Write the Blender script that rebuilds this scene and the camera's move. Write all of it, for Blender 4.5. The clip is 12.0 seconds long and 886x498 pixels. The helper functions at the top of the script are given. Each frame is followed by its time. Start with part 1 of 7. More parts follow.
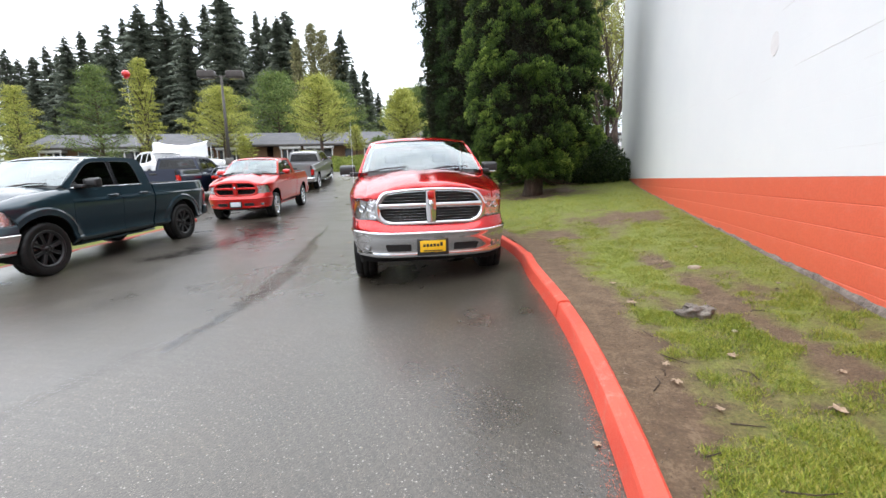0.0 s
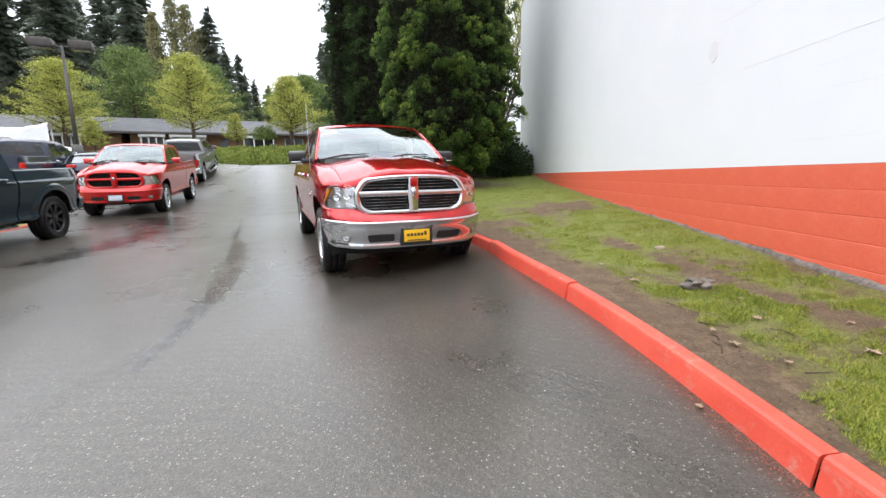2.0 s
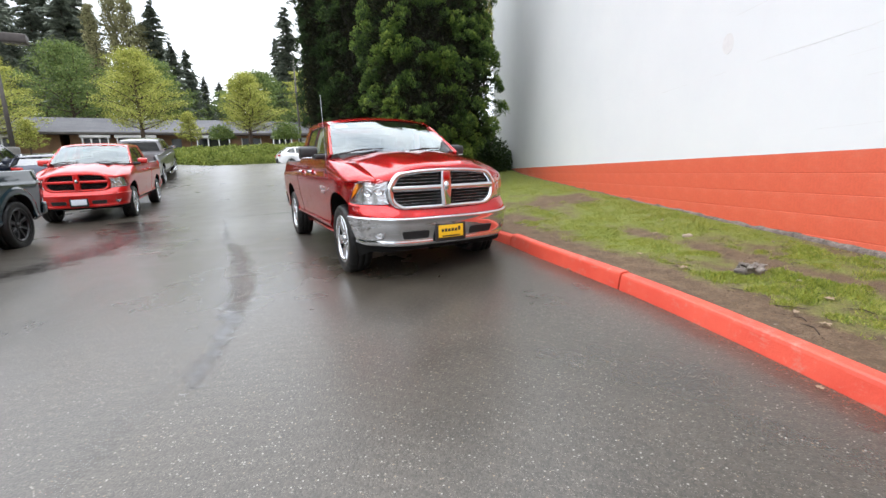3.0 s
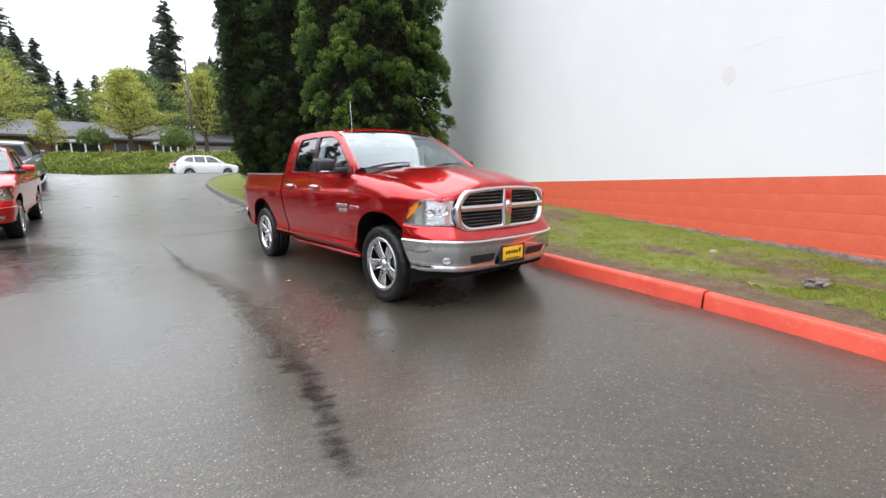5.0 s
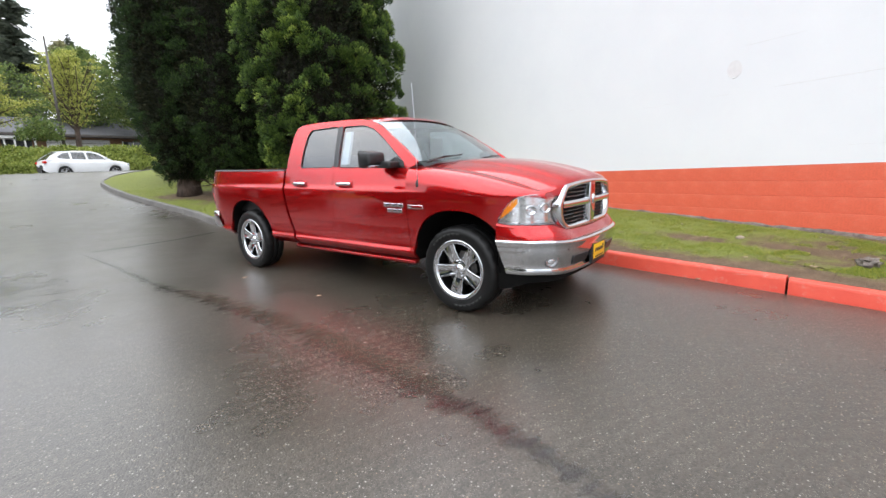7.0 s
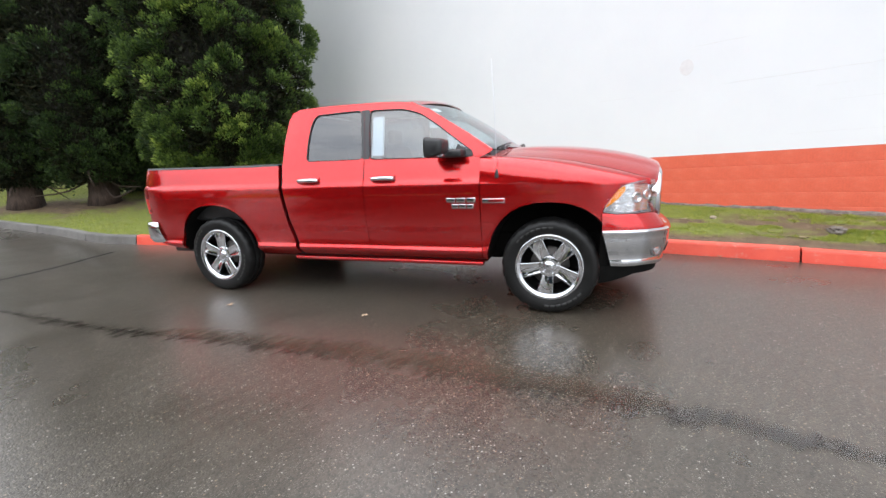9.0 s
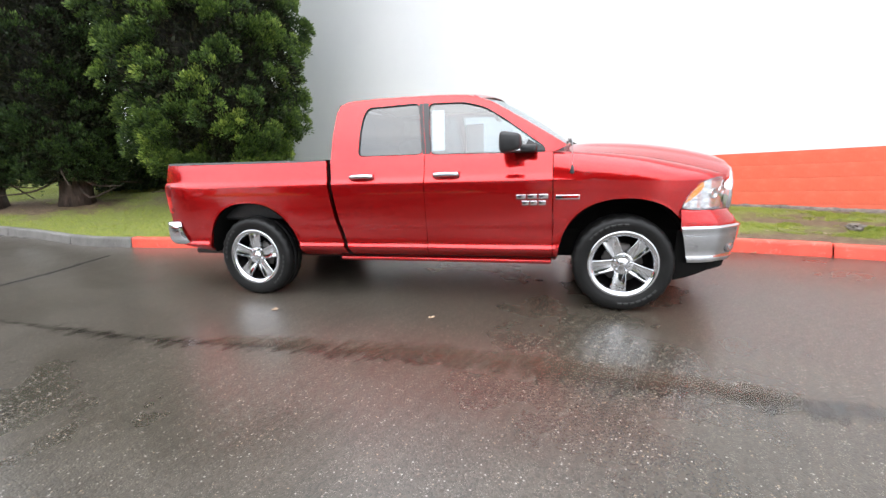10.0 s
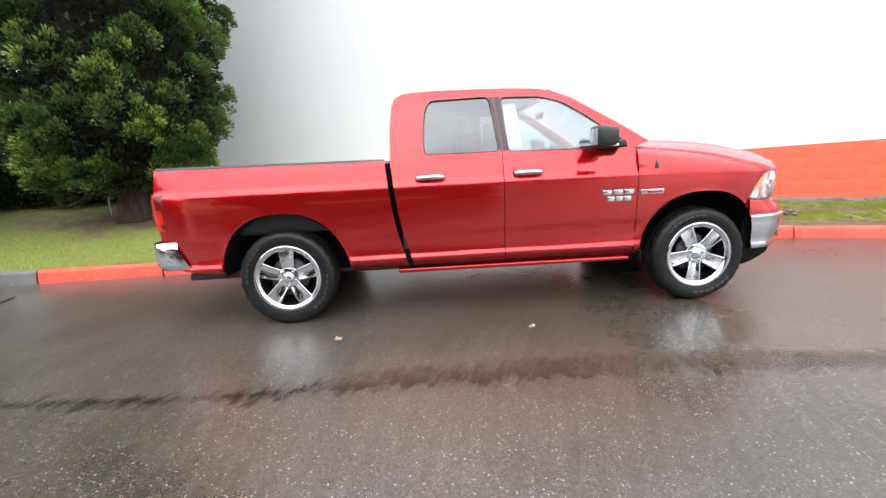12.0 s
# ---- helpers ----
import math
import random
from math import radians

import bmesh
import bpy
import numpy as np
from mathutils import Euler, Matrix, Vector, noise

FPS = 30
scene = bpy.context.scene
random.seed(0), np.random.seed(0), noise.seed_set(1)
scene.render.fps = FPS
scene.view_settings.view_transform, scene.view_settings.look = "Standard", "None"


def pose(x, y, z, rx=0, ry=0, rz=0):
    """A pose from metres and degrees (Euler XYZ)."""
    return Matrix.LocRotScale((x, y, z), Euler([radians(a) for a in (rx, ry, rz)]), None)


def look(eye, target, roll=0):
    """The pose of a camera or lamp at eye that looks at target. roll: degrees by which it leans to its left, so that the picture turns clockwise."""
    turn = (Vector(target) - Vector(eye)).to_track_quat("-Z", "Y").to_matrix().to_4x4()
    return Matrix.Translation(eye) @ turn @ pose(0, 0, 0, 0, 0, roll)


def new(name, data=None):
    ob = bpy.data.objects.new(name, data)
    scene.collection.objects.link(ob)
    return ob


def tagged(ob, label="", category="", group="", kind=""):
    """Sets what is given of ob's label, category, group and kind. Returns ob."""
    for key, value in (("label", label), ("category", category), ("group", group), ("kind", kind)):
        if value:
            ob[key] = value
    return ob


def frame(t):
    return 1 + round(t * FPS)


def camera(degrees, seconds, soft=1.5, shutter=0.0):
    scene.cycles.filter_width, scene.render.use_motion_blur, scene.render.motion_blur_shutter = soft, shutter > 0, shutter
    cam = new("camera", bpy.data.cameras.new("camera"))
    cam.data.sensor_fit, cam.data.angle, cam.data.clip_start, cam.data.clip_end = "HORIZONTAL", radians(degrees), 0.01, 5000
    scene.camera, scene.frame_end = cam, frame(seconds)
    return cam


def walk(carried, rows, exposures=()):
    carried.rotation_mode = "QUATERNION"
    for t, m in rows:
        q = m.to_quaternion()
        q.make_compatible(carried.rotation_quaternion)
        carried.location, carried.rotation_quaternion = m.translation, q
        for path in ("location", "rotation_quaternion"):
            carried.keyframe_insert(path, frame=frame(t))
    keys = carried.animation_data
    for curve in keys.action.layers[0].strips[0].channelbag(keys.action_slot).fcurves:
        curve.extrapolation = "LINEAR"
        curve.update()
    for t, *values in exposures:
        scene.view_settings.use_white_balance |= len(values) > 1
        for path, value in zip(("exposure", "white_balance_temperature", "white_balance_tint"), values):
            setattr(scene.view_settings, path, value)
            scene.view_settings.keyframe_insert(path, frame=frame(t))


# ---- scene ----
cam = camera(90.2, 12.0, 1.5, 0.1)
PATH = [
    (0, (-0.076, -0.008, 1.399), (-0.640, 1.888, 1.106), -1.92),
    (0.5, (-0.252, -0.097, 1.376), (-0.657, 1.836, 1.057), 0.56),
    (1, (-0.538, -0.204, 1.366), (-0.823, 1.744, 1.015), -0.69),
    (1.5, (-0.862, -0.123, 1.326), (-1.009, 1.839, 0.969), -1.96),
    (2, (-1.216, -0.063, 1.328), (-1.271, 1.910, 1.003), -1.36),
    (2.5, (-1.637, -0.054, 1.332), (-1.543, 1.915, 0.996), -2.05),
    (3, (-2.031, 0.092, 1.305), (-1.910, 2.059, 0.965), -2.45),
    (3.2, (-2.177, 0.160, 1.318), (-2.047, 2.127, 0.979), -1.25),
    (4.8, (-3.435, 0.730, 1.407), (-2.954, 2.647, 1.100), -1.46),
    (5, (-3.618, 0.817, 1.410), (-3.041, 2.708, 1.111), -1.70),
    (5.5, (-3.989, 1.049, 1.429), (-3.307, 2.902, 1.112), -2.06),
    (6, (-4.325, 1.344, 1.450), (-3.551, 3.160, 1.124), -1.92),
    (6.5, (-4.691, 1.616, 1.463), (-3.758, 3.352, 1.127), -2.76),
    (6.7, (-4.809, 1.741, 1.473), (-3.871, 3.474, 1.132), -2.46),
    (8.3, (-5.771, 3.042, 1.492), (-4.510, 4.554, 1.143), -5.25),
    (8.5, (-5.871, 3.205, 1.504), (-4.577, 4.689, 1.151), -4.10),
    (9, (-6.182, 3.584, 1.506), (-4.739, 4.915, 1.125), -4.06),
    (9.5, (-6.444, 3.980, 1.488), (-4.960, 5.261, 1.091), -4.74),
    (10, (-6.658, 4.380, 1.508), (-5.108, 5.585, 1.125), -3.69),
    (10.5, (-6.899, 4.807, 1.516), (-5.257, 5.884, 1.140), -3.52),
    (11, (-7.019, 5.258, 1.520), (-5.313, 6.223, 1.124), -3.82),
    (11.5, (-7.120, 5.671, 1.528), (-5.320, 6.472, 1.180), -3.74),
    (12, (-7.208, 6.084, 1.541), (-5.384, 6.810, 1.157), -4.66),
]
walk(cam, [(t, look(eye, target, roll)) for t, eye, target, roll in PATH], [(0.0, 0.19), (3.0, 0.15), (5.5, 0.11), (8.5, 0.11), (9.5, 0.27), (10.5, 0.63), (12.0, 0.54)])

# ---- world, sun ----
world = bpy.data.worlds.new("overcast_sky")
scene.world = world
world.use_nodes = True


def nd(nt, kind, props=None, **ins):
    """A node with its properties and inputs set; an input may be a socket to link."""
    n = nt.nodes.new(kind)
    for k, v in (props or {}).items():
        setattr(n, k, v)
    for k, v in ins.items():
        key = k.replace("_", " ")
        sock = n.inputs[int(k[1:])] if k[0] == "i" and k[1:].isdigit() else n.inputs[key]
        if isinstance(v, bpy.types.NodeSocket):
            nt.links.new(v, sock)
        else:
            sock.default_value = v
    return n


def ramp(nt, fac, stops):
    n = nd(nt, "ShaderNodeValToRGB", Fac=fac)
    e = n.color_ramp.elements
    while len(e) < len(stops):
        e.new(0.5)
    for el, (p, c) in zip(e, stops):
        el.position = p
        el.color = (*c, 1) if isinstance(c, (tuple, list)) else (c, c, c, 1)
    return n.outputs["Color"]


def mixc(nt, fac, a, b, blend="MIX"):
    n = nd(nt, "ShaderNodeMix", {"data_type": "RGBA", "blend_type": blend})
    for sock, v in ((n.inputs[0], fac), (n.inputs[6], a), (n.inputs[7], b)):
        if isinstance(v, bpy.types.NodeSocket):
            nt.links.new(v, sock)
        else:
            sock.default_value = (*v, 1) if isinstance(v, tuple) and len(v) == 3 else v
    return n.outputs[2]


def mth(nt, op, a, b=0.0, c=0.0):
    n = nd(nt, "ShaderNodeMath", {"operation": op})
    for sock, v in zip(n.inputs, (a, b, c)):
        if isinstance(v, bpy.types.NodeSocket):
            nt.links.new(v, sock)
        else:
            sock.default_value = v
    return n.outputs[0]


SUN_HEIGHT, SUN_TURN = radians(48), radians(-80)
wt = world.node_tree
wt.nodes.clear()
sky = nd(wt, "ShaderNodeTexSky", {"sky_type": "NISHITA", "sun_disc": False, "sun_elevation": SUN_HEIGHT, "sun_rotation": SUN_TURN})
wco = nd(wt, "ShaderNodeTexCoord").outputs["Generated"]
wmap = nd(wt, "ShaderNodeMapping", Vector=wco, Scale=(1.0, 1.0, 2.6)).outputs[0]
cloud = nd(wt, "ShaderNodeTexNoise", Vector=wmap, Scale=2.2, Detail=6.0, Roughness=0.55).outputs["Fac"]
cloudc = ramp(wt, cloud, [(0.3, (0.54, 0.60, 0.71)), (0.50, (0.85, 0.89, 0.96)), (0.68, (1.08, 1.10, 1.14))])
clear = nd(wt, "ShaderNodeBackground", Color=sky.outputs[0], Strength=0.1)
up = nd(wt, "ShaderNodeSeparateXYZ", Vector=wco).outputs[2]
dome = mth(wt, "ADD", mth(wt, "MULTIPLY", mth(wt, "MAXIMUM", up, 0.0), 2.7), 1.38)
cover = nd(wt, "ShaderNodeBackground", Color=cloudc, Strength=dome)
both = nd(wt, "ShaderNodeMixShader", i0=0.93, i1=clear.outputs[0], i2=cover.outputs[0])
nd(wt, "ShaderNodeOutputWorld", Surface=both.outputs[0])
sun = new("sun", bpy.data.lights.new("sun", "SUN"))
sun.data.energy, sun.data.angle, sun.data.color = 0.7, radians(110), (1.0, 0.97, 0.93)
sun.matrix_world = look((-30, -6, 34), (0, 8, 0))

# ---- materials ----


def material(name, base=(0.5, 0.5, 0.5), rough=0.5, metal=0.0, spec=0.5, coat=0.0, coat_rough=0.03):
    m = bpy.data.materials.new(name)
    m.use_nodes = True
    b = m.node_tree.nodes["Principled BSDF"]
    b.inputs["Base Color"].default_value = (*base, 1)
    b.inputs["Roughness"].default_value = rough
    b.inputs["Metallic"].default_value = metal
    b.inputs["Specular IOR Level"].default_value = spec
    b.inputs["Coat Weight"].default_value = coat
    b.inputs["Coat Roughness"].default_value = coat_rough
    return m


def link(m, sock, inp):
    m.node_tree.links.new(sock, m.node_tree.nodes["Principled BSDF"].inputs[inp])


def obco(nt, scale=(1, 1, 1), rot=(0, 0, 0)):
    c = nd(nt, "ShaderNodeTexCoord").outputs["Object"]
    return nd(nt, "ShaderNodeMapping", Vector=c, Scale=scale, Rotation=rot).outputs[0]


def noise_tex(nt, co, scale, detail=4.0, rough=0.55, dist=0.0):
    return nd(nt, "ShaderNodeTexNoise", Vector=co, Scale=scale, Detail=detail, Roughness=rough, Distortion=dist).outputs["Fac"]


def bump(m, height, strength=0.3, dist=0.01, normal=None):
    n = nd(m.node_tree, "ShaderNodeBump", Height=height, Strength=strength, Distance=dist)
    if normal is not None:
        m.node_tree.links.new(normal, n.inputs["Normal"])
    link(m, n.outputs[0], "Normal")
    return n.outputs[0]


def mottled(name, c1, c2, scale=6.0, rough=(0.5, 0.7), fine=60.0, bump_s=0.2, bump_d=0.004, metal=0.0, spec=0.5):
    """A surface with variation at two scales."""
    m = material(name, c1, rough[0], metal, spec)
    nt = m.node_tree
    co = obco(nt)
    a = noise_tex(nt, co, scale, 5)
    f = noise_tex(nt, co, fine, 3)
    s = mth(nt, "ADD", mth(nt, "MULTIPLY", a, 0.7), mth(nt, "MULTIPLY", f, 0.3))
    link(m, ramp(nt, s, [(0.35, c1), (0.65, c2)]), "Base Color")
    link(m, ramp(nt, a, [(0.3, rough[0]), (0.7, rough[1])]), "Roughness")
    bump(m, f, bump_s, bump_d)
    return m


# wet asphalt: pale aggregate in dark binder, with wetter and drier areas
ASPHALT = material("wet_asphalt", (0.05, 0.05, 0.05), 0.4, 0.0, 0.46, 0.55, 0.25)
ASPHALT.node_tree.nodes["Principled BSDF"].inputs["Coat IOR"].default_value = 1.33
nt = ASPHALT.node_tree
co = obco(nt)
big = noise_tex(nt, co, 0.28, 2, 0.4)
mid = noise_tex(nt, co, 1.9, 3, 0.5)
vor = nd(nt, "ShaderNodeTexVoronoi", Vector=co, Scale=90.0, Randomness=1.0)
stone = nd(nt, "ShaderNodeSeparateColor", Color=vor.outputs["Color"]).outputs[0]
pale = mth(nt, "MULTIPLY", ramp(nt, stone, [(0.935, 0.0), (0.966, 1.0)]), ramp(nt, vor.outputs["Distance"], [(0.30, 1.0), (0.5, 0.0)]))
binder = mixc(nt, ramp(nt, mid, [(0.3, 0.0), (0.7, 1.0)]), (0.034, 0.0285, 0.021), (0.054, 0.0455, 0.0345))
binder = mixc(nt, ramp(nt, big, [(0.36, 0.0), (0.66, 0.45)]), binder, (0.068, 0.0585, 0.048))
binder = mixc(nt, 1.0, binder, ramp(nt, stone, [(0.0, 0.70), (0.8, 1.30)]), "MULTIPLY")
chip = ramp(nt, nd(nt, "ShaderNodeSeparateColor", Color=vor.outputs["Color"]).outputs[1], [(0.0, (0.50, 0.47, 0.43)), (0.55, (0.40, 0.37, 0.33)), (0.75, (0.30, 0.20, 0.12)), (1.0, (0.36, 0.28, 0.20))])
vor2 = nd(nt, "ShaderNodeTexVoronoi", Vector=co, Scale=190.0, Randomness=1.0)
grit = mth(nt, "MULTIPLY", ramp(nt, nd(nt, "ShaderNodeSeparateColor", Color=vor2.outputs["Color"]).outputs[2], [(0.81, 0.0), (0.91, 1.0)]), ramp(nt, vor2.outputs["Distance"], [(0.30, 1.0), (0.5, 0.0)]))
binder = mixc(nt, mth(nt, "MULTIPLY", grit, 0.50), binder, (0.30, 0.265, 0.215))
link(ASPHALT, mixc(nt, mth(nt, "MULTIPLY", pale, 0.56), binder, chip), "Base Color")
wet = mth(nt, "ADD", mth(nt, "MULTIPLY", big, 0.65), mth(nt, "MULTIPLY", mid, 0.35))
link(ASPHALT, ramp(nt, wet, [(0.34, 0.22), (0.50, 0.32), (0.66, 0.42)]), "Roughness")
h = mth(nt, "ADD", mth(nt, "MULTIPLY", vor.outputs["Distance"], -1.0), mth(nt, "MULTIPLY", noise_tex(nt, co, 160.0, 2), 0.5))
bump(ASPHALT, h, 0.30, 0.004)

SOIL = material("lawn_soil", (0.1, 0.08, 0.05), 0.9)
nt = SOIL.node_tree
co = obco(nt)
att = nd(nt, "ShaderNodeAttribute", {"attribute_name": "grass"}).outputs["Fac"]
fine = noise_tex(nt, co, 46.0, 7, 0.78)
clod = noise_tex(nt, co, 7.0, 5, 0.6)
edge = ramp(nt, mth(nt, "ADD", att, mth(nt, "MULTIPLY", mth(nt, "SUBTRACT", clod, 0.5), 0.7)), [(0.42, 0.0), (0.80, 0.95)])
dirt = ramp(nt, mth(nt, "ADD", mth(nt, "MULTIPLY", fine, 0.6), mth(nt, "MULTIPLY", clod, 0.4)), [(0.30, (0.040, 0.025, 0.014)), (0.52, (0.135, 0.088, 0.050)), (0.74, (0.32, 0.230, 0.145))])
turf = ramp(nt, fine, [(0.3, (0.060, 0.072, 0.015)), (0.5, (0.150, 0.180, 0.026)), (0.72, (0.29, 0.285, 0.060))])
link(SOIL, mixc(nt, edge, dirt, turf), "Base Color")
bump(SOIL, fine, 0.8, 0.02)

GRASS = material("grass_blades", (0.14, 0.22, 0.03), 0.6)
nt = GRASS.node_tree
isl = nd(nt, "ShaderNodeNewGeometry").outputs["Random Per Island"]
gz_ = mth(nt, "ADD", mth(nt, "MULTIPLY", isl, 0.62), mth(nt, "MULTIPLY", noise_tex(nt, obco(nt), 1.7, 4, 0.6), 0.42))
link(GRASS, ramp(nt, gz_, [(0.14, (0.055, 0.095, 0.008)), (0.38, (0.155, 0.215, 0.014)), (0.60, (0.280, 0.310, 0.028)), (0.84, (0.39, 0.345, 0.08)), (1.0, (0.32, 0.25, 0.13))]), "Base Color")

ORANGE = material("orange_paint", (0.68, 0.12, 0.06), 0.55)
nt = ORANGE.node_tree
co = obco(nt)
a = noise_tex(nt, co, 1.3, 5, 0.6)
f = noise_tex(nt, co, 45.0, 4, 0.6)
wash = ramp(nt, noise_tex(nt, obco(nt, (1, 0.6, 2.2)), 1.1, 6, 0.65), [(0.46, 0.0), (0.72, 0.34)])
link(ORANGE, mixc(nt, wash, mixc(nt, 0.9, ramp(nt, a, [(0.3, (0.68, 0.112, 0.055)), (0.7, (0.79, 0.155, 0.085))]), ramp(nt, f, [(0.25, 0.86), (0.6, 1.0)]), "MULTIPLY"), (0.74, 0.42, 0.33)), "Base Color")
link(ORANGE, ramp(nt, a, [(0.3, 0.45), (0.7, 0.65)]), "Roughness")
bump(ORANGE, f, 0.22, 0.003)

# kerb paint, scuffed through to the concrete in places
KERB_PAINT = material("kerb_paint", (0.7, 0.1, 0.06), 0.55)
nt = KERB_PAINT.node_tree
co = obco(nt)
a = noise_tex(nt, co, 2.1, 6, 0.62)
f = noise_tex(nt, co, 50.0, 4, 0.65)
scuff = ramp(nt, mth(nt, "ADD", mth(nt, "MULTIPLY", noise_tex(nt, obco(nt, (1, 0.6, 1)), 9.0, 7, 0.75, 0.6), 0.8), mth(nt, "MULTIPLY", f, 0.2)), [(0.54, 0.0), (0.66, 0.45)])
paint = ramp(nt, a, [(0.3, (0.60, 0.060, 0.035)), (0.7, (0.74, 0.105, 0.060))])
link(KERB_PAINT, mixc(nt, scuff, paint, (0.50, 0.33, 0.27)), "Base Color")
link(KERB_PAINT, ramp(nt, a, [(0.3, 0.38), (0.7, 0.6)]), "Roughness")
bump(KERB_PAINT, mth(nt, "ADD", f, mth(nt, "MULTIPLY", scuff, -0.6)), 0.5, 0.006)

CONCRETE = mottled("kerb_concrete", (0.085, 0.080, 0.073), (0.175, 0.167, 0.155), 3.0, (0.6, 0.85), 55.0, 0.5, 0.006)
FOOTING = mottled("rough_footing_concrete", (0.075, 0.058, 0.048), (0.25, 0.205, 0.18), 14.0, (0.7, 0.9), 40.0, 0.9, 0.02)

# white painted block wall, courses only faintly raised through the paint
WHITE_WALL = material("white_wall_paint", (0.8, 0.8, 0.8), 0.6)
nt = WHITE_WALL.node_tree
co = obco(nt)
sep = nd(nt, "ShaderNodeSeparateXYZ", Vector=co)
a = noise_tex(nt, co, 0.5, 5, 0.6)
f = noise_tex(nt, co, 70.0, 3, 0.6)
link(WHITE_WALL, ramp(nt, a, [(0.3, (0.74, 0.755, 0.775)), (0.7, (0.79, 0.80, 0.81))]), "Base Color")
swz = nd(nt, "ShaderNodeCombineXYZ", X=sep.outputs[1], Y=mth(nt, "SUBTRACT", sep.outputs[2], 1.353)).outputs[0]
blk = nd(nt, "ShaderNodeTexBrick", {"offset": 0.5}, Vector=swz, Scale=1.0, Color1=(1, 1, 1, 1), Color2=(1, 1, 1, 1), Mortar=(0, 0, 0, 1))
blk.inputs["Brick Width"].default_value = 0.406
blk.inputs["Row Height"].default_value = 0.203
blk.inputs["Mortar Size"].default_value = 0.004
blk.inputs["Mortar Smooth"].default_value = 0.6
bump(WHITE_WALL, mth(nt, "ADD", mth(nt, "MULTIPLY", blk.outputs["Color"], 0.35), mth(nt, "MULTIPLY", f, 0.3)), 0.25, 0.004)

BARK = material("bark", (0.1, 0.07, 0.05), 0.9)
nt = BARK.node_tree
co = obco(nt, (9, 9, 1.6))
f = noise_tex(nt, co, 2.0, 6, 0.65, 0.5)
link(BARK, ramp(nt, f, [(0.3, (0.030, 0.020, 0.016)), (0.6, (0.090, 0.062, 0.047)), (0.8, (0.15, 0.115, 0.09))]), "Base Color")
bump(BARK, f, 0.9, 0.04)


def leaf_material(name, stops, rough=0.6, through_light=0.25):
    m = material(name, stops[0][1], rough, 0, 0.25)
    nt = m.node_tree
    isl = nd(nt, "ShaderNodeNewGeometry").outputs["Random Per Island"]
    big = noise_tex(nt, obco(nt), 1.1, 3)
    col = ramp(nt, mth(nt, "ADD", mth(nt, "MULTIPLY", isl, 0.55), mth(nt, "MULTIPLY", big, 0.45)), stops)
    link(m, col, "Base Color")
    tr = nd(nt, "ShaderNodeBsdfTranslucent", Color=col)
    mx = nd(nt, "ShaderNodeMixShader", i0=through_light, i1=nt.nodes["Principled BSDF"].outputs[0], i2=tr.outputs[0])
    nt.links.new(mx.outputs[0], nt.nodes["Material Output"].inputs[0])
    return m


def conifer_material(name):
    m = material(name, (0.05, 0.08, 0.02), 0.55, 0, 0.3)
    nt = m.node_tree
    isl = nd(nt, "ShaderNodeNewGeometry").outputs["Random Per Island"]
    # leaf colour runs from dark deep inside to bright yellow-green at outer tips
    fr = nd(nt, "ShaderNodeAttribute", {"attribute_name": "paler"}).outputs["Fac"]
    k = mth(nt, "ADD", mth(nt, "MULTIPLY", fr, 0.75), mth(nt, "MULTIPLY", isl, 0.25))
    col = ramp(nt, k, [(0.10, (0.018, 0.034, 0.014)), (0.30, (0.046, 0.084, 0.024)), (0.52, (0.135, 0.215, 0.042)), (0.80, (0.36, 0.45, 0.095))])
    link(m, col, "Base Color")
    tr = nd(nt, "ShaderNodeBsdfTranslucent", Color=col)
    mx = nd(nt, "ShaderNodeMixShader", i0=0.2, i1=nt.nodes["Principled BSDF"].outputs[0], i2=tr.outputs[0])
    nt.links.new(mx.outputs[0], nt.nodes["Material Output"].inputs[0])
    return m


SEQUOIA = conifer_material("sequoia_foliage")
SPRING = leaf_material("spring_leaves", [(0.2, (0.20, 0.225, 0.05)), (0.5, (0.36, 0.38, 0.085)), (0.8, (0.54, 0.53, 0.16))], 0.6, 0.45)
SPRING_GREEN = leaf_material("fresh_green_leaves", [(0.2, (0.07, 0.11, 0.035)), (0.5, (0.135, 0.19, 0.055)), (0.8, (0.24, 0.29, 0.09))], 0.6, 0.35)
FIR = leaf_material("fir_needles", [(0.2, (0.065, 0.080, 0.064)), (0.5, (0.130, 0.152, 0.115)), (0.8, (0.22, 0.245, 0.185))], 0.7, 0.15)
ALDER = leaf_material("olive_catkin_foliage", [(0.2, (0.14, 0.14, 0.07)), (0.5, (0.23, 0.225, 0.11)), (0.8, (0.34, 0.32, 0.17))], 0.7, 0.3)
IVY = leaf_material("ivy_leaves", [(0.2, (0.09, 0.12, 0.026)), (0.5, (0.20, 0.25, 0.052)), (0.8, (0.36, 0.38, 0.10))], 0.6, 0.2)
BUSH = leaf_material("dark_shrub_leaves", [(0.2, (0.012, 0.024, 0.010)), (0.5, (0.03, 0.055, 0.018)), (0.85, (0.07, 0.11, 0.03))], 0.5, 0.15)

# ---- building tools ----


def part(name, bm, mat, parent=None, label="", smooth=True):
    """Links a bmesh (or a mesh) as one object under a thing or a part."""
    if isinstance(bm, bmesh.types.BMesh):
        me = bpy.data.meshes.new(name)
        bm.normal_update()
        bm.to_mesh(me)
        bm.free()
    else:
        me = bm
    if smooth:
        me.polygons.foreach_set("use_smooth", [True] * len(me.polygons))
    if mat is not None:
        me.materials.append(mat)
    ob = new(name, me)
    ob.parent = parent
    if label:
        tagged(ob, label)
    return ob


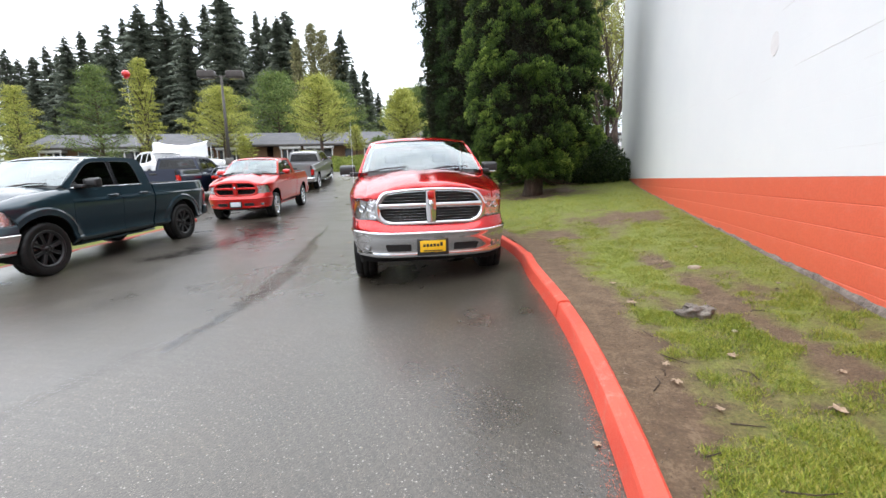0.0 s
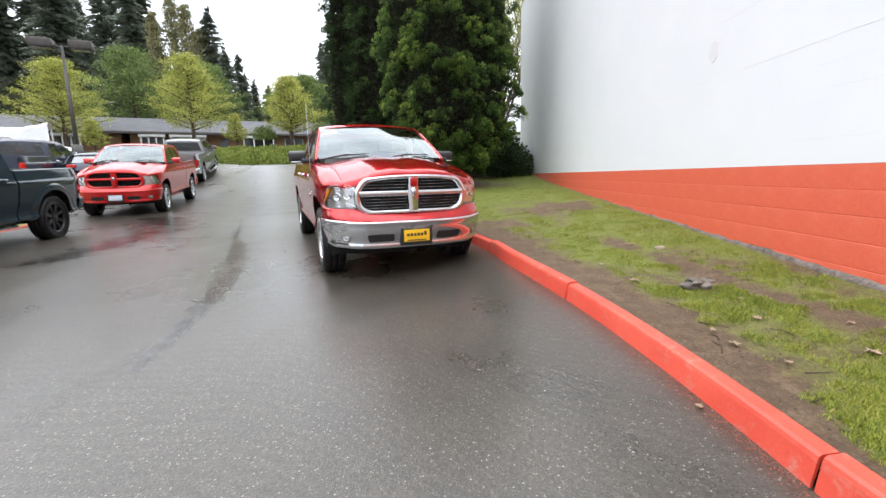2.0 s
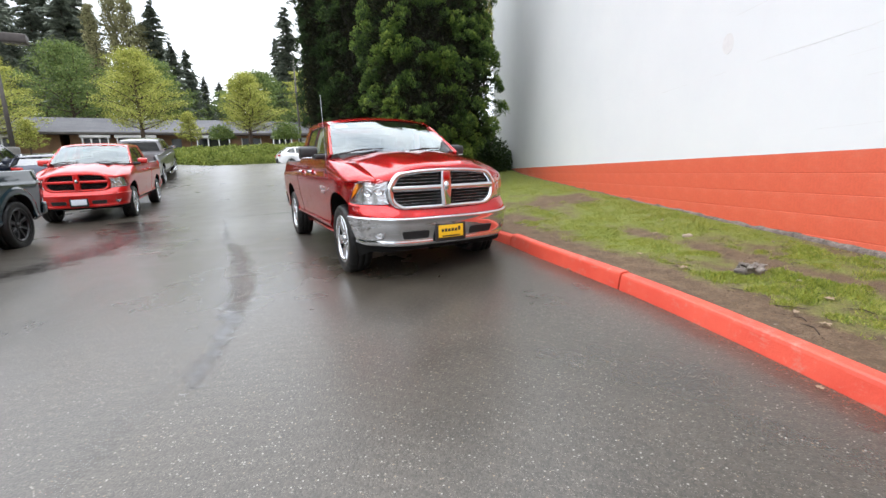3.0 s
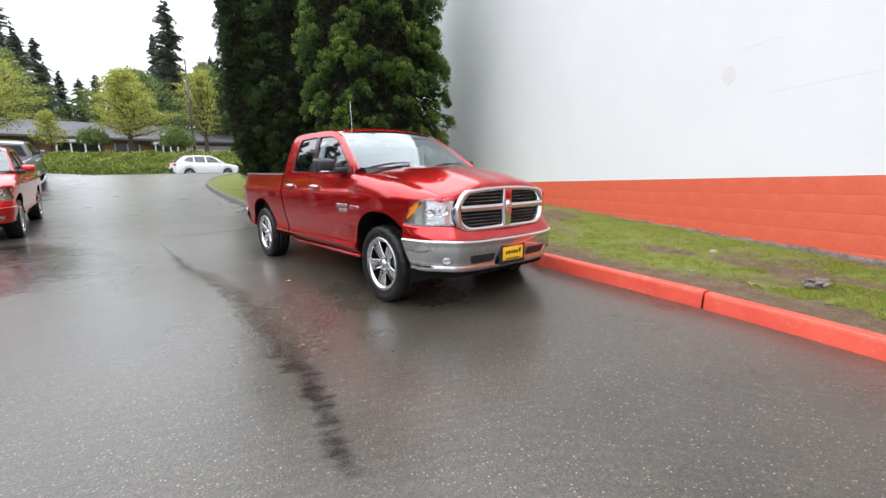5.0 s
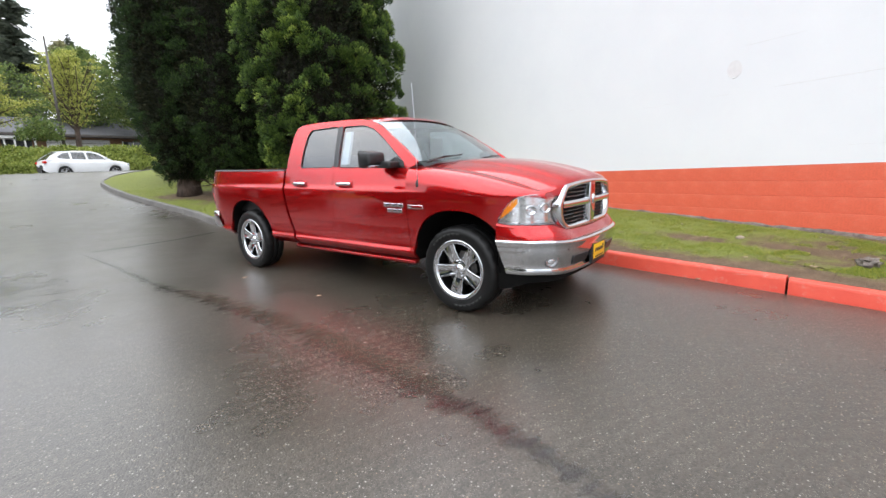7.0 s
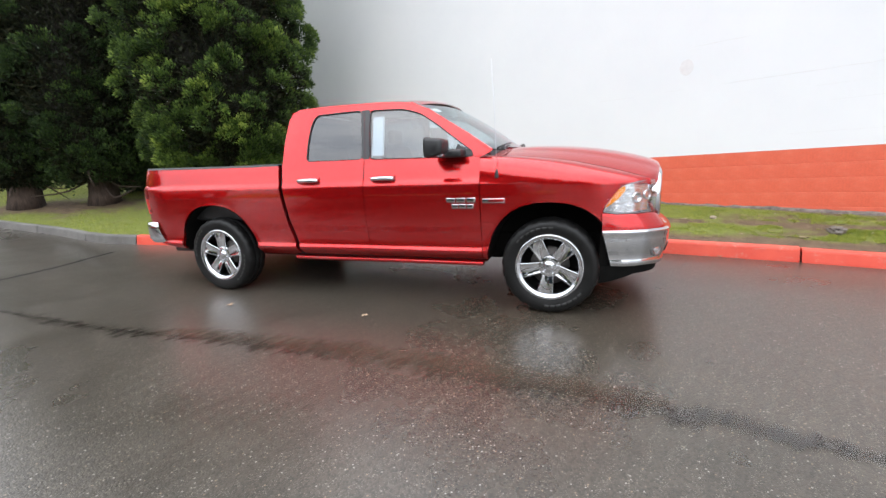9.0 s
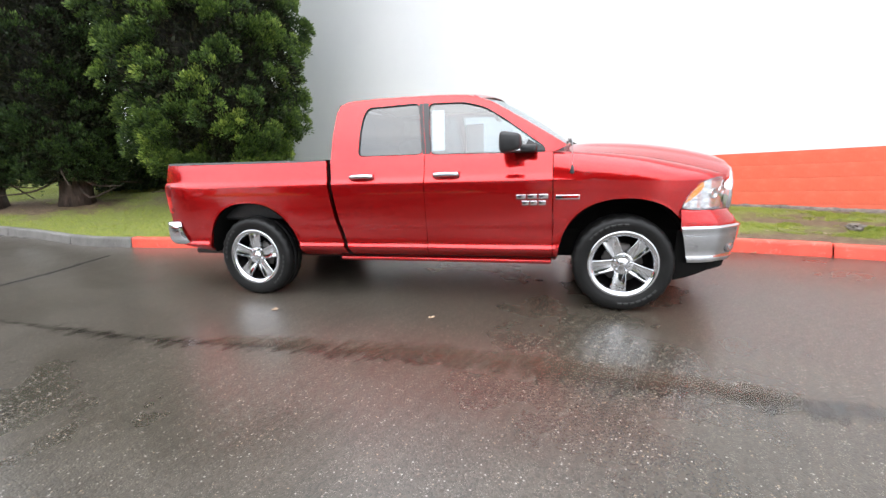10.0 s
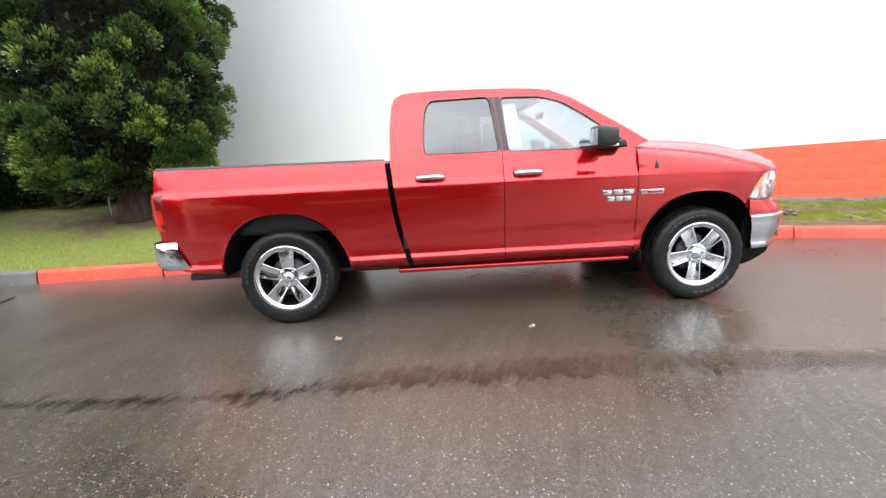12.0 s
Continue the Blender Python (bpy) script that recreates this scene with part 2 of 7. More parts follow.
def pydata(verts, faces):
    me = bpy.data.meshes.new("mesh")
    me.from_pydata([tuple(v) for v in verts], [], [tuple(f) for f in faces])
    me.update()
    return me


def tri_mesh(v, nv):
    """A mesh from an array of corners, nv corners a face, no shared corners."""
    v = np.asarray(v, dtype=np.float32).reshape(-1, 3)
    n = len(v) // nv
    me = bpy.data.meshes.new("mesh")
    me.vertices.add(len(v))
    me.vertices.foreach_set("co", v.ravel())
    me.loops.add(len(v))
    me.loops.foreach_set("vertex_index", np.arange(len(v), dtype=np.int32))
    me.polygons.add(n)
    me.polygons.foreach_set("loop_start", np.arange(0, len(v), nv, dtype=np.int32))
    me.polygons.foreach_set("loop_total", np.full(n, nv, dtype=np.int32))
    me.update(calc_edges=True)
    return me


def grid_mesh(rows, close_u=False, close_v=False):
    """Quads over a table of points; rows of equal length."""
    nu, nv = len(rows), len(rows[0])
    verts = [p for r in rows for p in r]
    faces = []
    for i in range(nu - (0 if close_u else 1)):
        for j in range(nv - (0 if close_v else 1)):
            a, b = i, (i + 1) % nu
            c, d = j, (j + 1) % nv
            faces.append((a * nv + c, b * nv + c, b * nv + d, a * nv + d))
    return pydata(verts, faces)


def add_box(bm, lo, hi, bevel=0.0, m=None):
    """A box with bevelled edges into a bmesh."""
    r = bmesh.ops.create_cube(bm, size=1.0)
    vs = r["verts"]
    for v in vs:
        v.co = Vector([lo[k] + (v.co[k] + 0.5) * (hi[k] - lo[k]) for k in range(3)])
    if bevel:
        es = list({e for v in vs for e in v.link_edges})
        out = bmesh.ops.bevel(bm, geom=es, offset=bevel, segments=2, profile=0.6, affect="EDGES", clamp_overlap=True)
        vs = list({v for f in out["faces"] for v in f.verts} | {v for v in vs if v.is_valid})
    if m is not None:
        bmesh.ops.transform(bm, matrix=m, verts=[v for v in vs if v.is_valid])
    return bm


def box(lo, hi, bevel=0.0, m=None):
    return add_box(bmesh.new(), lo, hi, bevel, m)


def tube_mesh(path, radii, sides=8, cap=True):
    """A tube along a path, with a radius at each point."""
    pts = [Vector(p) for p in path]
    verts, faces = [], []
    side = None
    for i, p in enumerate(pts):
        d = (pts[min(i + 1, len(pts) - 1)] - pts[max(i - 1, 0)]).normalized()
        if side is None:
            side = d.orthogonal().normalized()
        side = (side - d * side.dot(d)).normalized()
        up = d.cross(side)
        r = radii[i] if hasattr(radii, "__len__") else radii
        for k in range(sides):
            a = 2 * math.pi * k / sides
            verts.append(p + (side * math.cos(a) + up * math.sin(a)) * r)
    n = len(pts)
    for i in range(n - 1):
        for k in range(sides):
            k2 = (k + 1) % sides
            faces.append((i * sides + k, i * sides + k2, (i + 1) * sides + k2, (i + 1) * sides + k))
    if cap:
        faces.append(tuple(range(sides - 1, -1, -1)))
        faces.append(tuple((n - 1) * sides + k for k in range(sides)))
    return pydata(verts, faces)


def join_meshes(meshes):
    bm = bmesh.new()
    for me in meshes:
        bm.from_mesh(me)
        bpy.data.meshes.remove(me)
    return bm


def lathe(profile, sides=48, axis="y"):
    """Turns a profile of (radius, height) about an axis."""
    rows = []
    for k in range(sides):
        a = 2 * math.pi * k / sides
        c, s = math.cos(a), math.sin(a)
        rows.append([(r * c, h, r * s) if axis == "y" else (r * c, r * s, h) for r, h in profile])
    me = grid_mesh(rows, close_u=True)
    return me


def thing(name, loc=(0, 0, 0), rot=(0, 0, 0), label="", category="", group="", kind=""):
    e = new(name)
    e.matrix_world = pose(*loc, *rot)
    return tagged(e, label, category, group, kind)


def smooth_step(t):
    t = max(0.0, min(1.0, t))
    return t * t * (3 - 2 * t)


def interp(x, pts):
    return float(np.interp(x, [p[0] for p in pts], [p[1] for p in pts]))


def curve(pts):
    """A smooth function through (x, y) pairs that never overshoots them."""
    X, Y = np.array([p[0] for p in pts], float), np.array([p[1] for p in pts], float)
    h, d = np.diff(X), np.diff(Y) / np.diff(X)
    m = np.zeros(len(X))
    m[0], m[-1] = d[0], d[-1]
    for i in range(1, len(X) - 1):
        if d[i - 1] * d[i] > 0:
            w1, w2 = 2 * h[i] + h[i - 1], h[i] + 2 * h[i - 1]
            m[i] = (w1 + w2) / (w1 / d[i - 1] + w2 / d[i])
    xs_ = np.linspace(X[0], X[-1], 400)
    k = np.clip(np.searchsorted(X, xs_, side="right") - 1, 0, len(X) - 2)
    t = (xs_ - X[k]) / h[k]
    ys_ = (2 * t ** 3 - 3 * t ** 2 + 1) * Y[k] + (t ** 3 - 2 * t ** 2 + t) * h[k] * m[k] + (3 * t ** 2 - 2 * t ** 3) * Y[k + 1] + (t ** 3 - t ** 2) * h[k] * m[k + 1]
    return lambda x: float(np.interp(x, xs_, ys_))


def spline(pts, n):
    """n points on a smooth curve through pts."""
    P = [Vector(p) for p in pts]
    out = []
    m = len(P) - 1
    for k in range(n):
        u = k / (n - 1) * m
        i = min(int(u), m - 1)
        t = u - i
        p0, p1, p2, p3 = P[max(i - 1, 0)], P[i], P[i + 1], P[min(i + 2, m)]
        out.append(0.5 * ((2 * p1) + (p2 - p0) * t + (2 * p0 - 5 * p1 + 4 * p2 - p3) * t * t + (3 * p1 - p0 - 3 * p2 + p3) * t ** 3))
    return out


# ---- ground ----
# foot of the kerb on the road side, from the near end to the far turn
KERB = [(0.75, -7.0), (0.42, -1.0), (0.155, 1.7), (0.018, 2.7), (-0.175, 3.7), (-0.57, 5.15), (-0.95, 6.6), (-1.95, 8.9), (-3.38, 11.1),
        (-4.22, 12.45), (-4.62, 13.3), (-5.0, 15.0), (-5.85, 17.4), (-6.9, 20.0), (-7.6, 22.0), (-7.85, 23.3), (-7.4, 24.8), (-5.9, 26.0), (-2.0, 27.0), (6.0, 27.6), (40.0, 28.0)]
KERB_Y = [(p[1], p[0]) for p in KERB if p[1] < 23.4]


def ground_z(x, y):
    ye = min(y, 26.5)
    z = 0.0507 * max(ye, -12.0) - 0.0023 * max(min(x, 20), -60) - 0.127 + 0.0055 * max(0.0, ye - 13) ** 2
    z += 0.12 * smooth_step((x - interp(y, KERB_Y) + 2.6) / 2.6) * (1 - smooth_step((y - 5) / 6))
    z -= 0.06 * math.exp(-((x + 4.3) / 2.2) ** 2 - ((y - 9.2) / 2.0) ** 2)
    across = -((x + 9.49) * 0.969 + (y - 6.43) * 0.249)
    z -= 0.24 * smooth_step((across - 0.75) / 0.5) * (1 - smooth_step((across - 3.0) / 1.5)) * smooth_step((y - 1) / 2) * (1 - smooth_step((y - 11.5) / 2))
    z += 0.075 * max(0.0, min(13.0, -13.5 - x)) * smooth_step((y - 5) / 5) * (1 - smooth_step((y - 30) / 6))
    z += 2.4 * smooth_step((y - 36) / 9) + 0.05 * max(0.0, y - 50)
    return z


def axis_steps(lo, hi, fine_lo, fine_hi, fine, coarse):
    a = list(np.arange(fine_lo, fine_hi + 1e-6, fine))
    x, s = fine_hi, fine
    while x < hi:
        s = min(s * 1.35, coarse)
        x += s
        a.append(min(x, hi))
    x, s = fine_lo, fine
    while x > lo:
        s = min(s * 1.35, coarse)
        x -= s
        a.insert(0, max(x, lo))
    return a


xs = axis_steps(-500, 500, -22, 6, 0.5, 60)
ys = axis_steps(-500, 600, -6, 50, 0.5, 60)
ground = part("ground", grid_mesh([[(x, y, ground_z(x, y)) for y in ys] for x in xs]), ASPHALT)
ground.data.flip_normals() if ground.data.polygons[0].normal.z < 0 else None
tagged(ground, "wet dark grey asphalt car park and street", "ground", kind="structure")


def kerb_points(step=0.25):
    pts = spline([(x, y, 0) for x, y in KERB], 900)
    out, acc = [pts[0]], 0.0
    for a, b in zip(pts, pts[1:]):
        acc += (b - a).length
        if acc >= step:
            out.append(b)
            acc = 0.0
    return out


KP = kerb_points()
KERB_H, KERB_W = 0.148, 0.135


def kerb_side(i):
    d = (KP[min(i + 1, len(KP) - 1)] - KP[max(i - 1, 0)]).normalized()
    return Vector((d.y, -d.x, 0))


def kerb_section(i, inset=0.0):
    """The kerb's outline at a point of its line, from the road face over the top to the lawn side."""
    p, s = KP[i], kerb_side(i)
    z = ground_z(p.x, p.y)
    prof = [(0.0, -0.06), (0.004, 0.01), (0.022, KERB_H * 0.80), (0.029, KERB_H * 0.93), (0.044, KERB_H), (KERB_W - 0.02, KERB_H + 0.004), (KERB_W, KERB_H - 0.012), (KERB_W, -0.06)]
    return [(p.x + s.x * o, p.y + s.y * o, z + h) for o, h in prof]


# lawn: from the kerb's back to the wall and away behind the trees
WALL_X, WALL_END = 1.9, 21.0


def grass_amount(x, y, edge):
    n = noise.fractal(Vector((x * 0.55, y * 0.38, 3.1)), 1.0, 2.0, 4)
    n2 = noise.fractal(Vector((x * 2.1, y * 1.7, 9.4)), 1.0, 2.0, 4)
    g = 0.83 + 0.36 * n + 0.36 * n2
    ragged = 1 + 0.5 * noise.noise(Vector((x * 1.3, y * 1.9, 5.2))) + 0.4 * n2
    g -= 0.85 * math.exp(-(edge / (ragged * interp(y, [(1.2, 0.07), (1.7, 0.11), (2.1, 0.24), (3.0, 0.36), (4.5, 0.42), (6, 0.38), (8, 0.22)]))) ** 2) * (1 - smooth_step((y - 7) / 3))
    # a worn diagonal strip across the slope
    mid = interp(y, [(2.3, 1.42), (2.9, 1.28), (3.8, 1.13), (4.5, 1.00), (5.5, 0.78), (6.5, 0.60)])
    g -= 0.62 * math.exp(-((x - mid) / (0.15 * ragged)) ** 2) * (0.75 + 0.6 * noise.noise(Vector((x * 2.5, y * 1.6, 8.8)))) * smooth_step((y - 2.2) / 0.5) * (1 - smooth_step((y - 5.6) / 1.0))
    g -= 0.45 * math.exp(-((x - 0.9) / 0.5) ** 2 - ((y - 8.6) / 0.7) ** 2) + 0.5 * math.exp(-((x + 0.45) / 0.5) ** 2 - ((y - 7.6) / 0.9) ** 2)
    g += 0.30 * math.exp(-((x - 1.70) / 0.22) ** 2)
    g -= 0.20 * (1 - smooth_step((y - 3.5) / 4.0))
    g += 0.25 * smooth_step((y - 8) / 4)
    for tx, ty, tr in ((-1.35, 14.7, 1.9), (-3.55, 17.6, 1.4), (-4.97, 18.4, 1.0)):
        g -= 0.75 * math.exp(-(((x - tx) ** 2 + (y - ty) ** 2) / tr ** 2))
    return max(0.0, min(1.0, g))


def lawn_rows():
    rows, vals = [], []
    n = 64
    for i in range(0, len(KP)):
        p = KP[i]
        if p.y > 27.3 or p.y < -6.8:
            continue
        s = kerb_side(i)
        a = p + s * (KERB_W - 0.01)
        if p.y < WALL_END and p.y + 0.5 < WALL_END:
            bx, by = WALL_X + 0.15, p.y
        else:
            bx, by = 40.0, max(p.y, WALL_END)
        if p.y > 24.0:
            bx, by = 40.0, 25.5
        row, val = [], []
        for k in range(n):
            u = (k / (n - 1)) ** 1.15
            x, y = a.x + (bx - a.x) * u, a.y + (by - a.y) * u
            e = math.hypot(x - a.x, y - a.y)
            rise = KERB_H - 0.015 + 0.285 * smooth_step(u * 1.02) if y < 20 else KERB_H - 0.015 + 0.25 * smooth_step(min(1, e / 5))
            z = ground_z(x, y) - 0.12 * smooth_step((x - interp(y, KERB_Y) + 2.6) / 2.6) * (1 - smooth_step((y - 5) / 6)) * smooth_step(u * 1.6) + rise
            z += 0.012 * noise.noise(Vector((x * 3, y * 3, 0))) + 0.03 * noise.noise(Vector((x * 0.8, y * 0.8, 5))) * smooth_step(u * 4)
            row.append((x, y, z))
            val.append(grass_amount(x, y, e))
        rows.append(row)
        vals.append(val)
    return rows, vals


LAWN, LAWN_G = lawn_rows()
lawn = part("lawn", grid_mesh(LAWN), SOIL)
if lawn.data.polygons[len(lawn.data.polygons) // 3].normal.z < 0:
    lawn.data.flip_normals()
at = lawn.data.attributes.new("grass", "FLOAT", "POINT")
at.data.foreach_set("value", [v for r in LAWN_G for v in r])
tagged(lawn, "patchy green lawn with bare brown soil along the kerb", "lawn", kind="structure")


def lawn_z(x, y):
    """The lawn's height, from its nearest corner."""
    best, zz = 1e9, 0.0
    for r in LAWN:
        if abs(r[0][1] - y) > 4 and abs(r[-1][1] - y) > 4:
            continue
        for p in r:
            d = (p[0] - x) ** 2 + (p[1] - y) ** 2
            if d < best:
                best, zz = d, p[2]
    return zz


# ---- wall ----
ORANGE_TOP, COURSE, BLOCK = 1.353, 0.203, 0.406
wall = part("wall_east", box((WALL_X, -24.0, ORANGE_TOP), (WALL_X + 0.3, WALL_END, 8.6)), WHITE_WALL, smooth=False)
tagged(wall, "tall white painted concrete block wall with an orange base", "wall", kind="structure")
part("wall_core", box((WALL_X + 0.006, -24.0, -1.4), (WALL_X + 0.294, WALL_END - 0.004, ORANGE_TOP - 0.002)), ORANGE, wall, smooth=False)
part("wall_return", box((WALL_X + 0.3, WALL_END - 0.3, -1.0), (30.0, WALL_END, 8.6)), WHITE_WALL, wall, "white end wall round the corner", smooth=False)
foot_rows = []
for k in range(0, 240):
    y = -8.0 + k * 0.12
    z = lawn_z(WALL_X, y) if y > -6.8 else lawn_z(WALL_X, -6.6)
    n1 = noise.noise(Vector((0, y * 3.1, 1))) * 0.035 + noise.noise(Vector((0, y * 11, 4))) * 0.015
    hgt = interp(y, [(0, 0.085), (4, 0.050), (7, 0.025), (10, 0.012)])
    foot_rows.append([(WALL_X + 0.01, y, z + hgt + n1), (WALL_X - 0.010, y, z + hgt - 0.010 + n1), (WALL_X - 0.022 + n1 * 0.5, y, z + 0.012), (WALL_X - 0.045 + n1, y, z - 0.12)])
part("footing", grid_mesh(foot_rows), FOOTING, wall, "crumbling bare concrete strip at the foot of the wall")

# ---- trees ----


def leaf_tris(centres, outs, lengths, widths, rng, droop=0.0):
    """Two-triangle pointed leaves from arrays of places and ways."""
    n = len(centres)
    side = np.cross(outs, rng.normal(size=(n, 3)))
    side /= np.linalg.norm(side, axis=1)[:, None] + 1e-9
    tip = centres + outs * lengths[:, None]
    tip[:, 2] -= droop * lengths
    mid = centres + outs * (lengths * 0.5)[:, None]
    a, b = mid + side * widths[:, None], mid - side * widths[:, None]
    return np.stack([centres, a, tip, b], axis=1)


def unit(v):
    return v / (np.linalg.norm(v, axis=-1, keepdims=True) + 1e-9)


# near-black colours that hold the shade inside the conifer crowns
CORE_SHADE = mottled("shade_dark_inner_core", (0.007, 0.0065, 0.004), (0.020, 0.017, 0.010), 5.0, (0.9, 0.95), 40.0, 0.6, 0.02)
INNER = leaf_material("shade_dark_inner_sprays", [(0.2, (0.008, 0.012, 0.006)), (0.5, (0.018, 0.024, 0.010)), (0.8, (0.040, 0.040, 0.018))], 0.7, 0.1)


def columnar_conifer(x, y, r, h, base, boughs, tufts, per, seed, label, vivid, stout, lean=0.0):
    """A dense dark conifer: fluted trunk, low bare boughs, and a crown of many bunched sprays."""
    rng = np.random.default_rng(seed)
    z0 = lawn_z(x, y) - 0.05
    t = thing("conifer_tree", (x, y, z0), (0, 0, 0), label, "tree", "tall conifers by the wall")
    path = [(0.10 * math.sin(k * 0.7) + lean * k / 10, 0.08 * math.cos(k * 0.9), h * 0.9 * k / 10) for k in range(11)]
    rad = [0.235, 0.215, 0.20, 0.19, 0.175, 0.155, 0.13, 0.11, 0.085, 0.06, 0.03]
    fine = spline(path, 31)
    me = tube_mesh(fine, [stout * interp(k / 3, list(enumerate(rad))) * (1 + 0.22 * math.exp(-k * 0.9)) for k in range(31)], 16)
    for v in me.vertices:
        a = math.atan2(v.co.y, v.co.x)
        f = 1 + 0.10 * math.sin(a * 5 + v.co.z) * math.exp(-v.co.z * 0.3)
        v.co.x *= f
        v.co.y *= f
    part("trunk", me, BARK, t)
    limbs = []
    for k in range(9):
        a = rng.uniform(0, 6.283)
        zz = rng.uniform(0.10, base)
        L = r * rng.uniform(0.55, 0.95)
        pts = [(0.15 * math.cos(a), 0.15 * math.sin(a), zz + 0.5), (L * 0.5 * math.cos(a), L * 0.5 * math.sin(a), zz + 0.25 + rng.uniform(-0.2, 0.2)), (L * math.cos(a + 0.2), L * math.sin(a + 0.2), zz + rng.uniform(0.0, 0.5))]
        limbs.append(tube_mesh(spline(pts, 7), [0.034, 0.030, 0.026, 0.022, 0.018, 0.014, 0.008], 6))
    part("bough", join_meshes(limbs), BARK, t, "bare dead lower boughs")
    # crown: boughs that stand out from a dark inside, each of many tufts of upturned sprays
    zb = base + 0.15 + (h - base - 0.3) * np.sort(rng.random(boughs)) ** 1.15
    ab = (np.arange(boughs) * 2.39996 + rng.normal(size=boughs) * 0.3) % (2 * np.pi)
    prof = ([0, 0.05, 0.12, 0.22, 0.6, 0.85, 1.0], [0.36, 0.62, 0.86, 1.0, 0.93, 0.66, 0.12])
    Rb = r * np.interp((zb - base) / (h - base), *prof)
    rb = rng.uniform(0.26, 0.44, boughs) * r ** 0.35
    lump = 1 + 0.08 * np.sin(ab * 3 + zb * 1.3 + seed) + 0.06 * np.sin(ab * 5 - zb * 2.1)
    rr = Rb * lump * rng.uniform(0.74, 0.96, boughs)
    cb = np.stack([rr * np.cos(ab) + lean * zb / h, rr * np.sin(ab), zb], axis=1)
    nt_ = boughs * tufts
    cbr, rbr, abr = np.repeat(cb, tufts, axis=0), np.repeat(rb, tufts), np.repeat(ab, tufts)
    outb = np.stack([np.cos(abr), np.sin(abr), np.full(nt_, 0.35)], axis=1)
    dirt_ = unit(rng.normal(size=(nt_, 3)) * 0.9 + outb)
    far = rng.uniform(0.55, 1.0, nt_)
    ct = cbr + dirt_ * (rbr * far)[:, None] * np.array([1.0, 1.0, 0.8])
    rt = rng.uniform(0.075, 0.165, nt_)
    # tone rises outward along each bough, with a random part per bough and tuft
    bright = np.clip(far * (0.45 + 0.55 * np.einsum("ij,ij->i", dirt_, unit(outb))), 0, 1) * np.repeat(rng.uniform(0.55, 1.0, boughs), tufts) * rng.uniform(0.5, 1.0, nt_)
    m = nt_ * per
    axis = unit(outb * 0.55 + dirt_ * 0.6 + np.array([0, 0, 0.75]) + rng.normal(size=(nt_, 3)) * 0.25)
    axr = np.repeat(axis, per, axis=0)
    off = unit(rng.normal(size=(m, 3)) + axr * 0.9)
    depth = rng.random(m) ** 0.5
    pos = np.repeat(ct, per, axis=0) + off * (np.repeat(rt, per) * depth)[:, None]
    way = unit(off * 0.7 + axr * 0.9 + rng.normal(size=off.shape) * 0.25)
    leaves = leaf_tris(pos, way, rng.uniform(0.045, 0.085, m), rng.uniform(0.010, 0.018, m), rng)
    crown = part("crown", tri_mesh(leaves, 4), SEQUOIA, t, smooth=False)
    # colour value per leaf, higher towards a tuft's tips, scaled for each tree
    paler = np.clip(np.repeat(bright, per) * (0.35 + 0.65 * depth) * (0.7 + 0.3 * np.einsum("ij,ij->i", off, axr)) * vivid, 0, 1)
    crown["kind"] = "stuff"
    crown.data.attributes.new("paler", "FLOAT", "FACE").data.foreach_set("value", paler.astype(np.float32))
    # inside: a ragged core and short sprays, the crown's shade put into their dark colour
    mi = 60000
    zi = base + 0.1 + (h - base - 0.5) * rng.random(mi)
    Ri = r * np.interp((zi - base) / (h - base), *prof) * np.sqrt(rng.uniform(0.36, 0.86, mi))
    ai = rng.random(mi) * 2 * np.pi
    pi_ = np.stack([Ri * np.cos(ai) + lean * zi / h, Ri * np.sin(ai), zi], axis=1)
    wi = unit(np.stack([np.cos(ai), np.sin(ai), rng.normal(size=mi) * 0.5 + 0.3], axis=1) + rng.normal(size=(mi, 3)) * 0.5)
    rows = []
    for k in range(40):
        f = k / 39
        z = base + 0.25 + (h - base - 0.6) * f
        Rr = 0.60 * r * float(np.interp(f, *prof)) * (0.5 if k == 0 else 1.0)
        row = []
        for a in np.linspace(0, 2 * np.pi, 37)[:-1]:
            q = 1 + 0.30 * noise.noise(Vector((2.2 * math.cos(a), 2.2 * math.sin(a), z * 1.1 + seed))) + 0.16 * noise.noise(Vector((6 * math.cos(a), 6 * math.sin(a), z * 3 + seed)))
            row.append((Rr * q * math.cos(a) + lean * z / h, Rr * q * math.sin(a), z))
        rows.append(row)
    part("inner_crown", grid_mesh(rows, close_v=True), CORE_SHADE, t, "inner crown core coloured dark as shade")
    part("inner_twig", tri_mesh(leaf_tris(pi_, wi, rng.uniform(0.08, 0.17, mi), rng.uniform(0.012, 0.026, mi), rng), 4), INNER, t, "inner sprays coloured dark as shade", smooth=False)["kind"] = "stuff"
    return t


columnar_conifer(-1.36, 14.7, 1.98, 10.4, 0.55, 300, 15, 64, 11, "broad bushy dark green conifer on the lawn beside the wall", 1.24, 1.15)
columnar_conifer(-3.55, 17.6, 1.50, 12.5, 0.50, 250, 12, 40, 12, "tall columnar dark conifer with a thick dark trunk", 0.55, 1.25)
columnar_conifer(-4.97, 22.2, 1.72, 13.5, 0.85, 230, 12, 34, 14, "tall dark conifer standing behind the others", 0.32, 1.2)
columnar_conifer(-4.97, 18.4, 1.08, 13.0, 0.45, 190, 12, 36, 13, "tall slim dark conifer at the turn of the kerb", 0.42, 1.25)


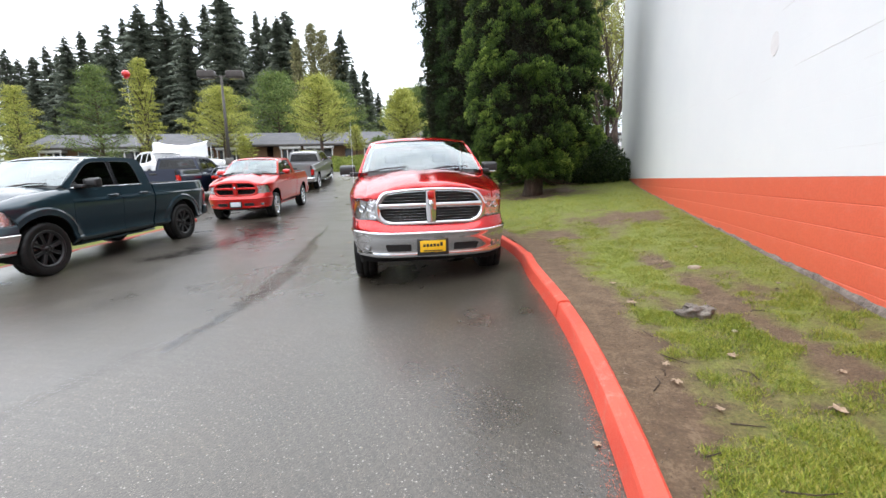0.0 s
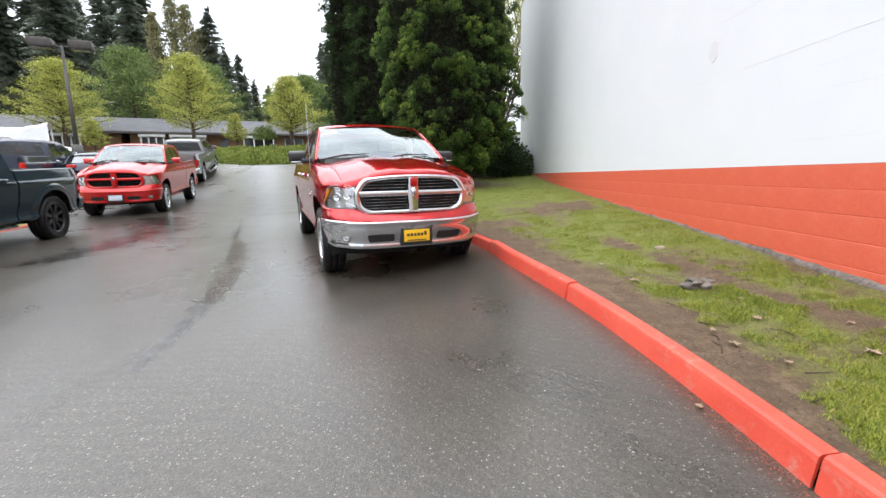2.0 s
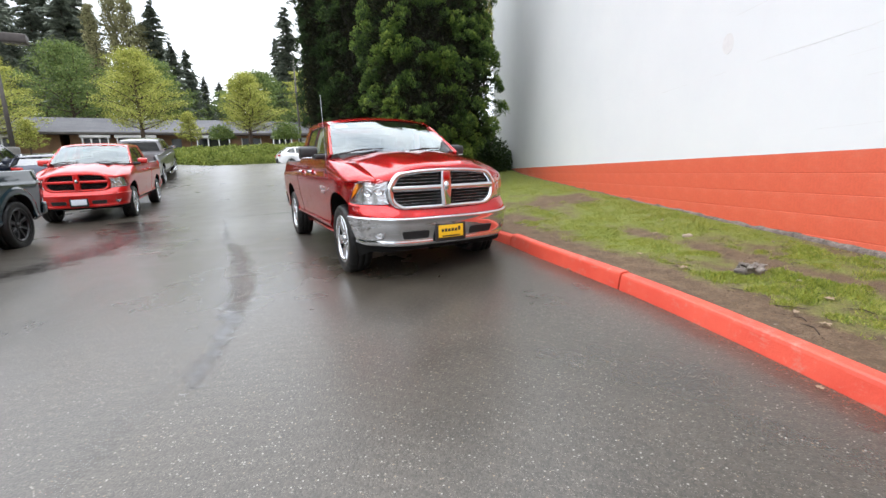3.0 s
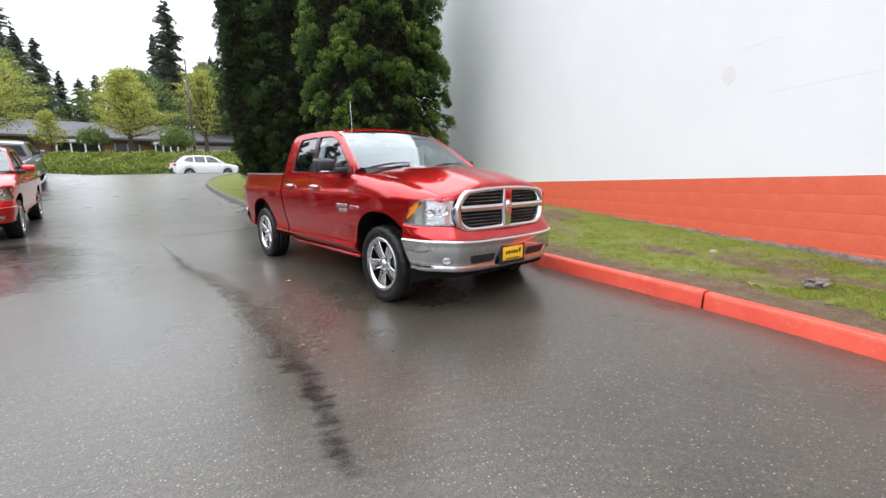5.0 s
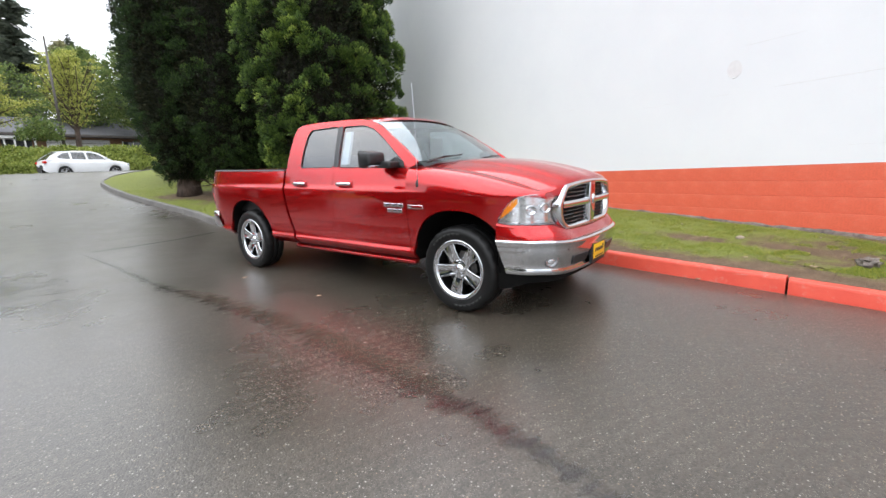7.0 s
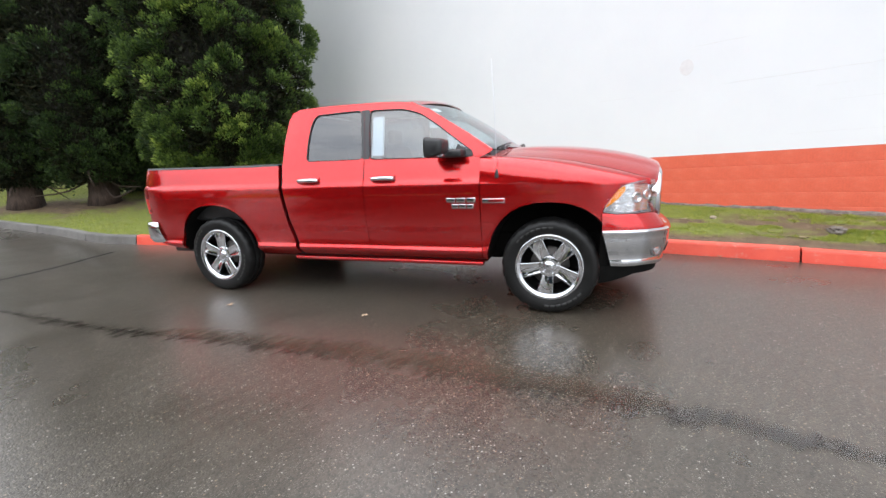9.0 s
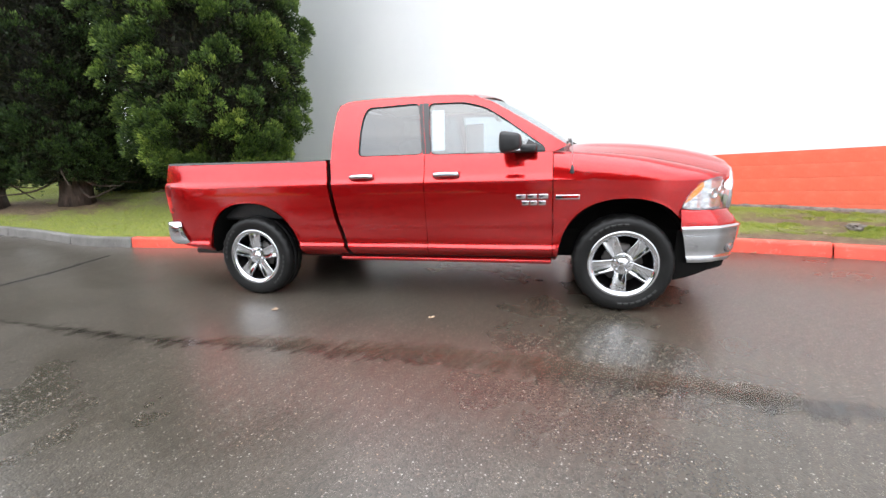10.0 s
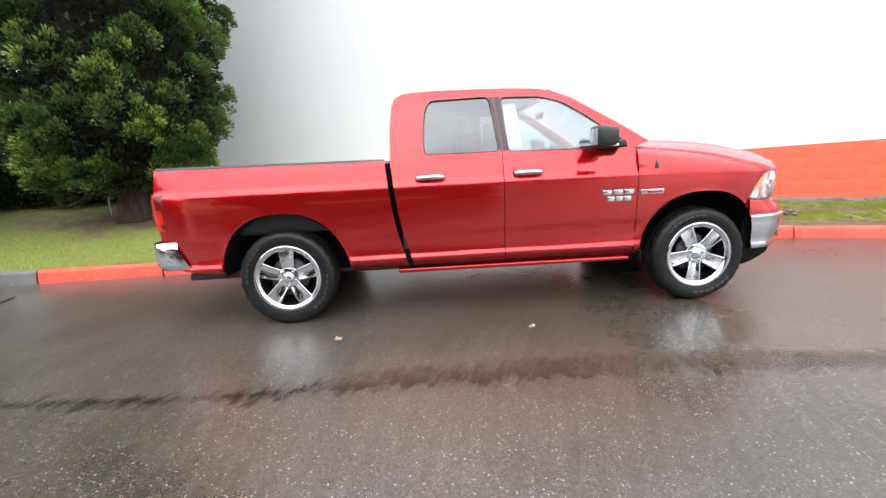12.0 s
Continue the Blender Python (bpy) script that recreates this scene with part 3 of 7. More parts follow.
def broadleaf(x, y, h, w, seed, mat, n_leaf, label, stem=0.28, leaf=0.22, narrow=False):
    """A street tree: tapered trunk, forked limbs, and a loose crown of small leaves with gaps."""
    rng = np.random.default_rng(seed)
    z0 = ground_z(x, y) - 0.1
    t = thing("broadleaf_tree", (x, y, z0), (0, 0, 0), label, "tree", "spring trees along the street")
    k0 = h * 0.2
    part("trunk", tube_mesh(spline([(0, 0, 0), (0.05, 0.03, h * 0.3), (-0.04, 0.06, h * 0.62), (0.02, 0, h * 0.95)], 12), [stem * (1 - 0.085 * k) for k in range(12)], 9), BARK, t)
    limbs, centres = [], []
    nl = 46
    for k in range(nl):
        a = k * 2.4 + rng.uniform(-0.4, 0.4)
        f = 0.2 + 0.72 * k / nl
        zz = h * f
        R = w * 0.5 * interp(f, [(0.2, 0.85), (0.34, 1.0), (0.60, 0.62), (0.95, 0.10)]) * rng.uniform(0.60, 1.15)
        lift = (1.6 if narrow else 0.30) * R
        end = Vector((R * math.cos(a), R * math.sin(a), zz + lift))
        mid = Vector((R * 0.45 * math.cos(a + 0.2), R * 0.45 * math.sin(a + 0.2), zz + lift * 0.35))
        pts = spline([(0, 0, zz - 0.1), mid, end], 7)
        limbs.append(tube_mesh(pts, [stem * 0.34 * (1 - 0.13 * q) for q in range(7)], 5))
        for q in (2, 3, 4, 5, 6):
            centres.append((pts[q], 0.10 * w * (1.25 - 0.1 * q)))
    part("limb", join_meshes(limbs), BARK, t)
    cen = np.array([tuple(c[0]) for c in centres])
    siz = np.array([c[1] for c in centres])
    pick = rng.integers(0, len(cen), n_leaf)
    off = rng.normal(size=(n_leaf, 3))
    pos = cen[pick] + off * siz[pick][:, None] * np.array([0.60, 0.60, 0.22])
    pos[:, 2] = np.maximum(pos[:, 2], k0)
    way = unit(rng.normal(size=(n_leaf, 3)) + np.array([0, 0, -0.2]))
    part("crown", tri_mesh(leaf_tris(pos, way, rng.uniform(0.6, 1.2, n_leaf) * leaf, rng.uniform(0.25, 0.4, n_leaf) * leaf, rng), 4), mat, t, smooth=False)
    return t


YG = "street tree in fresh yellow-green spring leaf"
for x, y, h, w, seed, mat, n, nar in ((-60.5, 36, 12.5, 7, 1, SPRING, 7000, False), (-48.3, 36, 13.5, 8, 2, SPRING_GREEN, 9000, False), (-41.9, 36, 13.2, 4.2, 3, SPRING, 6500, True),
                                      (-40.5, 45, 9.6, 9.5, 4, SPRING, 11000, False), (-27.3, 45, 9.8, 9, 6, SPRING, 11000, False), (-17.4, 45, 7.2, 7.2, 7, SPRING, 9000, False),
                                      (-12.0, 47, 7.5, 4.6, 8, SPRING, 4500, True), (-68.0, 40, 9.5, 10.0, 14, SPRING_GREEN, 9000, False), (-62.5, 32, 4.2, 5.0, 15, SPRING_GREEN, 4000, False), (2.0, 46, 6.5, 7.0, 13, SPRING_GREEN, 6000, False), (-22.5, 44, 3.6, 2.6, 9, SPRING, 1500, False), (-36.0, 43, 3.4, 3.0, 10, SPRING, 1500, False)):
    broadleaf(x, y, h, w, 30 + seed, mat, int(n * 1.7), YG if not nar else "narrow upright street tree in pale spring leaf", 0.22 if h > 5 else 0.08, 0.15, nar)
for x, y, h, w, seed in ((-45, 62, 15, 16, 1), (-36, 64, 13, 14, 2), (-14, 66, 12, 12, 3), (-8.5, 62, 13, 9, 4), (-24, 70, 12, 14, 5)):
    broadleaf(x, y, h, w, 60 + seed, SPRING_GREEN, 20000, "broad green tree behind the low building", 0.3, 0.26)
for x, y, h, w, seed in ((-52.6, 80, 26, 6, 1), (-51, 83, 29.5, 7, 2), (-48, 82, 27.5, 7, 4), (-47.5, 85, 24, 6, 5), (-17, 78, 15, 6, 3)):
    broadleaf(x, y, h, w, 80 + seed, ALDER, 9000, "tall thin tree with olive-brown catkins", 0.3, 0.30, True)


def branch(out, tips, start, way, length, radius, level, rng):
    """One wavering limb, then its forks, down to fine twigs; tips collects where the buds sit."""
    n = 6 if level < 2 else 4
    pts, d = [start], way.copy()
    for q in range(n - 1):
        d = unit(d + rng.normal(size=3) * 0.13 + np.array([0, 0, 0.05]))
        pts.append(pts[-1] + d * length / (n - 1))
    out.append(tube_mesh([tuple(p) for p in pts], [radius * (1 - 0.62 * q / (n - 1)) for q in range(n)], 6 if level < 2 else 3, level < 2))
    if level >= 2:
        tips += pts[1:]
    if level == 4:
        return
    for _ in range((7, 6, 5, 4)[level]):
        u = rng.uniform(0.25, 1.0)
        p = pts[min(int(u * (n - 1)), n - 2)] + (pts[min(int(u * (n - 1)) + 1, n - 1)] - pts[min(int(u * (n - 1)), n - 2)]) * ((u * (n - 1)) % 1.0)
        w = unit(d + rng.normal(size=3) * 0.55 + np.array([0, 0, 0.20]))
        branch(out, tips, p, w, length * rng.uniform(0.48, 0.72), max(radius * (1 - 0.6 * u) * 0.62, 0.018), level + 1, rng)


def bare_tree(x, y, h, seed, buds, label):
    """A leafless tree forking low into many thin limbs, dusted with small pale buds."""
    rng = np.random.default_rng(seed)
    t = thing("bare_tree", (x, y, ground_z(x, y) - 0.1), (0, 0, 0), label, "tree")
    out, tips = [], []
    part("trunk", tube_mesh([(0, 0, 0), (0.05, 0.02, h * 0.06), (-0.03, 0.04, h * 0.13)], [0.30, 0.24, 0.21], 10), BARK, t)
    for k in range(6):
        a = k * 1.05 + rng.uniform(-0.3, 0.3)
        branch(out, tips, np.array([-0.03, 0.04, h * (0.06 + 0.012 * k)]), unit(np.array([0.42 * math.cos(a), 0.42 * math.sin(a), 1.0])), h * rng.uniform(0.42, 0.55), 0.13, 1, rng)
    part("limb", join_meshes(out), BARK, t)
    tips = np.array(tips)
    pos = tips[rng.integers(0, len(tips), buds)] + rng.normal(size=(buds, 3)) * 0.14
    part("bud", tri_mesh(leaf_tris(pos, unit(rng.normal(size=(buds, 3))), rng.uniform(0.05, 0.11, buds), rng.uniform(0.03, 0.06, buds), rng), 4), SPRING, t, smooth=False)["kind"] = "stuff"


bare_tree(2.1, 34.0, 16.5, 5, 26000, "bare brown tree with pale spring buds beyond the wall")
bare_tree(3.4, 43.0, 19.0, 6, 30000, "tall bare tree with olive buds beyond the wall")


def fir_meshes(h, w, seed):
    """A tall ragged fir: uneven whorls of drooping boughs with gaps between, hung with short sprays."""
    rng = np.random.default_rng(seed)
    trunk = tube_mesh([(0.15 * math.sin(k), 0, h * k / 8) for k in range(9)], [0.38 * (1 - 0.12 * k) for k in range(9)], 8)
    quads = []
    z = h * 0.08
    while z < h * 0.985:
        f = z / h
        R = w * 0.5 * interp(f, [(0.08, 0.55), (0.3, 0.95), (0.6, 0.88), (0.8, 0.62), (0.93, 0.30), (1.0, 0.04)]) * rng.uniform(0.55, 1.15)
        for _ in range(9):
            a = rng.uniform(0, 6.283)
            L = R * rng.uniform(0.35, 1.25)
            zj, dr = z + rng.normal() * 0.4, rng.uniform(0.18, 0.62)
            d = np.array([math.cos(a), math.sin(a), 0.0])
            s = np.array([-d[1], d[0], 0.0])
            n = 13
            for q in range(n):
                u = (q + 0.3 + 0.7 * rng.random()) / n
                c = d * L * u + np.array([0, 0, zj + 0.16 * L * u - dr * L * u * u])
                for sg in (-1, 1):
                    wl = (L * 0.20 * (1.15 - u) + 0.20) * rng.uniform(0.5, 1.4)
                    tip = c + d * wl * 0.8 + s * sg * wl + np.array([0, 0, -0.55 * wl + rng.normal() * 0.1])
                    quads.append(np.stack([c, c + d * wl * 0.6 + s * sg * wl * 0.3, tip, c + s * sg * wl * 0.45 + np.array([0, 0, -0.45 * wl])]))
        z += h * 0.0145 * rng.uniform(0.6, 1.5)
    return trunk, tri_mesh(np.array(quads), 4)


FIRS = []
for k, (h, w) in enumerate(((34, 9.5), (32, 7.0), (28, 8.6), (34, 11.0))):
    tr, cr = fir_meshes(h, w, 90 + k)
    FIRS.append((h, tr, cr))
# the last 28 firs are added out of view, to darken the paint's reflections
for k, (x, y, h) in enumerate(((-152, 90, 36), (-157, 96, 35), (-138, 88, 32), (-130, 86, 33), (-138, 94, 34), (-120, 84, 34), (-134, 95, 34), (-117, 86, 35), (-125, 94, 32), (-125, 96, 36), (-106, 84, 35), (-108, 90, 38), (-117, 98, 37), (-96, 84, 38), (-103, 93, 37), (-91, 86, 39), (-99, 96, 39), (-84, 85, 35), (-96, 98, 32), (-81, 88, 37), (-73, 84, 38), (-78, 92, 38), (-80, 98, 33), (-66, 86, 33), (-68, 92, 34), (-60, 85, 31), (-60, 88, 33), (-64, 97, 29), (-46, 86, 27), (-51, 97, 24), (-42, 88, 19), (-45, 97, 17), (-41, 92, 15), (-41, 99, 15), (-37, 95, 15), (-33, 92, 14), (-33, 98, 14), (-30, 95, 16), (-21.7, 80, 23.5), (-24.2, 82, 19), (-40.6, 80, 18.5), (-17, 85, 17), (-14, 92, 15), (-9, 98, 17), (-3, 96, 16), (-26, 98, 14), (-20, 101, 15)) + tuple((-78 - 14 * ((k * 37) % 10) / 10, -74 + 3.7 * k, 21 + (k * 53) % 11) for k in range(28))):
    h0, tr, cr = FIRS[(k * 7) % 4]
    t = thing("fir_tree", (x, y, ground_z(x, y) - 0.2), (0, 0, k * 77), "tall dark green fir behind the low building or out of view", "tree", "firs on the skyline")
    t.scale = (h / h0 * (1.0 + 0.1 * math.sin(k)) * (1.9 if x < -70 and y < 40 else 1.0),) * 2 + (h / h0,)
    part("trunk", tr, None if tr.materials else BARK, t)
    part("crown", cr, None if cr.materials else FIR, t, smooth=False)


def shrub(name, x, y, w, d, h, n, seed, mat, label, leaf=0.09, z=None, kind=""):
    rng = np.random.default_rng(seed)
    t = thing(name, (x, y, lawn_z(x, y) if z is None else z), (0, 0, 0), label, "shrub", kind=kind)
    stems = []
    for k in range(7):
        a = k * 0.9
        stems.append(tube_mesh([(0.1 * math.cos(a), 0.1 * math.sin(a), -0.05), (w * 0.15 * math.cos(a), d * 0.15 * math.sin(a), h * 0.4), (w * 0.32 * math.cos(a), d * 0.32 * math.sin(a), h * 0.75)], [0.03, 0.02, 0.008], 5))
    part("stem", join_meshes(stems), BARK, t)
    u = unit(rng.normal(size=(n, 3)))
    u[:, 2] = np.abs(u[:, 2])
    lump = 1 + 0.22 * np.sin(u[:, 0] * 5 + seed) * np.sin(u[:, 1] * 6 + 2)
    rad = (rng.random(n) ** 0.35) * lump
    pos = u * rad[:, None] * np.array([w / 2, d / 2, h])
    way = unit(u + rng.normal(size=(n, 3)) * 0.8)
    part("foliage", tri_mesh(leaf_tris(pos, way, rng.uniform(0.6, 1.3, n) * leaf, rng.uniform(0.25, 0.4, n) * leaf, rng), 4), mat, t, smooth=False)
    return t


shrub("shrub", 0.4, 17.8, 3.4, 2.0, 1.5, 14000, 21, BUSH, "low dark spreading shrub at the end of the wall")
shrub("shrub", -1.5, 19.0, 3.0, 1.7, 1.35, 11000, 25, BUSH, "dark low evergreen shrub behind the conifers")
shrub("shrub", 1.0, 19.4, 1.6, 1.4, 1.6, 5000, 22, BUSH, "dark evergreen shrub against the wall")

# ---- vehicle materials ----


def car_paint(name, base, metal=0.35, flake=0.04, rough=0.32, coat_ior=1.56):
    """Metallic lacquer: flaked base under a clear coat, with a faint orange-peel and rain haze."""
    m = material(name, base, rough, metal, 0.25, 1.0, 0.025)
    pb = m.node_tree.nodes["Principled BSDF"]
    pb.inputs["Coat IOR"].default_value = coat_ior
    pb.inputs["Specular Tint"].default_value = (*[min(1.0, c * 2.2) for c in base], 1)
    nt = m.node_tree
    co = obco(nt)
    fl = nd(nt, "ShaderNodeTexVoronoi", Vector=co, Scale=900.0)
    s = nd(nt, "ShaderNodeSeparateColor", Color=fl.outputs["Color"]).outputs[0]
    link(m, mixc(nt, mth(nt, "MULTIPLY", s, 0.35), tuple(base), tuple(min(1, c * 1.5 + flake * 0.2) for c in base)), "Base Color")
    hz = noise_tex(nt, co, 3.0, 4)
    link(m, ramp(nt, hz, [(0.35, 0.008), (0.7, 0.028)]), "Coat Roughness")
    pe = noise_tex(nt, co, 140.0, 2)
    n = nd(nt, "ShaderNodeBump", Height=pe, Strength=0.02, Distance=0.002)
    link(m, n.outputs[0], "Coat Normal")
    return m


RED = car_paint("deep_cherry_red_paint", (0.43, 0.0066, 0.0075), 0.72, 0.03, 0.26, 1.58)
FLAME = car_paint("bright_red_paint", (0.46, 0.014, 0.012), 0.3)
STEEL_BLUE = car_paint("dark_steel_blue_paint", (0.014, 0.030, 0.040), 0.35)
SILVER = car_paint("grey_silver_paint", (0.24, 0.24, 0.25), 0.6)
NAVY = car_paint("dark_navy_paint", (0.012, 0.018, 0.04), 0.3)
WHITE_PAINT = car_paint("white_car_paint", (0.72, 0.73, 0.74), 0.0)
CHROME = mottled("chrome", (0.58, 0.595, 0.62), (0.70, 0.71, 0.73), 4.0, (0.035, 0.085), 80.0, 0.01, 0.001, 1.0)
CHROME_DULL = mottled("satin_spoke_metal", (0.40, 0.405, 0.42), (0.52, 0.525, 0.54), 5.0, (0.14, 0.22), 90.0, 0.02, 0.001, 1.0)
DARK_METAL = mottled("dark_brake_metal", (0.05, 0.048, 0.045), (0.11, 0.10, 0.095), 12.0, (0.45, 0.65), 60.0, 0.2, 0.003, 0.7)
RUBBER = mottled("tyre_rubber", (0.004, 0.004, 0.004), (0.010, 0.0098, 0.0095), 8.0, (0.38, 0.55), 70.0, 0.3, 0.003, 0.0, 0.3)
RUBBER_MARK = mottled("worn_sidewall_lettering", (0.014, 0.014, 0.014), (0.030, 0.030, 0.029), 30.0, (0.4, 0.55), 90.0, 0.3, 0.002)
BLACK_TRIM = mottled("black_plastic_trim", (0.010, 0.010, 0.011), (0.022, 0.022, 0.023), 20.0, (0.35, 0.5), 150.0, 0.1, 0.001)
GLOSS_BLACK = material("gloss_black_pillar", (0.02, 0.02, 0.022), 0.12)
# one near-black tone for undersides, arch liners, wheel barrels and backings
UNDER = mottled("near_black_underbody", (0.002, 0.002, 0.002), (0.007, 0.0065, 0.006), 9.0, (0.8, 0.95), 50.0, 0.4, 0.006, 0.0, 0.15)
BLACK_WHEEL = mottled("satin_black_wheel", (0.008, 0.008, 0.009), (0.018, 0.018, 0.018), 9.0, (0.28, 0.4), 90.0, 0.05, 0.001, 0.2)
CLOTH = mottled("grey_seat_cloth", (0.10, 0.10, 0.105), (0.16, 0.16, 0.165), 12.0, (0.8, 0.95), 220.0, 0.5, 0.002)
HEADLINER = mottled("pale_headliner_cloth", (0.42, 0.42, 0.41), (0.52, 0.52, 0.51), 8.0, (0.8, 0.95), 200.0, 0.3, 0.001)
DASH = mottled("dark_dashboard_plastic", (0.03, 0.03, 0.033), (0.06, 0.06, 0.063), 10.0, (0.5, 0.7), 200.0, 0.3, 0.001)
AMBER = material("amber_lamp_plastic", (0.95, 0.30, 0.01), 0.15)
RED_LENS = mottled("red_lamp_plastic", (0.45, 0.012, 0.010), (0.62, 0.03, 0.02), 18.0, (0.08, 0.15), 120.0, 0.05, 0.001)
DARK_LENS = mottled("dark_red_lamp_plastic", (0.09, 0.006, 0.006), (0.16, 0.010, 0.009), 18.0, (0.06, 0.12), 120.0, 0.05, 0.001)
REFLECTOR = mottled("headlamp_reflector", (0.72, 0.73, 0.76), (0.86, 0.865, 0.88), 9.0, (0.10, 0.20), 26.0, 0.5, 0.010, 0.9)
LAMP_DARK = material("headlamp_bezel", (0.30, 0.30, 0.31), 0.22, 0.8)
PAPER = mottled("white_sticker_paper", (0.74, 0.75, 0.77), (0.80, 0.80, 0.81), 8.0, (0.6, 0.7), 90.0, 0.05, 0.001)
YELLOW = mottled("yellow_plate_paint", (0.80, 0.46, 0.01), (0.86, 0.52, 0.02), 6.0, (0.35, 0.5), 80.0, 0.03, 0.001)
PLATE_WHITE = mottled("pale_plate", (0.55, 0.58, 0.66), (0.68, 0.70, 0.74), 9.0, (0.35, 0.5), 80.0, 0.03, 0.001)


def pane_material(name, tint, base=0.08, sheen_tint=(1, 1, 1)):
    """Thin glass: tinted see-through with a mirror sheen that grows at a glance."""
    m = bpy.data.materials.new(name)
    m.use_nodes = True
    nt = m.node_tree
    nt.nodes.clear()
    fc = nd(nt, "ShaderNodeLayerWeight", Blend=0.5).outputs["Facing"]
    sheen = mth(nt, "ADD", base, mth(nt, "MULTIPLY", mth(nt, "POWER", fc, 3.2), 0.9 - base))
    hz = noise_tex(nt, obco(nt), 5.0, 3)
    gl = nd(nt, "ShaderNodeBsdfGlossy", Color=(*sheen_tint, 1), Roughness=mth(nt, "MULTIPLY", hz, 0.03))
    tp = nd(nt, "ShaderNodeBsdfTransparent", Color=(*tint, 1))
    mx = nd(nt, "ShaderNodeMixShader", i0=sheen, i1=tp.outputs[0], i2=gl.outputs[0])
    nd(nt, "ShaderNodeOutputMaterial", Surface=mx.outputs[0])
    return m


SCREEN = pane_material("windscreen_glass", (0.74, 0.80, 0.79), 0.12, (0.90, 0.98, 1.0))
GLASS = pane_material("clear_car_glass", (0.56, 0.65, 0.70), 0.13)
TINTED = pane_material("privacy_glass", (0.12, 0.14, 0.155), 0.11)
DARK_PANE = pane_material("dark_tinted_glass", (0.05, 0.055, 0.06), 0.045)
LENS = pane_material("clear_lamp_lens", (0.97, 0.975, 0.98), 0.05)

# ---- wheels ----


def wheel_meshes(style):
    """Meshes of a wheel whose face looks along -y, about its hub."""
    n = 96
    prof = [(0.262, 0.115), (0.285, 0.125), (0.315, 0.134), (0.350, 0.139), (0.378, 0.134), (0.396, 0.120), (0.4075, 0.100), (0.411, 0.07), (0.412, 0.042), (0.405, 0.039), (0.405, 0.033), (0.412, 0.030), (0.412, 0.0)]
    prof = [(r, -h) for r, h in prof] + [(r, h) for r, h in reversed(prof[:-1])]
    rows = []
    for k in range(n):
        a = 2 * math.pi * k / n
        row = []
        for r, h in prof:
            rr, hh = r, h
            if 0.385 < r and abs(h) > 0.06 and k % 4 < 2:
                rr -= 0.006
            if 0.29 < r < 0.31 and k % 24 < 14 and k % 2 == 0:
                hh *= 1.012
            row.append((rr * math.cos(a), hh, rr * math.sin(a)))
        rows.append(row)
    tyre = grid_mesh(rows, close_u=True)
    barrel = lathe([(0.272, -0.112), (0.287, -0.121), (0.285, -0.131), (0.275, -0.133), (0.260, -0.127), (0.246, -0.117), (0.239, -0.106), (0.240, -0.092)], 72)
    # near-black barrel, closed at the back, darkens the gaps between spokes
    well = lathe([(0.250, -0.095), (0.248, -0.05), (0.246, 0.02), (0.20, 0.025), (0.10, 0.020), (0.0, 0.018)], 48)
    meshes = []
    for s in range(1):
        a0 = math.pi / 2
        rws = []
        for i in range(11):
            u = i / 10
            r = 0.045 + 0.215 * u
            w = (0.045 + 0.024 * u) if style != "black" else (0.024 + 0.010 * u)
            face = -(0.088 + 0.026 * math.sin(u * 1.9))
            sec = [(-w - 0.008, face + 0.060), (-w - 0.002, face + 0.014), (-w, face + 0.006), (-w * 0.93, face), (-w * 0.80, face + 0.005), (0, face + 0.006), (w * 0.80, face + 0.005), (w * 0.93, face), (w, face + 0.006), (w + 0.002, face + 0.014), (w + 0.008, face + 0.060)]
            rws.append([(r * math.cos(a0) - t * math.sin(a0), y, r * math.sin(a0) + t * math.cos(a0)) for t, y in sec])
        meshes.append(grid_mesh(rws))
    spoke_mesh = join_meshes(meshes)
    hub = lathe([(0.0, -0.112), (0.028, -0.111), (0.036, -0.105), (0.040, -0.092), (0.055, -0.090), (0.088, -0.092), (0.096, -0.086), (0.100, -0.070), (0.100, -0.02)], 40)
    nut = bmesh.new()
    bmesh.ops.create_cone(nut, cap_ends=True, segments=6, radius1=0.012, radius2=0.009, depth=0.03, matrix=pose(0, 0, 0, 90, 0, 0))
    disc = lathe([(0.06, -0.045), (0.165, -0.045), (0.168, -0.035), (0.168, -0.022), (0.06, -0.020)], 48)
    marks = grid_mesh([[(rr * math.cos(0.105 * q / 4), -hh, rr * math.sin(0.105 * q / 4)) for rr, hh in ((0.330, 0.1355), (0.332, 0.1395), (0.349, 0.1408), (0.351, 0.1365))] for q in range(5)])
    out = {}
    for key, me in (("sidewall_mark", marks), ("tyre", tyre), ("rim", barrel), ("wheel_well", well), ("spoke", spoke_mesh), ("hub_cap", hub), ("lug_nut", nut), ("brake_disc", disc)):
        if isinstance(me, bmesh.types.BMesh):
            m2 = bpy.data.meshes.new(key)
            me.normal_update()
            me.to_mesh(m2)
            me.free()
            me = m2
        me.polygons.foreach_set("use_smooth", [True] * len(me.polygons))
        out[key] = me
    mats = {"sidewall_mark": RUBBER_MARK, "tyre": RUBBER, "rim": CHROME, "wheel_well": UNDER, "spoke": CHROME, "hub_cap": CHROME, "lug_nut": CHROME_DULL, "brake_disc": DARK_METAL}
    if style == "black":
        mats.update(rim=BLACK_WHEEL, spoke=BLACK_WHEEL, hub_cap=BLACK_WHEEL, lug_nut=BLACK_WHEEL)
    if style == "alloy":
        mats.update(rim=CHROME_DULL, spoke=CHROME_DULL, hub_cap=CHROME_DULL)
    for k, me in out.items():
        me.materials.append(mats[k])
    return out


WHEELS = {s: wheel_meshes(s) for s in ("chrome", "black", "alloy")}


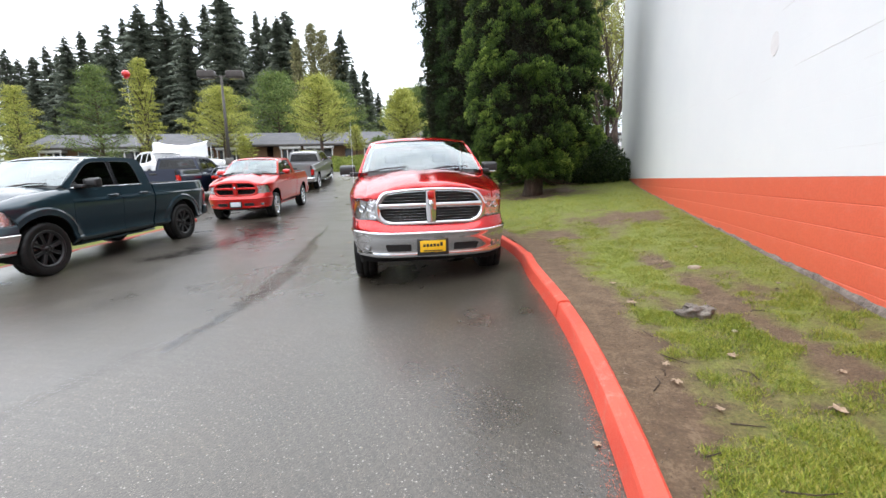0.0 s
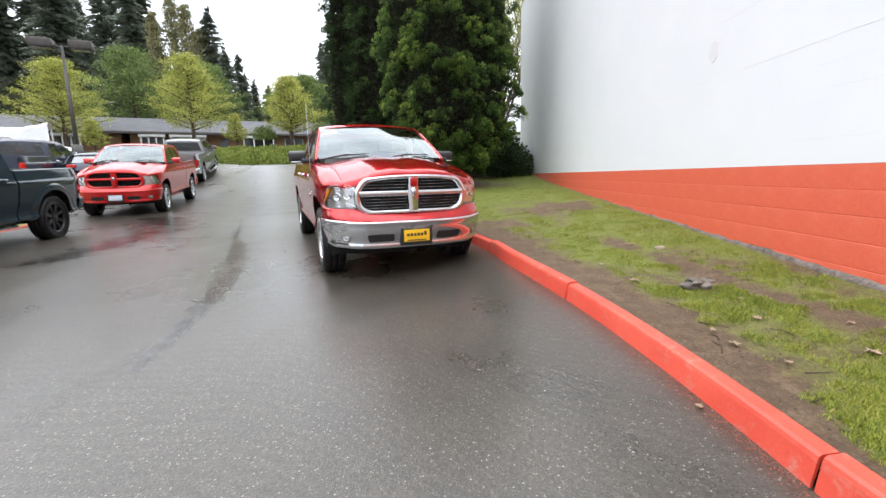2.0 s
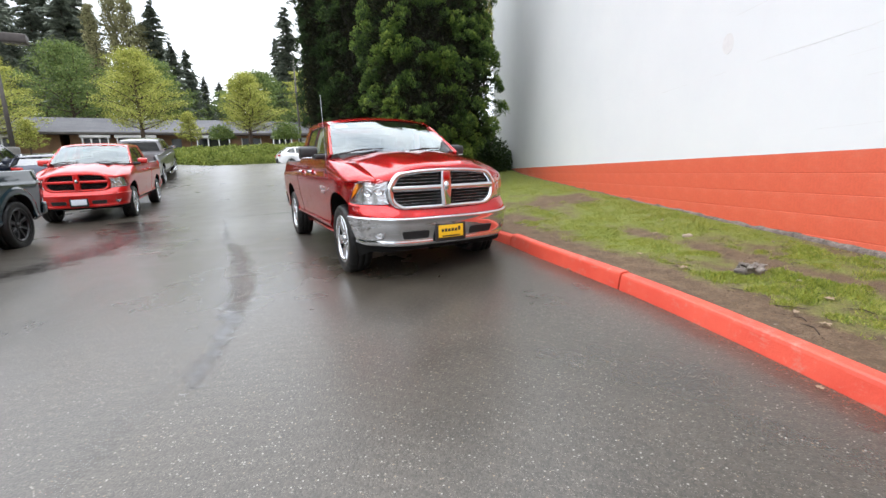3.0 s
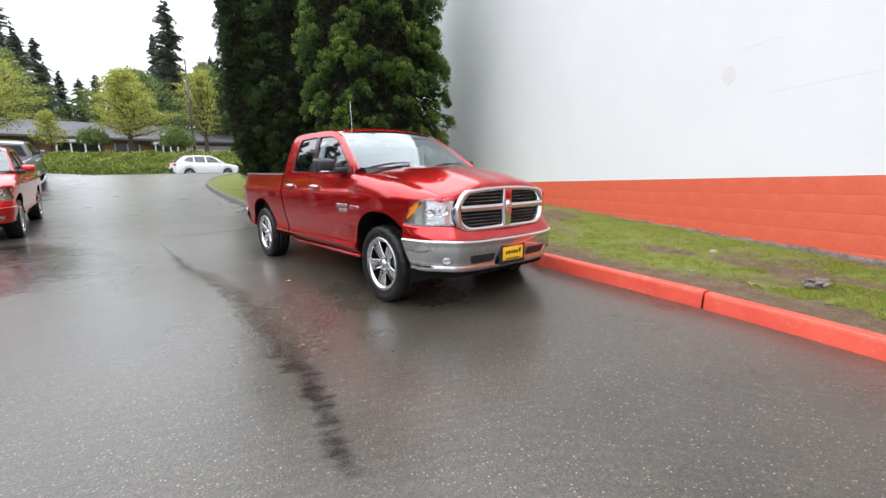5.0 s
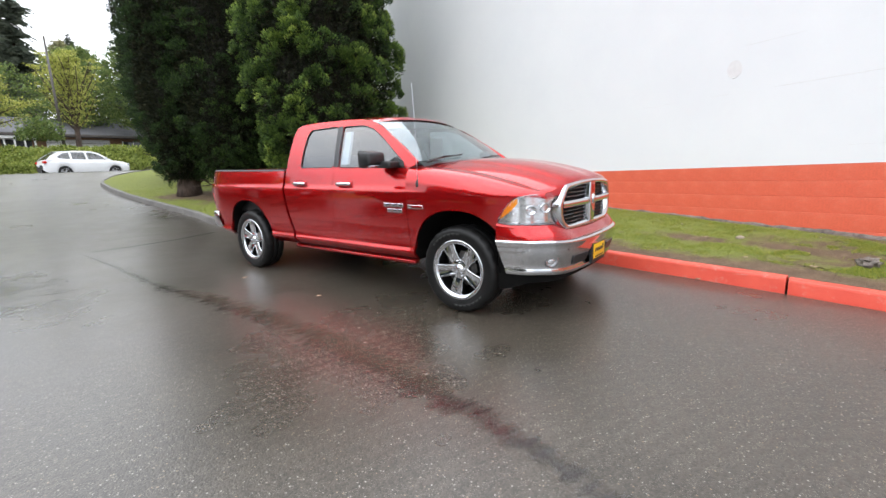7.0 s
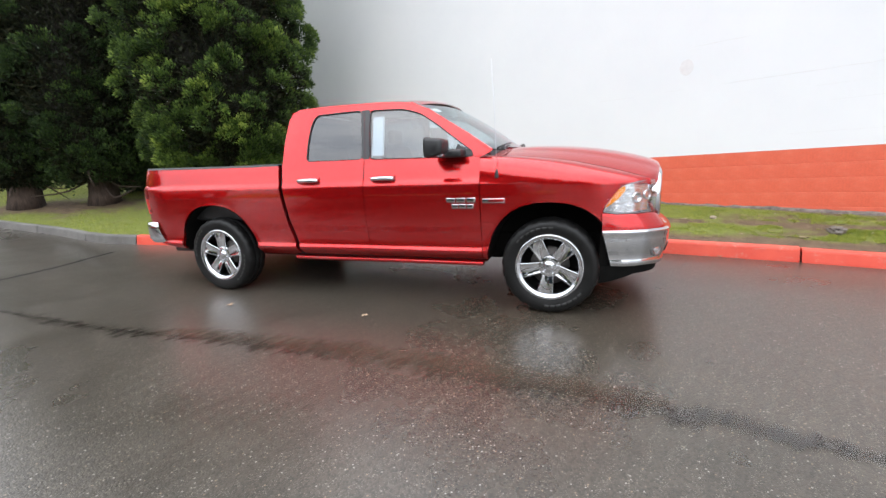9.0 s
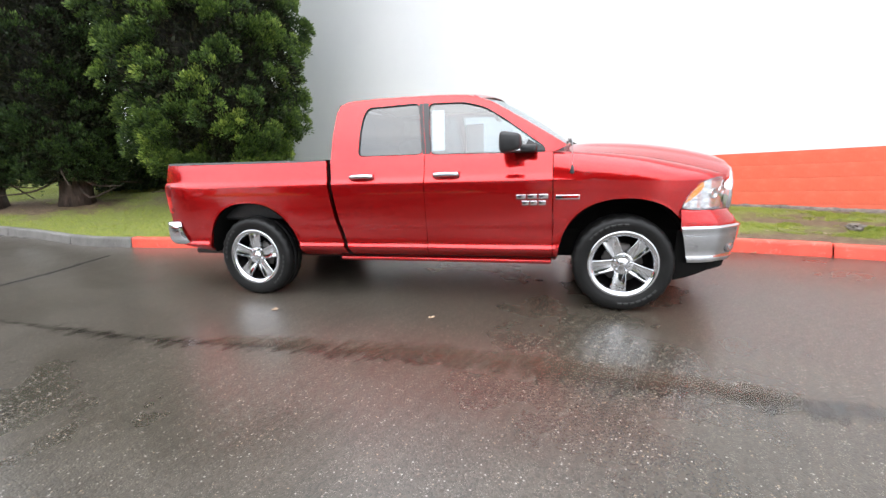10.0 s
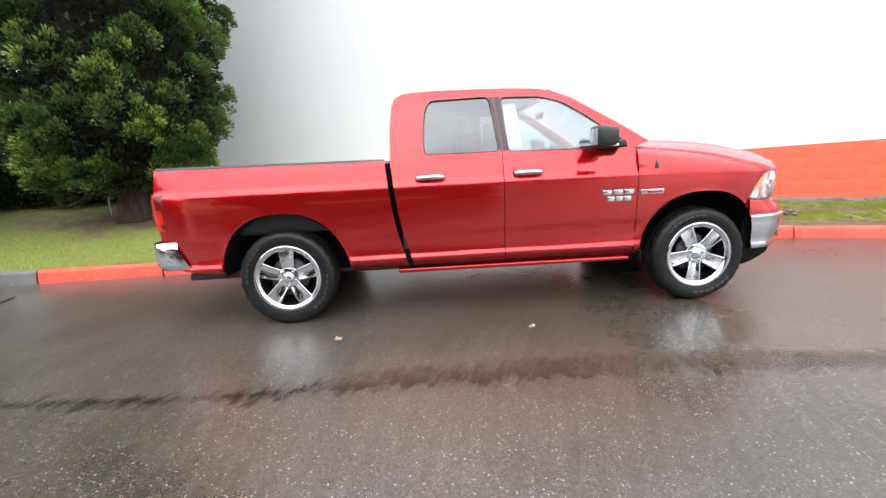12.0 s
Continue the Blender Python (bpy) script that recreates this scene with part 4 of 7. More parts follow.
def add_wheel(parent, x, y, z, side, style, scale=1.0, turn=0.0, spin=0.0):
    """A wheel at the truck's side: -1 faces right, 1 faces left."""
    ms = WHEELS[style]
    w = new("wheel", ms["brake_disc"])
    w.parent = parent
    w.matrix_local = pose(x, y, z, 0, 0, (0 if side < 0 else 180) + turn) @ pose(0, 0, 0, 0, spin, 0) @ Matrix.Diagonal((scale, scale, scale, 1))
    for key in ("tyre", "rim", "wheel_well", "hub_cap"):
        o = new(key, ms[key])
        o.parent = w
    for k in range(14 if style == "chrome" else 0):
        o = new("sidewall_mark", ms["sidewall_mark"])
        o.parent = w
        o.matrix_local = pose(0, 0, 0, 0, 8.6 * k + (120 if k > 6 else 0), 0)
    n = 8 if style == "black" else 5
    for k in range(n):
        o = new("spoke", ms["spoke"])
        o.parent = w
        o.matrix_local = pose(0, 0, 0, 0, 360 / n * k, 0)
    for k in range(5):
        a = 2 * math.pi * (k + 0.5) / 5 + math.pi / 2
        o = new("lug_nut", ms["lug_nut"])
        o.parent = w
        o.matrix_local = pose(0.066 * math.cos(a), -0.098, 0.066 * math.sin(a))
    return w


# ---- pickup truck ----
BODY = [(0.38, 0.790), (0.44, 0.880), (0.50, 0.945), (0.528, 0.963), (0.540, 0.962), (0.554, 0.951), (0.568, 0.9455), (0.60, 0.945), (0.68, 0.953), (0.80, 0.974), (0.95, 0.990), (1.06, 0.998), (1.128, 0.999), (1.148, 0.995),
        (1.165, 0.985), (1.19, 0.974), (1.24, 0.961), (1.31, 0.942), (1.38, 0.920)]
BODY_CURVE = curve(BODY)
AX = 1.785
PLAN = [(2.20, 0.944), (2.34, 0.908), (2.46, 0.848), (2.56, 0.74), (2.622, 0.62), (2.652, 0.42), (2.667, 0.20), (2.672, 0.0)]


BLISTER = [0.0]


def half_width(x, z):
    """The body's half width along its length and height."""
    w = BODY_CURVE(z)
    if x > 1.80:
        w -= 0.25 * (x - 1.80) ** 2 + 0.5 * (x - 1.80) ** 6
    if x < -2.45:
        w -= 0.06 * ((-2.45 - x) / 0.35) ** 2
    for cx in (AX, -AX):
        r = math.hypot(x - cx, z - 0.41)
        if z > 0.44:
            w += 0.004 * math.exp(-((r - 0.550) / 0.025) ** 2) + BLISTER[0] * (smooth_step((0.70 - r) / 0.05))
    return w


def upper_width(z):
    return 0.920 - 0.29 * (z - 1.38) - 0.12 * max(0.0, z - 1.38) ** 2


def arch(cx, x, flat=0.55):
    d = abs(x - cx)
    if d >= 0.535:
        return 0.0
    return 0.42 + flat * (1 - (d / 0.535) ** 2.4) ** (1 / 2.1)


def samples(a, b, n, extra=()):
    xs = list(np.linspace(a, b, n)) + [e for e in extra if a < e < b]
    return sorted(set(round(x, 4) for x in xs))


def with_rim(rows, side, depth=0.03):
    """A skin whose edges turn sharply inward, so that a panel has a thickness at its gaps."""
    def inn(p):
        return (p[0], p[1] - side * depth, p[2])
    edges = [[r[0] for r in rows], [r[-1] for r in rows], list(rows[0]), list(rows[-1])]
    return join_meshes([grid_mesh(rows)] + [grid_mesh([e, [inn(p) for p in e]]) for e in edges])


def skin(xs, bot, top, side, nz=22, width=None, slant=None):
    rows = []
    wf = width or half_width
    for x in xs:
        b, t = bot(x), top(x)
        row = []
        for k in range(nz + 1):
            z = b + (t - b) * k / nz
            xx = x + (slant(x, z) if slant else 0.0)
            row.append((xx, side * wf(xx, z), z))
        rows.append(row)
    return with_rim(rows, side)


def plan_point(u, out=0.0):
    """A point of the nose's outline in plan, u 0 at the wheel arch to 1 at the centre, right side, and its outward way."""
    pts = PLAN_FINE
    f = u * (len(pts) - 1)
    i = min(int(f), len(pts) - 2)
    p = pts[i].lerp(pts[i + 1], f - i)
    d = (pts[i + 1] - pts[i]).normalized()
    n = Vector((d.y * -1, d.x, 0))
    if n.x < 0:
        n = -n
    return p + n * out, n


PLAN_FINE = [Vector((p.x, p.y, 0)) for p in spline([(x, y, 0) for x, y in PLAN], 60)]


def wrap(us, zs, out, side):
    """A skin round the nose: rows along the outline, columns up; out(u, z) pushes it outward."""
    rows = []
    for u in us:
        row = []
        for z in zs(u) if callable(zs) else zs:
            p, _ = plan_point(u, out(u, z))
            row.append((p.x, side * p.y, z))
        rows.append(row)
    return rows


def flat_panel(outer, holes, width, side, push=0.0):
    """A panel in the upright x-z plane with holes, laid on the body's width."""
    loops = [[Vector((x, z, 0)) for x, z in lp] for lp in [outer] + holes]
    from mathutils import geometry
    tris = geometry.tessellate_polygon(loops)
    pts = [p for lp in loops for p in lp]
    verts = [(p.x, side * (width(p.y) + push), p.y) for p in pts]
    bm = bmesh.new()
    bv = [bm.verts.new(v) for v in verts]
    for t in tris:
        try:
            bm.faces.new([bv[i] for i in t])
        except ValueError:
            pass
    # turn each edge loop inward
    start = 0
    for lp in loops:
        n = len(lp)
        inner = [bm.verts.new((verts[start + k][0], verts[start + k][1] - side * 0.03, verts[start + k][2])) for k in range(n)]
        for k in range(n):
            k2 = (k + 1) % n
            bm.faces.new([bv[start + k], bv[start + k2], inner[k2], inner[k]])
        start += n
    return bm


def dense(loop, step=0.06, closed=True):
    out = []
    n = len(loop)
    for k in range(n if closed else n - 1):
        a, b = Vector(loop[k]), Vector(loop[(k + 1) % n])
        m = max(1, int((b - a).length / step))
        out += [tuple(a.lerp(b, q / m)) for q in range(m)]
    return out


def rounded(loop, r, n=4):
    """Rounds the corners of a closed outline."""
    out = []
    m = len(loop)
    for k in range(m):
        p, a, b = Vector(loop[k]), Vector(loop[k - 1]), Vector(loop[(k + 1) % m])
        rr = min(r, (a - p).length * 0.45, (b - p).length * 0.45)
        s, e = p + (a - p).normalized() * rr, p + (b - p).normalized() * rr
        for q in range(n + 1):
            t = q / n
            out.append(tuple(s * (1 - t) ** 2 + p * 2 * t * (1 - t) + e * t * t))
    return out


FRONT_WIN = [(0.140, 1.378), (0.103, 1.832), (0.44, 1.822), (0.62, 1.770), (0.80, 1.655), (0.96, 1.535), (1.13, 1.412), (1.14, 1.365)]
REAR_WIN = [(-0.560, 1.385), (-0.556, 1.60), (-0.535, 1.755), (-0.488, 1.828), (0.010, 1.840), (0.066, 1.382)]
CAB = [(-0.842, 1.368), (-0.836, 1.60), (-0.812, 1.80), (-0.775, 1.868), (-0.70, 1.900), (-0.39, 1.912), (0.14, 1.906), (0.40, 1.892), (0.56, 1.862), (0.70, 1.805), (0.85, 1.715), (1.0, 1.607), (1.14, 1.508), (1.30, 1.402), (1.225, 1.366)]


HOOD_RIDGE = curve([(1.25, 1.428), (1.5, 1.432), (1.8, 1.422), (2.1, 1.392), (2.3, 1.358), (2.45, 1.323), (2.56, 1.292), (2.63, 1.266), (2.68, 1.236)])
HOOD_EDGE = curve([(1.25, 1.372), (1.5, 1.352), (1.9, 1.300), (2.2, 1.234), (2.4, 1.180), (2.56, 1.130), (2.66, 1.10)])
ROOF_LINE = curve([(-0.80, 1.838), (-0.775, 1.868), (-0.70, 1.900), (-0.39, 1.912), (0.14, 1.906), (0.40, 1.892), (0.52, 1.874), (0.62, 1.83)])


def hood_z(x, y):
    ay = abs(y)
    c = HOOD_RIDGE(x)
    e = HOOD_EDGE(x)
    z = e + (c - e) * (1 - min(1, ay / 0.76) ** 2.3)
    z += 0.012 * (smooth_step((0.52 - ay) / 0.10) - smooth_step((0.20 - ay) / 0.2) * 0.9) * smooth_step((x - 1.3) / 0.3)
    return z


def pickup(name, loc, yaw, pitch, roll, paint, label, front="chrome", wheels="chrome", wheel_scale=1.0, hero=False, steer=0.0, scoops=False, plate=None, black_rail=True, chrome_belt=False, tail=RED_LENS, running_board=False, rear="chrome", blister=0.0):
    t = thing(name, loc, (roll, pitch, yaw), label, "pickup truck")
    BLISTER[0] = blister
    lean_line = curve([(0.40, 0.128), (0.60, 0.070), (0.78, 0.024), (0.92, 0.0), (1.10, -0.022), (1.38, -0.050)])
    slant = lambda x, z: lean_line(z) * max(0.0, 1 - abs(x + 0.82) / 0.5)
    for s in (-1, 1):
        # side panels
        door_bot = lambda x: interp(x, [(-0.9, 0.440), (1.2, 0.415)])
        belt = lambda x: interp(x, [(-0.9, 1.370), (1.25, 1.362)])
        fd = part("front_door", skin(samples(0.090, 1.205, 22), door_bot, belt, s, 64, slant=slant), paint, t)
        rd = part("rear_door", skin(samples(-0.800, 0.0835, 18), door_bot, belt, s, 64, slant=slant), paint, t)
        bed_bot = lambda x: max(interp(x, [(-2.8, 0.56), (-2.35, 0.465), (-0.8, 0.430)]), arch(-AX, x))
        part("bed_side", skin(samples(-2.80, -0.846, 60, [-AX - 0.534, -AX - 0.53, -AX - 0.52, -AX - 0.50, -AX + 0.534, -AX + 0.53, -AX + 0.52, -AX + 0.50]), bed_bot, lambda x: interp(x, [(-2.8, 1.372), (-0.8, 1.352)]), s, 64, slant=slant), paint, t)
        # near-black box added to stand for the shade in the cab gap
        part("gap_shade_box", box((-0.90, min(s * 0.80, s * 0.875), 0.46), (-0.66, max(s * 0.80, s * 0.875), 1.33), 0.01), UNDER, t, "dark box added as shade between cab and bed")
        # front fender, rolled over to the bonnet
        fb = lambda x: interp(x, [(2.205, 0.885), (2.27, 1.00), (2.34, 1.085), (2.44, 1.115), (2.60, 1.10)]) if x > 2.205 else max(interp(x, [(1.2, 0.415), (2.2, 0.70)]) if x < 1.5 else 0.70, arch(AX, x))
        rows = []
        for x in samples(1.2115, 2.56, 56, [AX - 0.534, AX - 0.53, AX - 0.52, AX - 0.49, 2.2049, 2.2051]):
            b = fb(x)
            zt, ze = min(interp(x, [(1.2, 1.15), (1.7, 1.12), (2.2, 1.10)]), hood_z(x, 0.755) - 0.05), hood_z(x, 0.757)
            pw = interp(x, [(1.2, 0.50), (1.6, 0.72), (2.2, 1.05)])
            row = []
            zb = min(b, zt - 0.004)
            zm = min(max(zb + 0.002, 0.985), zt - 0.002)
            for z in list(np.linspace(zb, zm, 24)[:-1]) + list(np.linspace(zm, zt, 30)):
                row.append((x, s * half_width(x, z), z))
            w = half_width(x, zt)
            for k in range(1, 11):
                a = k / 10 * math.pi / 2
                row.append((x, s * (0.757 + (max(w, 0.765) - 0.757) * max(0.0, math.cos(a)) ** pw), zt + (ze - zt) * math.sin(a) ** (0.5 + 0.45 * pw)))
            rows.append(row)
        part("front_fender", with_rim(rows, s), paint, t)
        # inner wheel arches
        for cx in (AX, -AX):
            rws = []
            for k in range(17):
                a = math.pi * (k / 16 * 0.98 + 0.01)
                px_, pz_ = cx + 0.546 * math.cos(a), 0.42 + 0.556 * math.sin(a)
                rws.append([(px_, s * yy, pz_) for yy in (half_width(px_, pz_) - 0.012, 0.80, 0.60)])
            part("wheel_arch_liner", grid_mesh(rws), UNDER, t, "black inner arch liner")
        # cab side frame, panes and black middle pillar
        frame_o = part("cab_side_frame", flat_panel(dense(CAB), [dense(rounded(FRONT_WIN, 0.05)), dense(rounded(REAR_WIN, 0.05))], upper_width, s), paint, t, smooth=False)
        for nm, lp, gm, host in (("front_window", FRONT_WIN, GLASS if hero else DARK_PANE, fd), ("rear_window", REAR_WIN, TINTED if hero else DARK_PANE, rd)):
            pn = part(nm, flat_panel(dense(rounded(lp, 0.05)), [], upper_width, s, -0.012), gm, host, smooth=False)
            pn.visible_shadow = False
            ring = [(x, z) for x, z in rounded(lp, 0.05)]
            part("window_seal", tube_mesh([(x, s * (upper_width(z) - 0.003), z) for x, z in ring + ring[:1]], 0.0055, 6, False), BLACK_TRIM, host)
            if chrome_belt:
                xa, xb = min(q[0] for q in lp), max(q[0] for q in lp)
                part("belt_trim", tube_mesh([(xa, s * (upper_width(1.38) + 0.004), 1.378), (xb, s * (upper_width(1.38) + 0.004), 1.372)], 0.011, 6), CHROME, host, "chrome belt strip")
        part("door_pillar_trim", flat_panel(dense([(0.068, 1.384), (0.012, 1.838), (0.043, 1.840), (0.094, 1.384)]), [], upper_width, s, 0.004), GLOSS_BLACK, rd, "black pillar trim", smooth=False)
        part("door_pillar_trim", flat_panel(dense([(0.098, 1.384), (0.047, 1.840), (0.101, 1.838), (0.138, 1.384)]), [], upper_width, s, 0.004), GLOSS_BLACK, fd, "black pillar trim", smooth=False)
        # handles
        for host, hx in ((rd, -0.520), (fd, 0.290)):
            y = half_width(hx, 1.195)
            b = bmesh.new()
            add_box(b, (hx - 0.125, s * y - 0.008, 1.170), (hx + 0.125, s * y + 0.008, 1.225), 0.006)
            part("handle_recess", b, paint if not hero else RED, host)
            pts = spline([(hx - 0.115, s * (y + 0.012), 1.198), (hx - 0.06, s * (y + 0.036), 1.202), (hx + 0.06, s * (y + 0.038), 1.203), (hx + 0.118, s * (y + 0.012), 1.198)], 13)
            me = tube_mesh(pts, [0.012] + [0.019] * 11 + [0.012], 10)
            part("door_handle", me, CHROME if front == "chrome" and not chrome_belt else paint, host, "chrome pull handle" if front == "chrome" and not chrome_belt else "")
        # mirror
        bm = bmesh.new()
        add_box(bm, (0.79, min(s * 0.985, s * 1.215), 1.365), (0.955, max(s * 0.985, s * 1.215), 1.538), 0.035)
        for v in bm.verts:
            k = (v.co.x - 0.79) / 0.165
            v.co.z = 1.451 + (v.co.z - 1.451) * (1 - 0.32 * k * k)
        mir = part("door_mirror", bm, BLACK_TRIM if not scoops else paint, t, "black folding door mirror" if not scoops else "")
        part("mirror_arm", box((0.885, min(s * 0.90, s * 1.06), 1.362), (1.075, max(s * 0.90, s * 1.06), 1.428), 0.02), BLACK_TRIM, mir)
        part("mirror_sail", flat_panel([(0.965, 1.384), (1.0, 1.475), (1.135, 1.405), (1.145, 1.375)], [], upper_width, s, 0.006), BLACK_TRIM, mir, smooth=False)
        if hero:
            part("turn_lamp", box((0.90, min(s * 1.0, s * 1.19), 1.373), (0.957, max(s * 1.0, s * 1.19), 1.391), 0.006), CHROME, mir, "pale strip on the mirror's lower edge")
        part("mirror_glass", box((0.786, min(s * 1.01, s * 1.185), 1.388), (0.790, max(s * 1.01, s * 1.185), 1.513), 0.001), CHROME, mir)
        # head lamp
        us = [0.02 + 0.53 * k / 16 for k in range(17)]
        lo = lambda u: interp(u, [(0.02, 0.884), (0.1, 0.868), (0.58, 0.862)])
        hi = lambda u: interp(u, [(0.02, 0.905), (0.055, 0.985), (0.10, 1.055), (0.16, 1.092), (0.30, 1.112), (0.58, 1.130)])
        col = lambda u: [lo(u) + (hi(u) - lo(u)) * k / 8 for k in range(9)]
        hl = part("headlamp", grid_mesh(wrap(us, col, lambda u, z: -0.030 - 0.008 * math.sin(u * 40), s)), REFLECTOR, t, "clear headlamp with amber corner")
        lens_o = part("lens", grid_mesh(wrap(us, col, lambda u, z: 0.004 + 0.014 * math.sin(math.pi * (z - lo(u)) / max(0.01, hi(u) - lo(u))), s)), LENS, hl)
        lens_o.visible_shadow = False
        for zz, fn in (("bezel", lo), ("bezel", hi)):
            rim_pts = [(plan_point(u, -0.002)[0].x, s * plan_point(u, -0.002)[0].y, fn(u)) for u in us]
            part(zz, tube_mesh(rim_pts, 0.006, 6), LAMP_DARK, hl)
        for u, z, r in ((0.31, 0.985, 0.044), (0.44, 1.000, 0.046)):
            p, nrm = plan_point(u, -0.036)
            rows = []
            tg = Vector((-nrm.y, nrm.x, 0))
            for q in range(20):
                a = 2 * math.pi * q / 20
                row = []
                for rr, o in ((0.0, 0.004), (0.3, 0.005), (0.6, 0.009), (0.9, 0.017), (1.0, 0.020), (1.15, 0.006)):
                    c = p + nrm * o + tg * (rr * r * math.cos(a))
                    row.append((c.x, s * c.y, z + 0.9 * rr * r * math.sin(a)))
                rows.append(row)
            part("lamp_bowl", grid_mesh(rows, close_u=True), CHROME, hl)
        amb = lambda u: interp(u, [(0.03, 0.908), (0.08, 0.945), (0.13, 0.990), (0.18, 1.045)])
        am = [] if not hero else [0.030 + 0.150 * k / 8 for k in range(9)]
        if am:
            part("side_marker", grid_mesh(wrap(am, lambda u: [amb(u) + (hi(u) - 0.010 - amb(u)) * k / 4 for k in range(5)], lambda u, z: -0.012, s)), AMBER, hl, "amber corner lamp")
        # tail lamp round the rear corner
        rows = []
        for (xx, yy) in ((-2.70, 0.0), (-2.75, 0.0), (-2.79, -0.010), (-2.822, -0.03), (-2.838, -0.075), (-2.842, -0.14)):
            row = []
            for k in range(9):
                z = 0.872 + 0.308 * k / 8
                sl = 0.12 * (1 - k / 8) if yy > -0.02 and xx > -2.78 else 0.0
                row.append((xx + sl * 0.6, s * (half_width(-2.74, z) + 0.004 + yy), z))
            rows.append(row)
        tl = part("tail_lamp", grid_mesh(rows), tail, t, "red wrap-round tail lamp")
        part("reverse_lens", box((-2.856, min(s * 0.80, s * 0.90), 0.96), (-2.848, max(s * 0.80, s * 0.90), 1.02), 0.003), LENS, tl)
        for z0, z1, mt, lb in ((1.045, 1.168, DARK_LENS, "dark red upper lens"), (0.885, 0.925, DARK_LENS, "dark red lower lens")):
            part("side_lens", grid_mesh([[(xx + 0.045 * 0.6 * (1 - (z - 0.872) / 0.308), s * (half_width(-2.74, z) + 0.007 + yy), z) for z in np.linspace(z0, z1, 5)] for xx, yy in ((-2.71, 0.0), (-2.745, 0.0), (-2.775, -0.006), (-2.80, -0.014))]), mt, tl, lb)
        # bed rail cap and inner side
        part("bed_rail_cap", grid_mesh([[(x, s * (half_width(x, 1.362) + 0.004), interp(x, [(-2.8, 1.368), (-0.83, 1.348)])), (x, s * (half_width(x, 1.362) - 0.004), interp(x, [(-2.8, 1.388), (-0.83, 1.366)])), (x, s * 0.84, interp(x, [(-2.8, 1.390), (-0.83, 1.368)])), (x, s * 0.83, 1.30)] for x in np.linspace(-2.78, -0.90, 12)]), BLACK_TRIM if black_rail else paint, t, "black plastic rail cap")
        part("bed_inner_side", box((-2.76, min(s * 0.80, s * 0.845), 0.80), (-0.90, max(s * 0.80, s * 0.845), 1.34), 0.01), BLACK_TRIM, t)
        # rocker, wheels
        part("rocker_panel", box((-0.84, min(s * 0.80, s * 0.885), 0.385), (1.20, max(s * 0.80, s * 0.885), 0.425), 0.015), paint, t)
        if running_board:
            part("running_board", tube_mesh([(-0.75, s * 1.0, 0.40), (-0.7, s * 1.03, 0.36), (1.1, s * 1.03, 0.36), (1.15, s * 1.0, 0.40)], 0.045, 8), CHROME, t)
        for k, cx in enumerate((AX, -AX)):
            add_wheel(t, cx, s * 0.828, 0.412 * wheel_scale, s, wheels, wheel_scale, steer if cx > 0 else 0.0, (44, 2)[k] if hero else 17 + 40 * k + (9 if s > 0 else 0))
    # bonnet
    rows = []
    for k in range(30):
        u = k / 29
        row = []
        for j in range(41):
            y = -0.752 + 1.504 * j / 40
            front_x = interp(abs(y), [(0, 2.668), (0.3, 2.660), (0.55, 2.638), (0.66, 2.608), (0.752, 2.545)])
            x = 1.285 + 0.07 * (1 - (y / 0.752) ** 2) * 0.6 + (front_x - 1.285 - 0.042 * (1 - (y / 0.752) ** 2)) * u
            row.append((x, y, hood_z(x, y)))
        rows.append(row)
    rows.append([(p[0] + 0.010, p[1], p[2] - 0.012) for p in rows[-1]])
    rows.append([(p[0] + 0.002, p[1], p[2] - 0.05) for p in rows[-1]])
    hood = part("hood", grid_mesh(rows), paint, t)
    if scoops:
        for s in (-1, 1):
            part("hood_scoop", box((1.55, s * 0.42 - 0.12, hood_z(1.65, 0.42) - 0.01), (1.85, s * 0.42 + 0.12, hood_z(1.7, 0.42) + 0.025), 0.02), BLACK_TRIM, hood)
    # cowl and wipers
    part("cowl", grid_mesh([[(1.22, y, 1.415), (1.30 + 0.07 * (1 - (y / 0.78) ** 2), y, hood_z(1.3, y) - 0.012)] for y in np.linspace(-0.78, 0.78, 15)]), BLACK_TRIM, t, "black wiper cowl")

    def shield(u, v):
        """A point of the windscreen: u across -1..1, v from its foot to the roof."""
        yb, yt = 0.893, 0.752
        y = u * (yb + (yt - yb) * v)
        x0 = 1.290 + 0.10 * (1 - u * u)
        x1 = 0.515 + 0.11 * (1 - u * u)
        z0, z1 = 1.408 + 0.02 * (1 - u * u), 1.885 + 0.035 * (1 - u * u)
        return Vector((x0 + (x1 - x0) * v - 0.03 * math.sin(math.pi * v) * -1, y, z0 + (z1 - z0) * v + 0.012 * math.sin(math.pi * v)))
    ws = part("windscreen", grid_mesh([[shield(-0.985 + 1.97 * i / 20, 0.02 + 0.95 * j / 12) for j in range(13)] for i in range(21)]), SCREEN, t)
    ws.visible_shadow = False
    for s in (-1, 1):
        rows = []
        for j in range(15):
            v = j / 14
            a = shield(s * 0.975, v)
            x, z = interp(v, [(0, 1.300), (1, 0.52)]), interp(v, [(0, 1.404), (1, 1.874)])
            b = Vector((x, s * upper_width(z), z))
            rows.append([a + Vector((-0.01, 0, -0.02)), a, a.lerp(b, 0.5) + Vector((0.014, s * 0.008, 0.014)) * (1 - v ** 3), b, b + Vector((-0.02, -s * 0.03, -0.01))])
        part("windscreen_pillar", grid_mesh(rows), paint, t)
        p0, p1 = shield(s * 0.50 - 0.34, 0.015), shield(s * 0.50 + 0.26, 0.085)
        off = Vector((0.03, 0, 0.02))
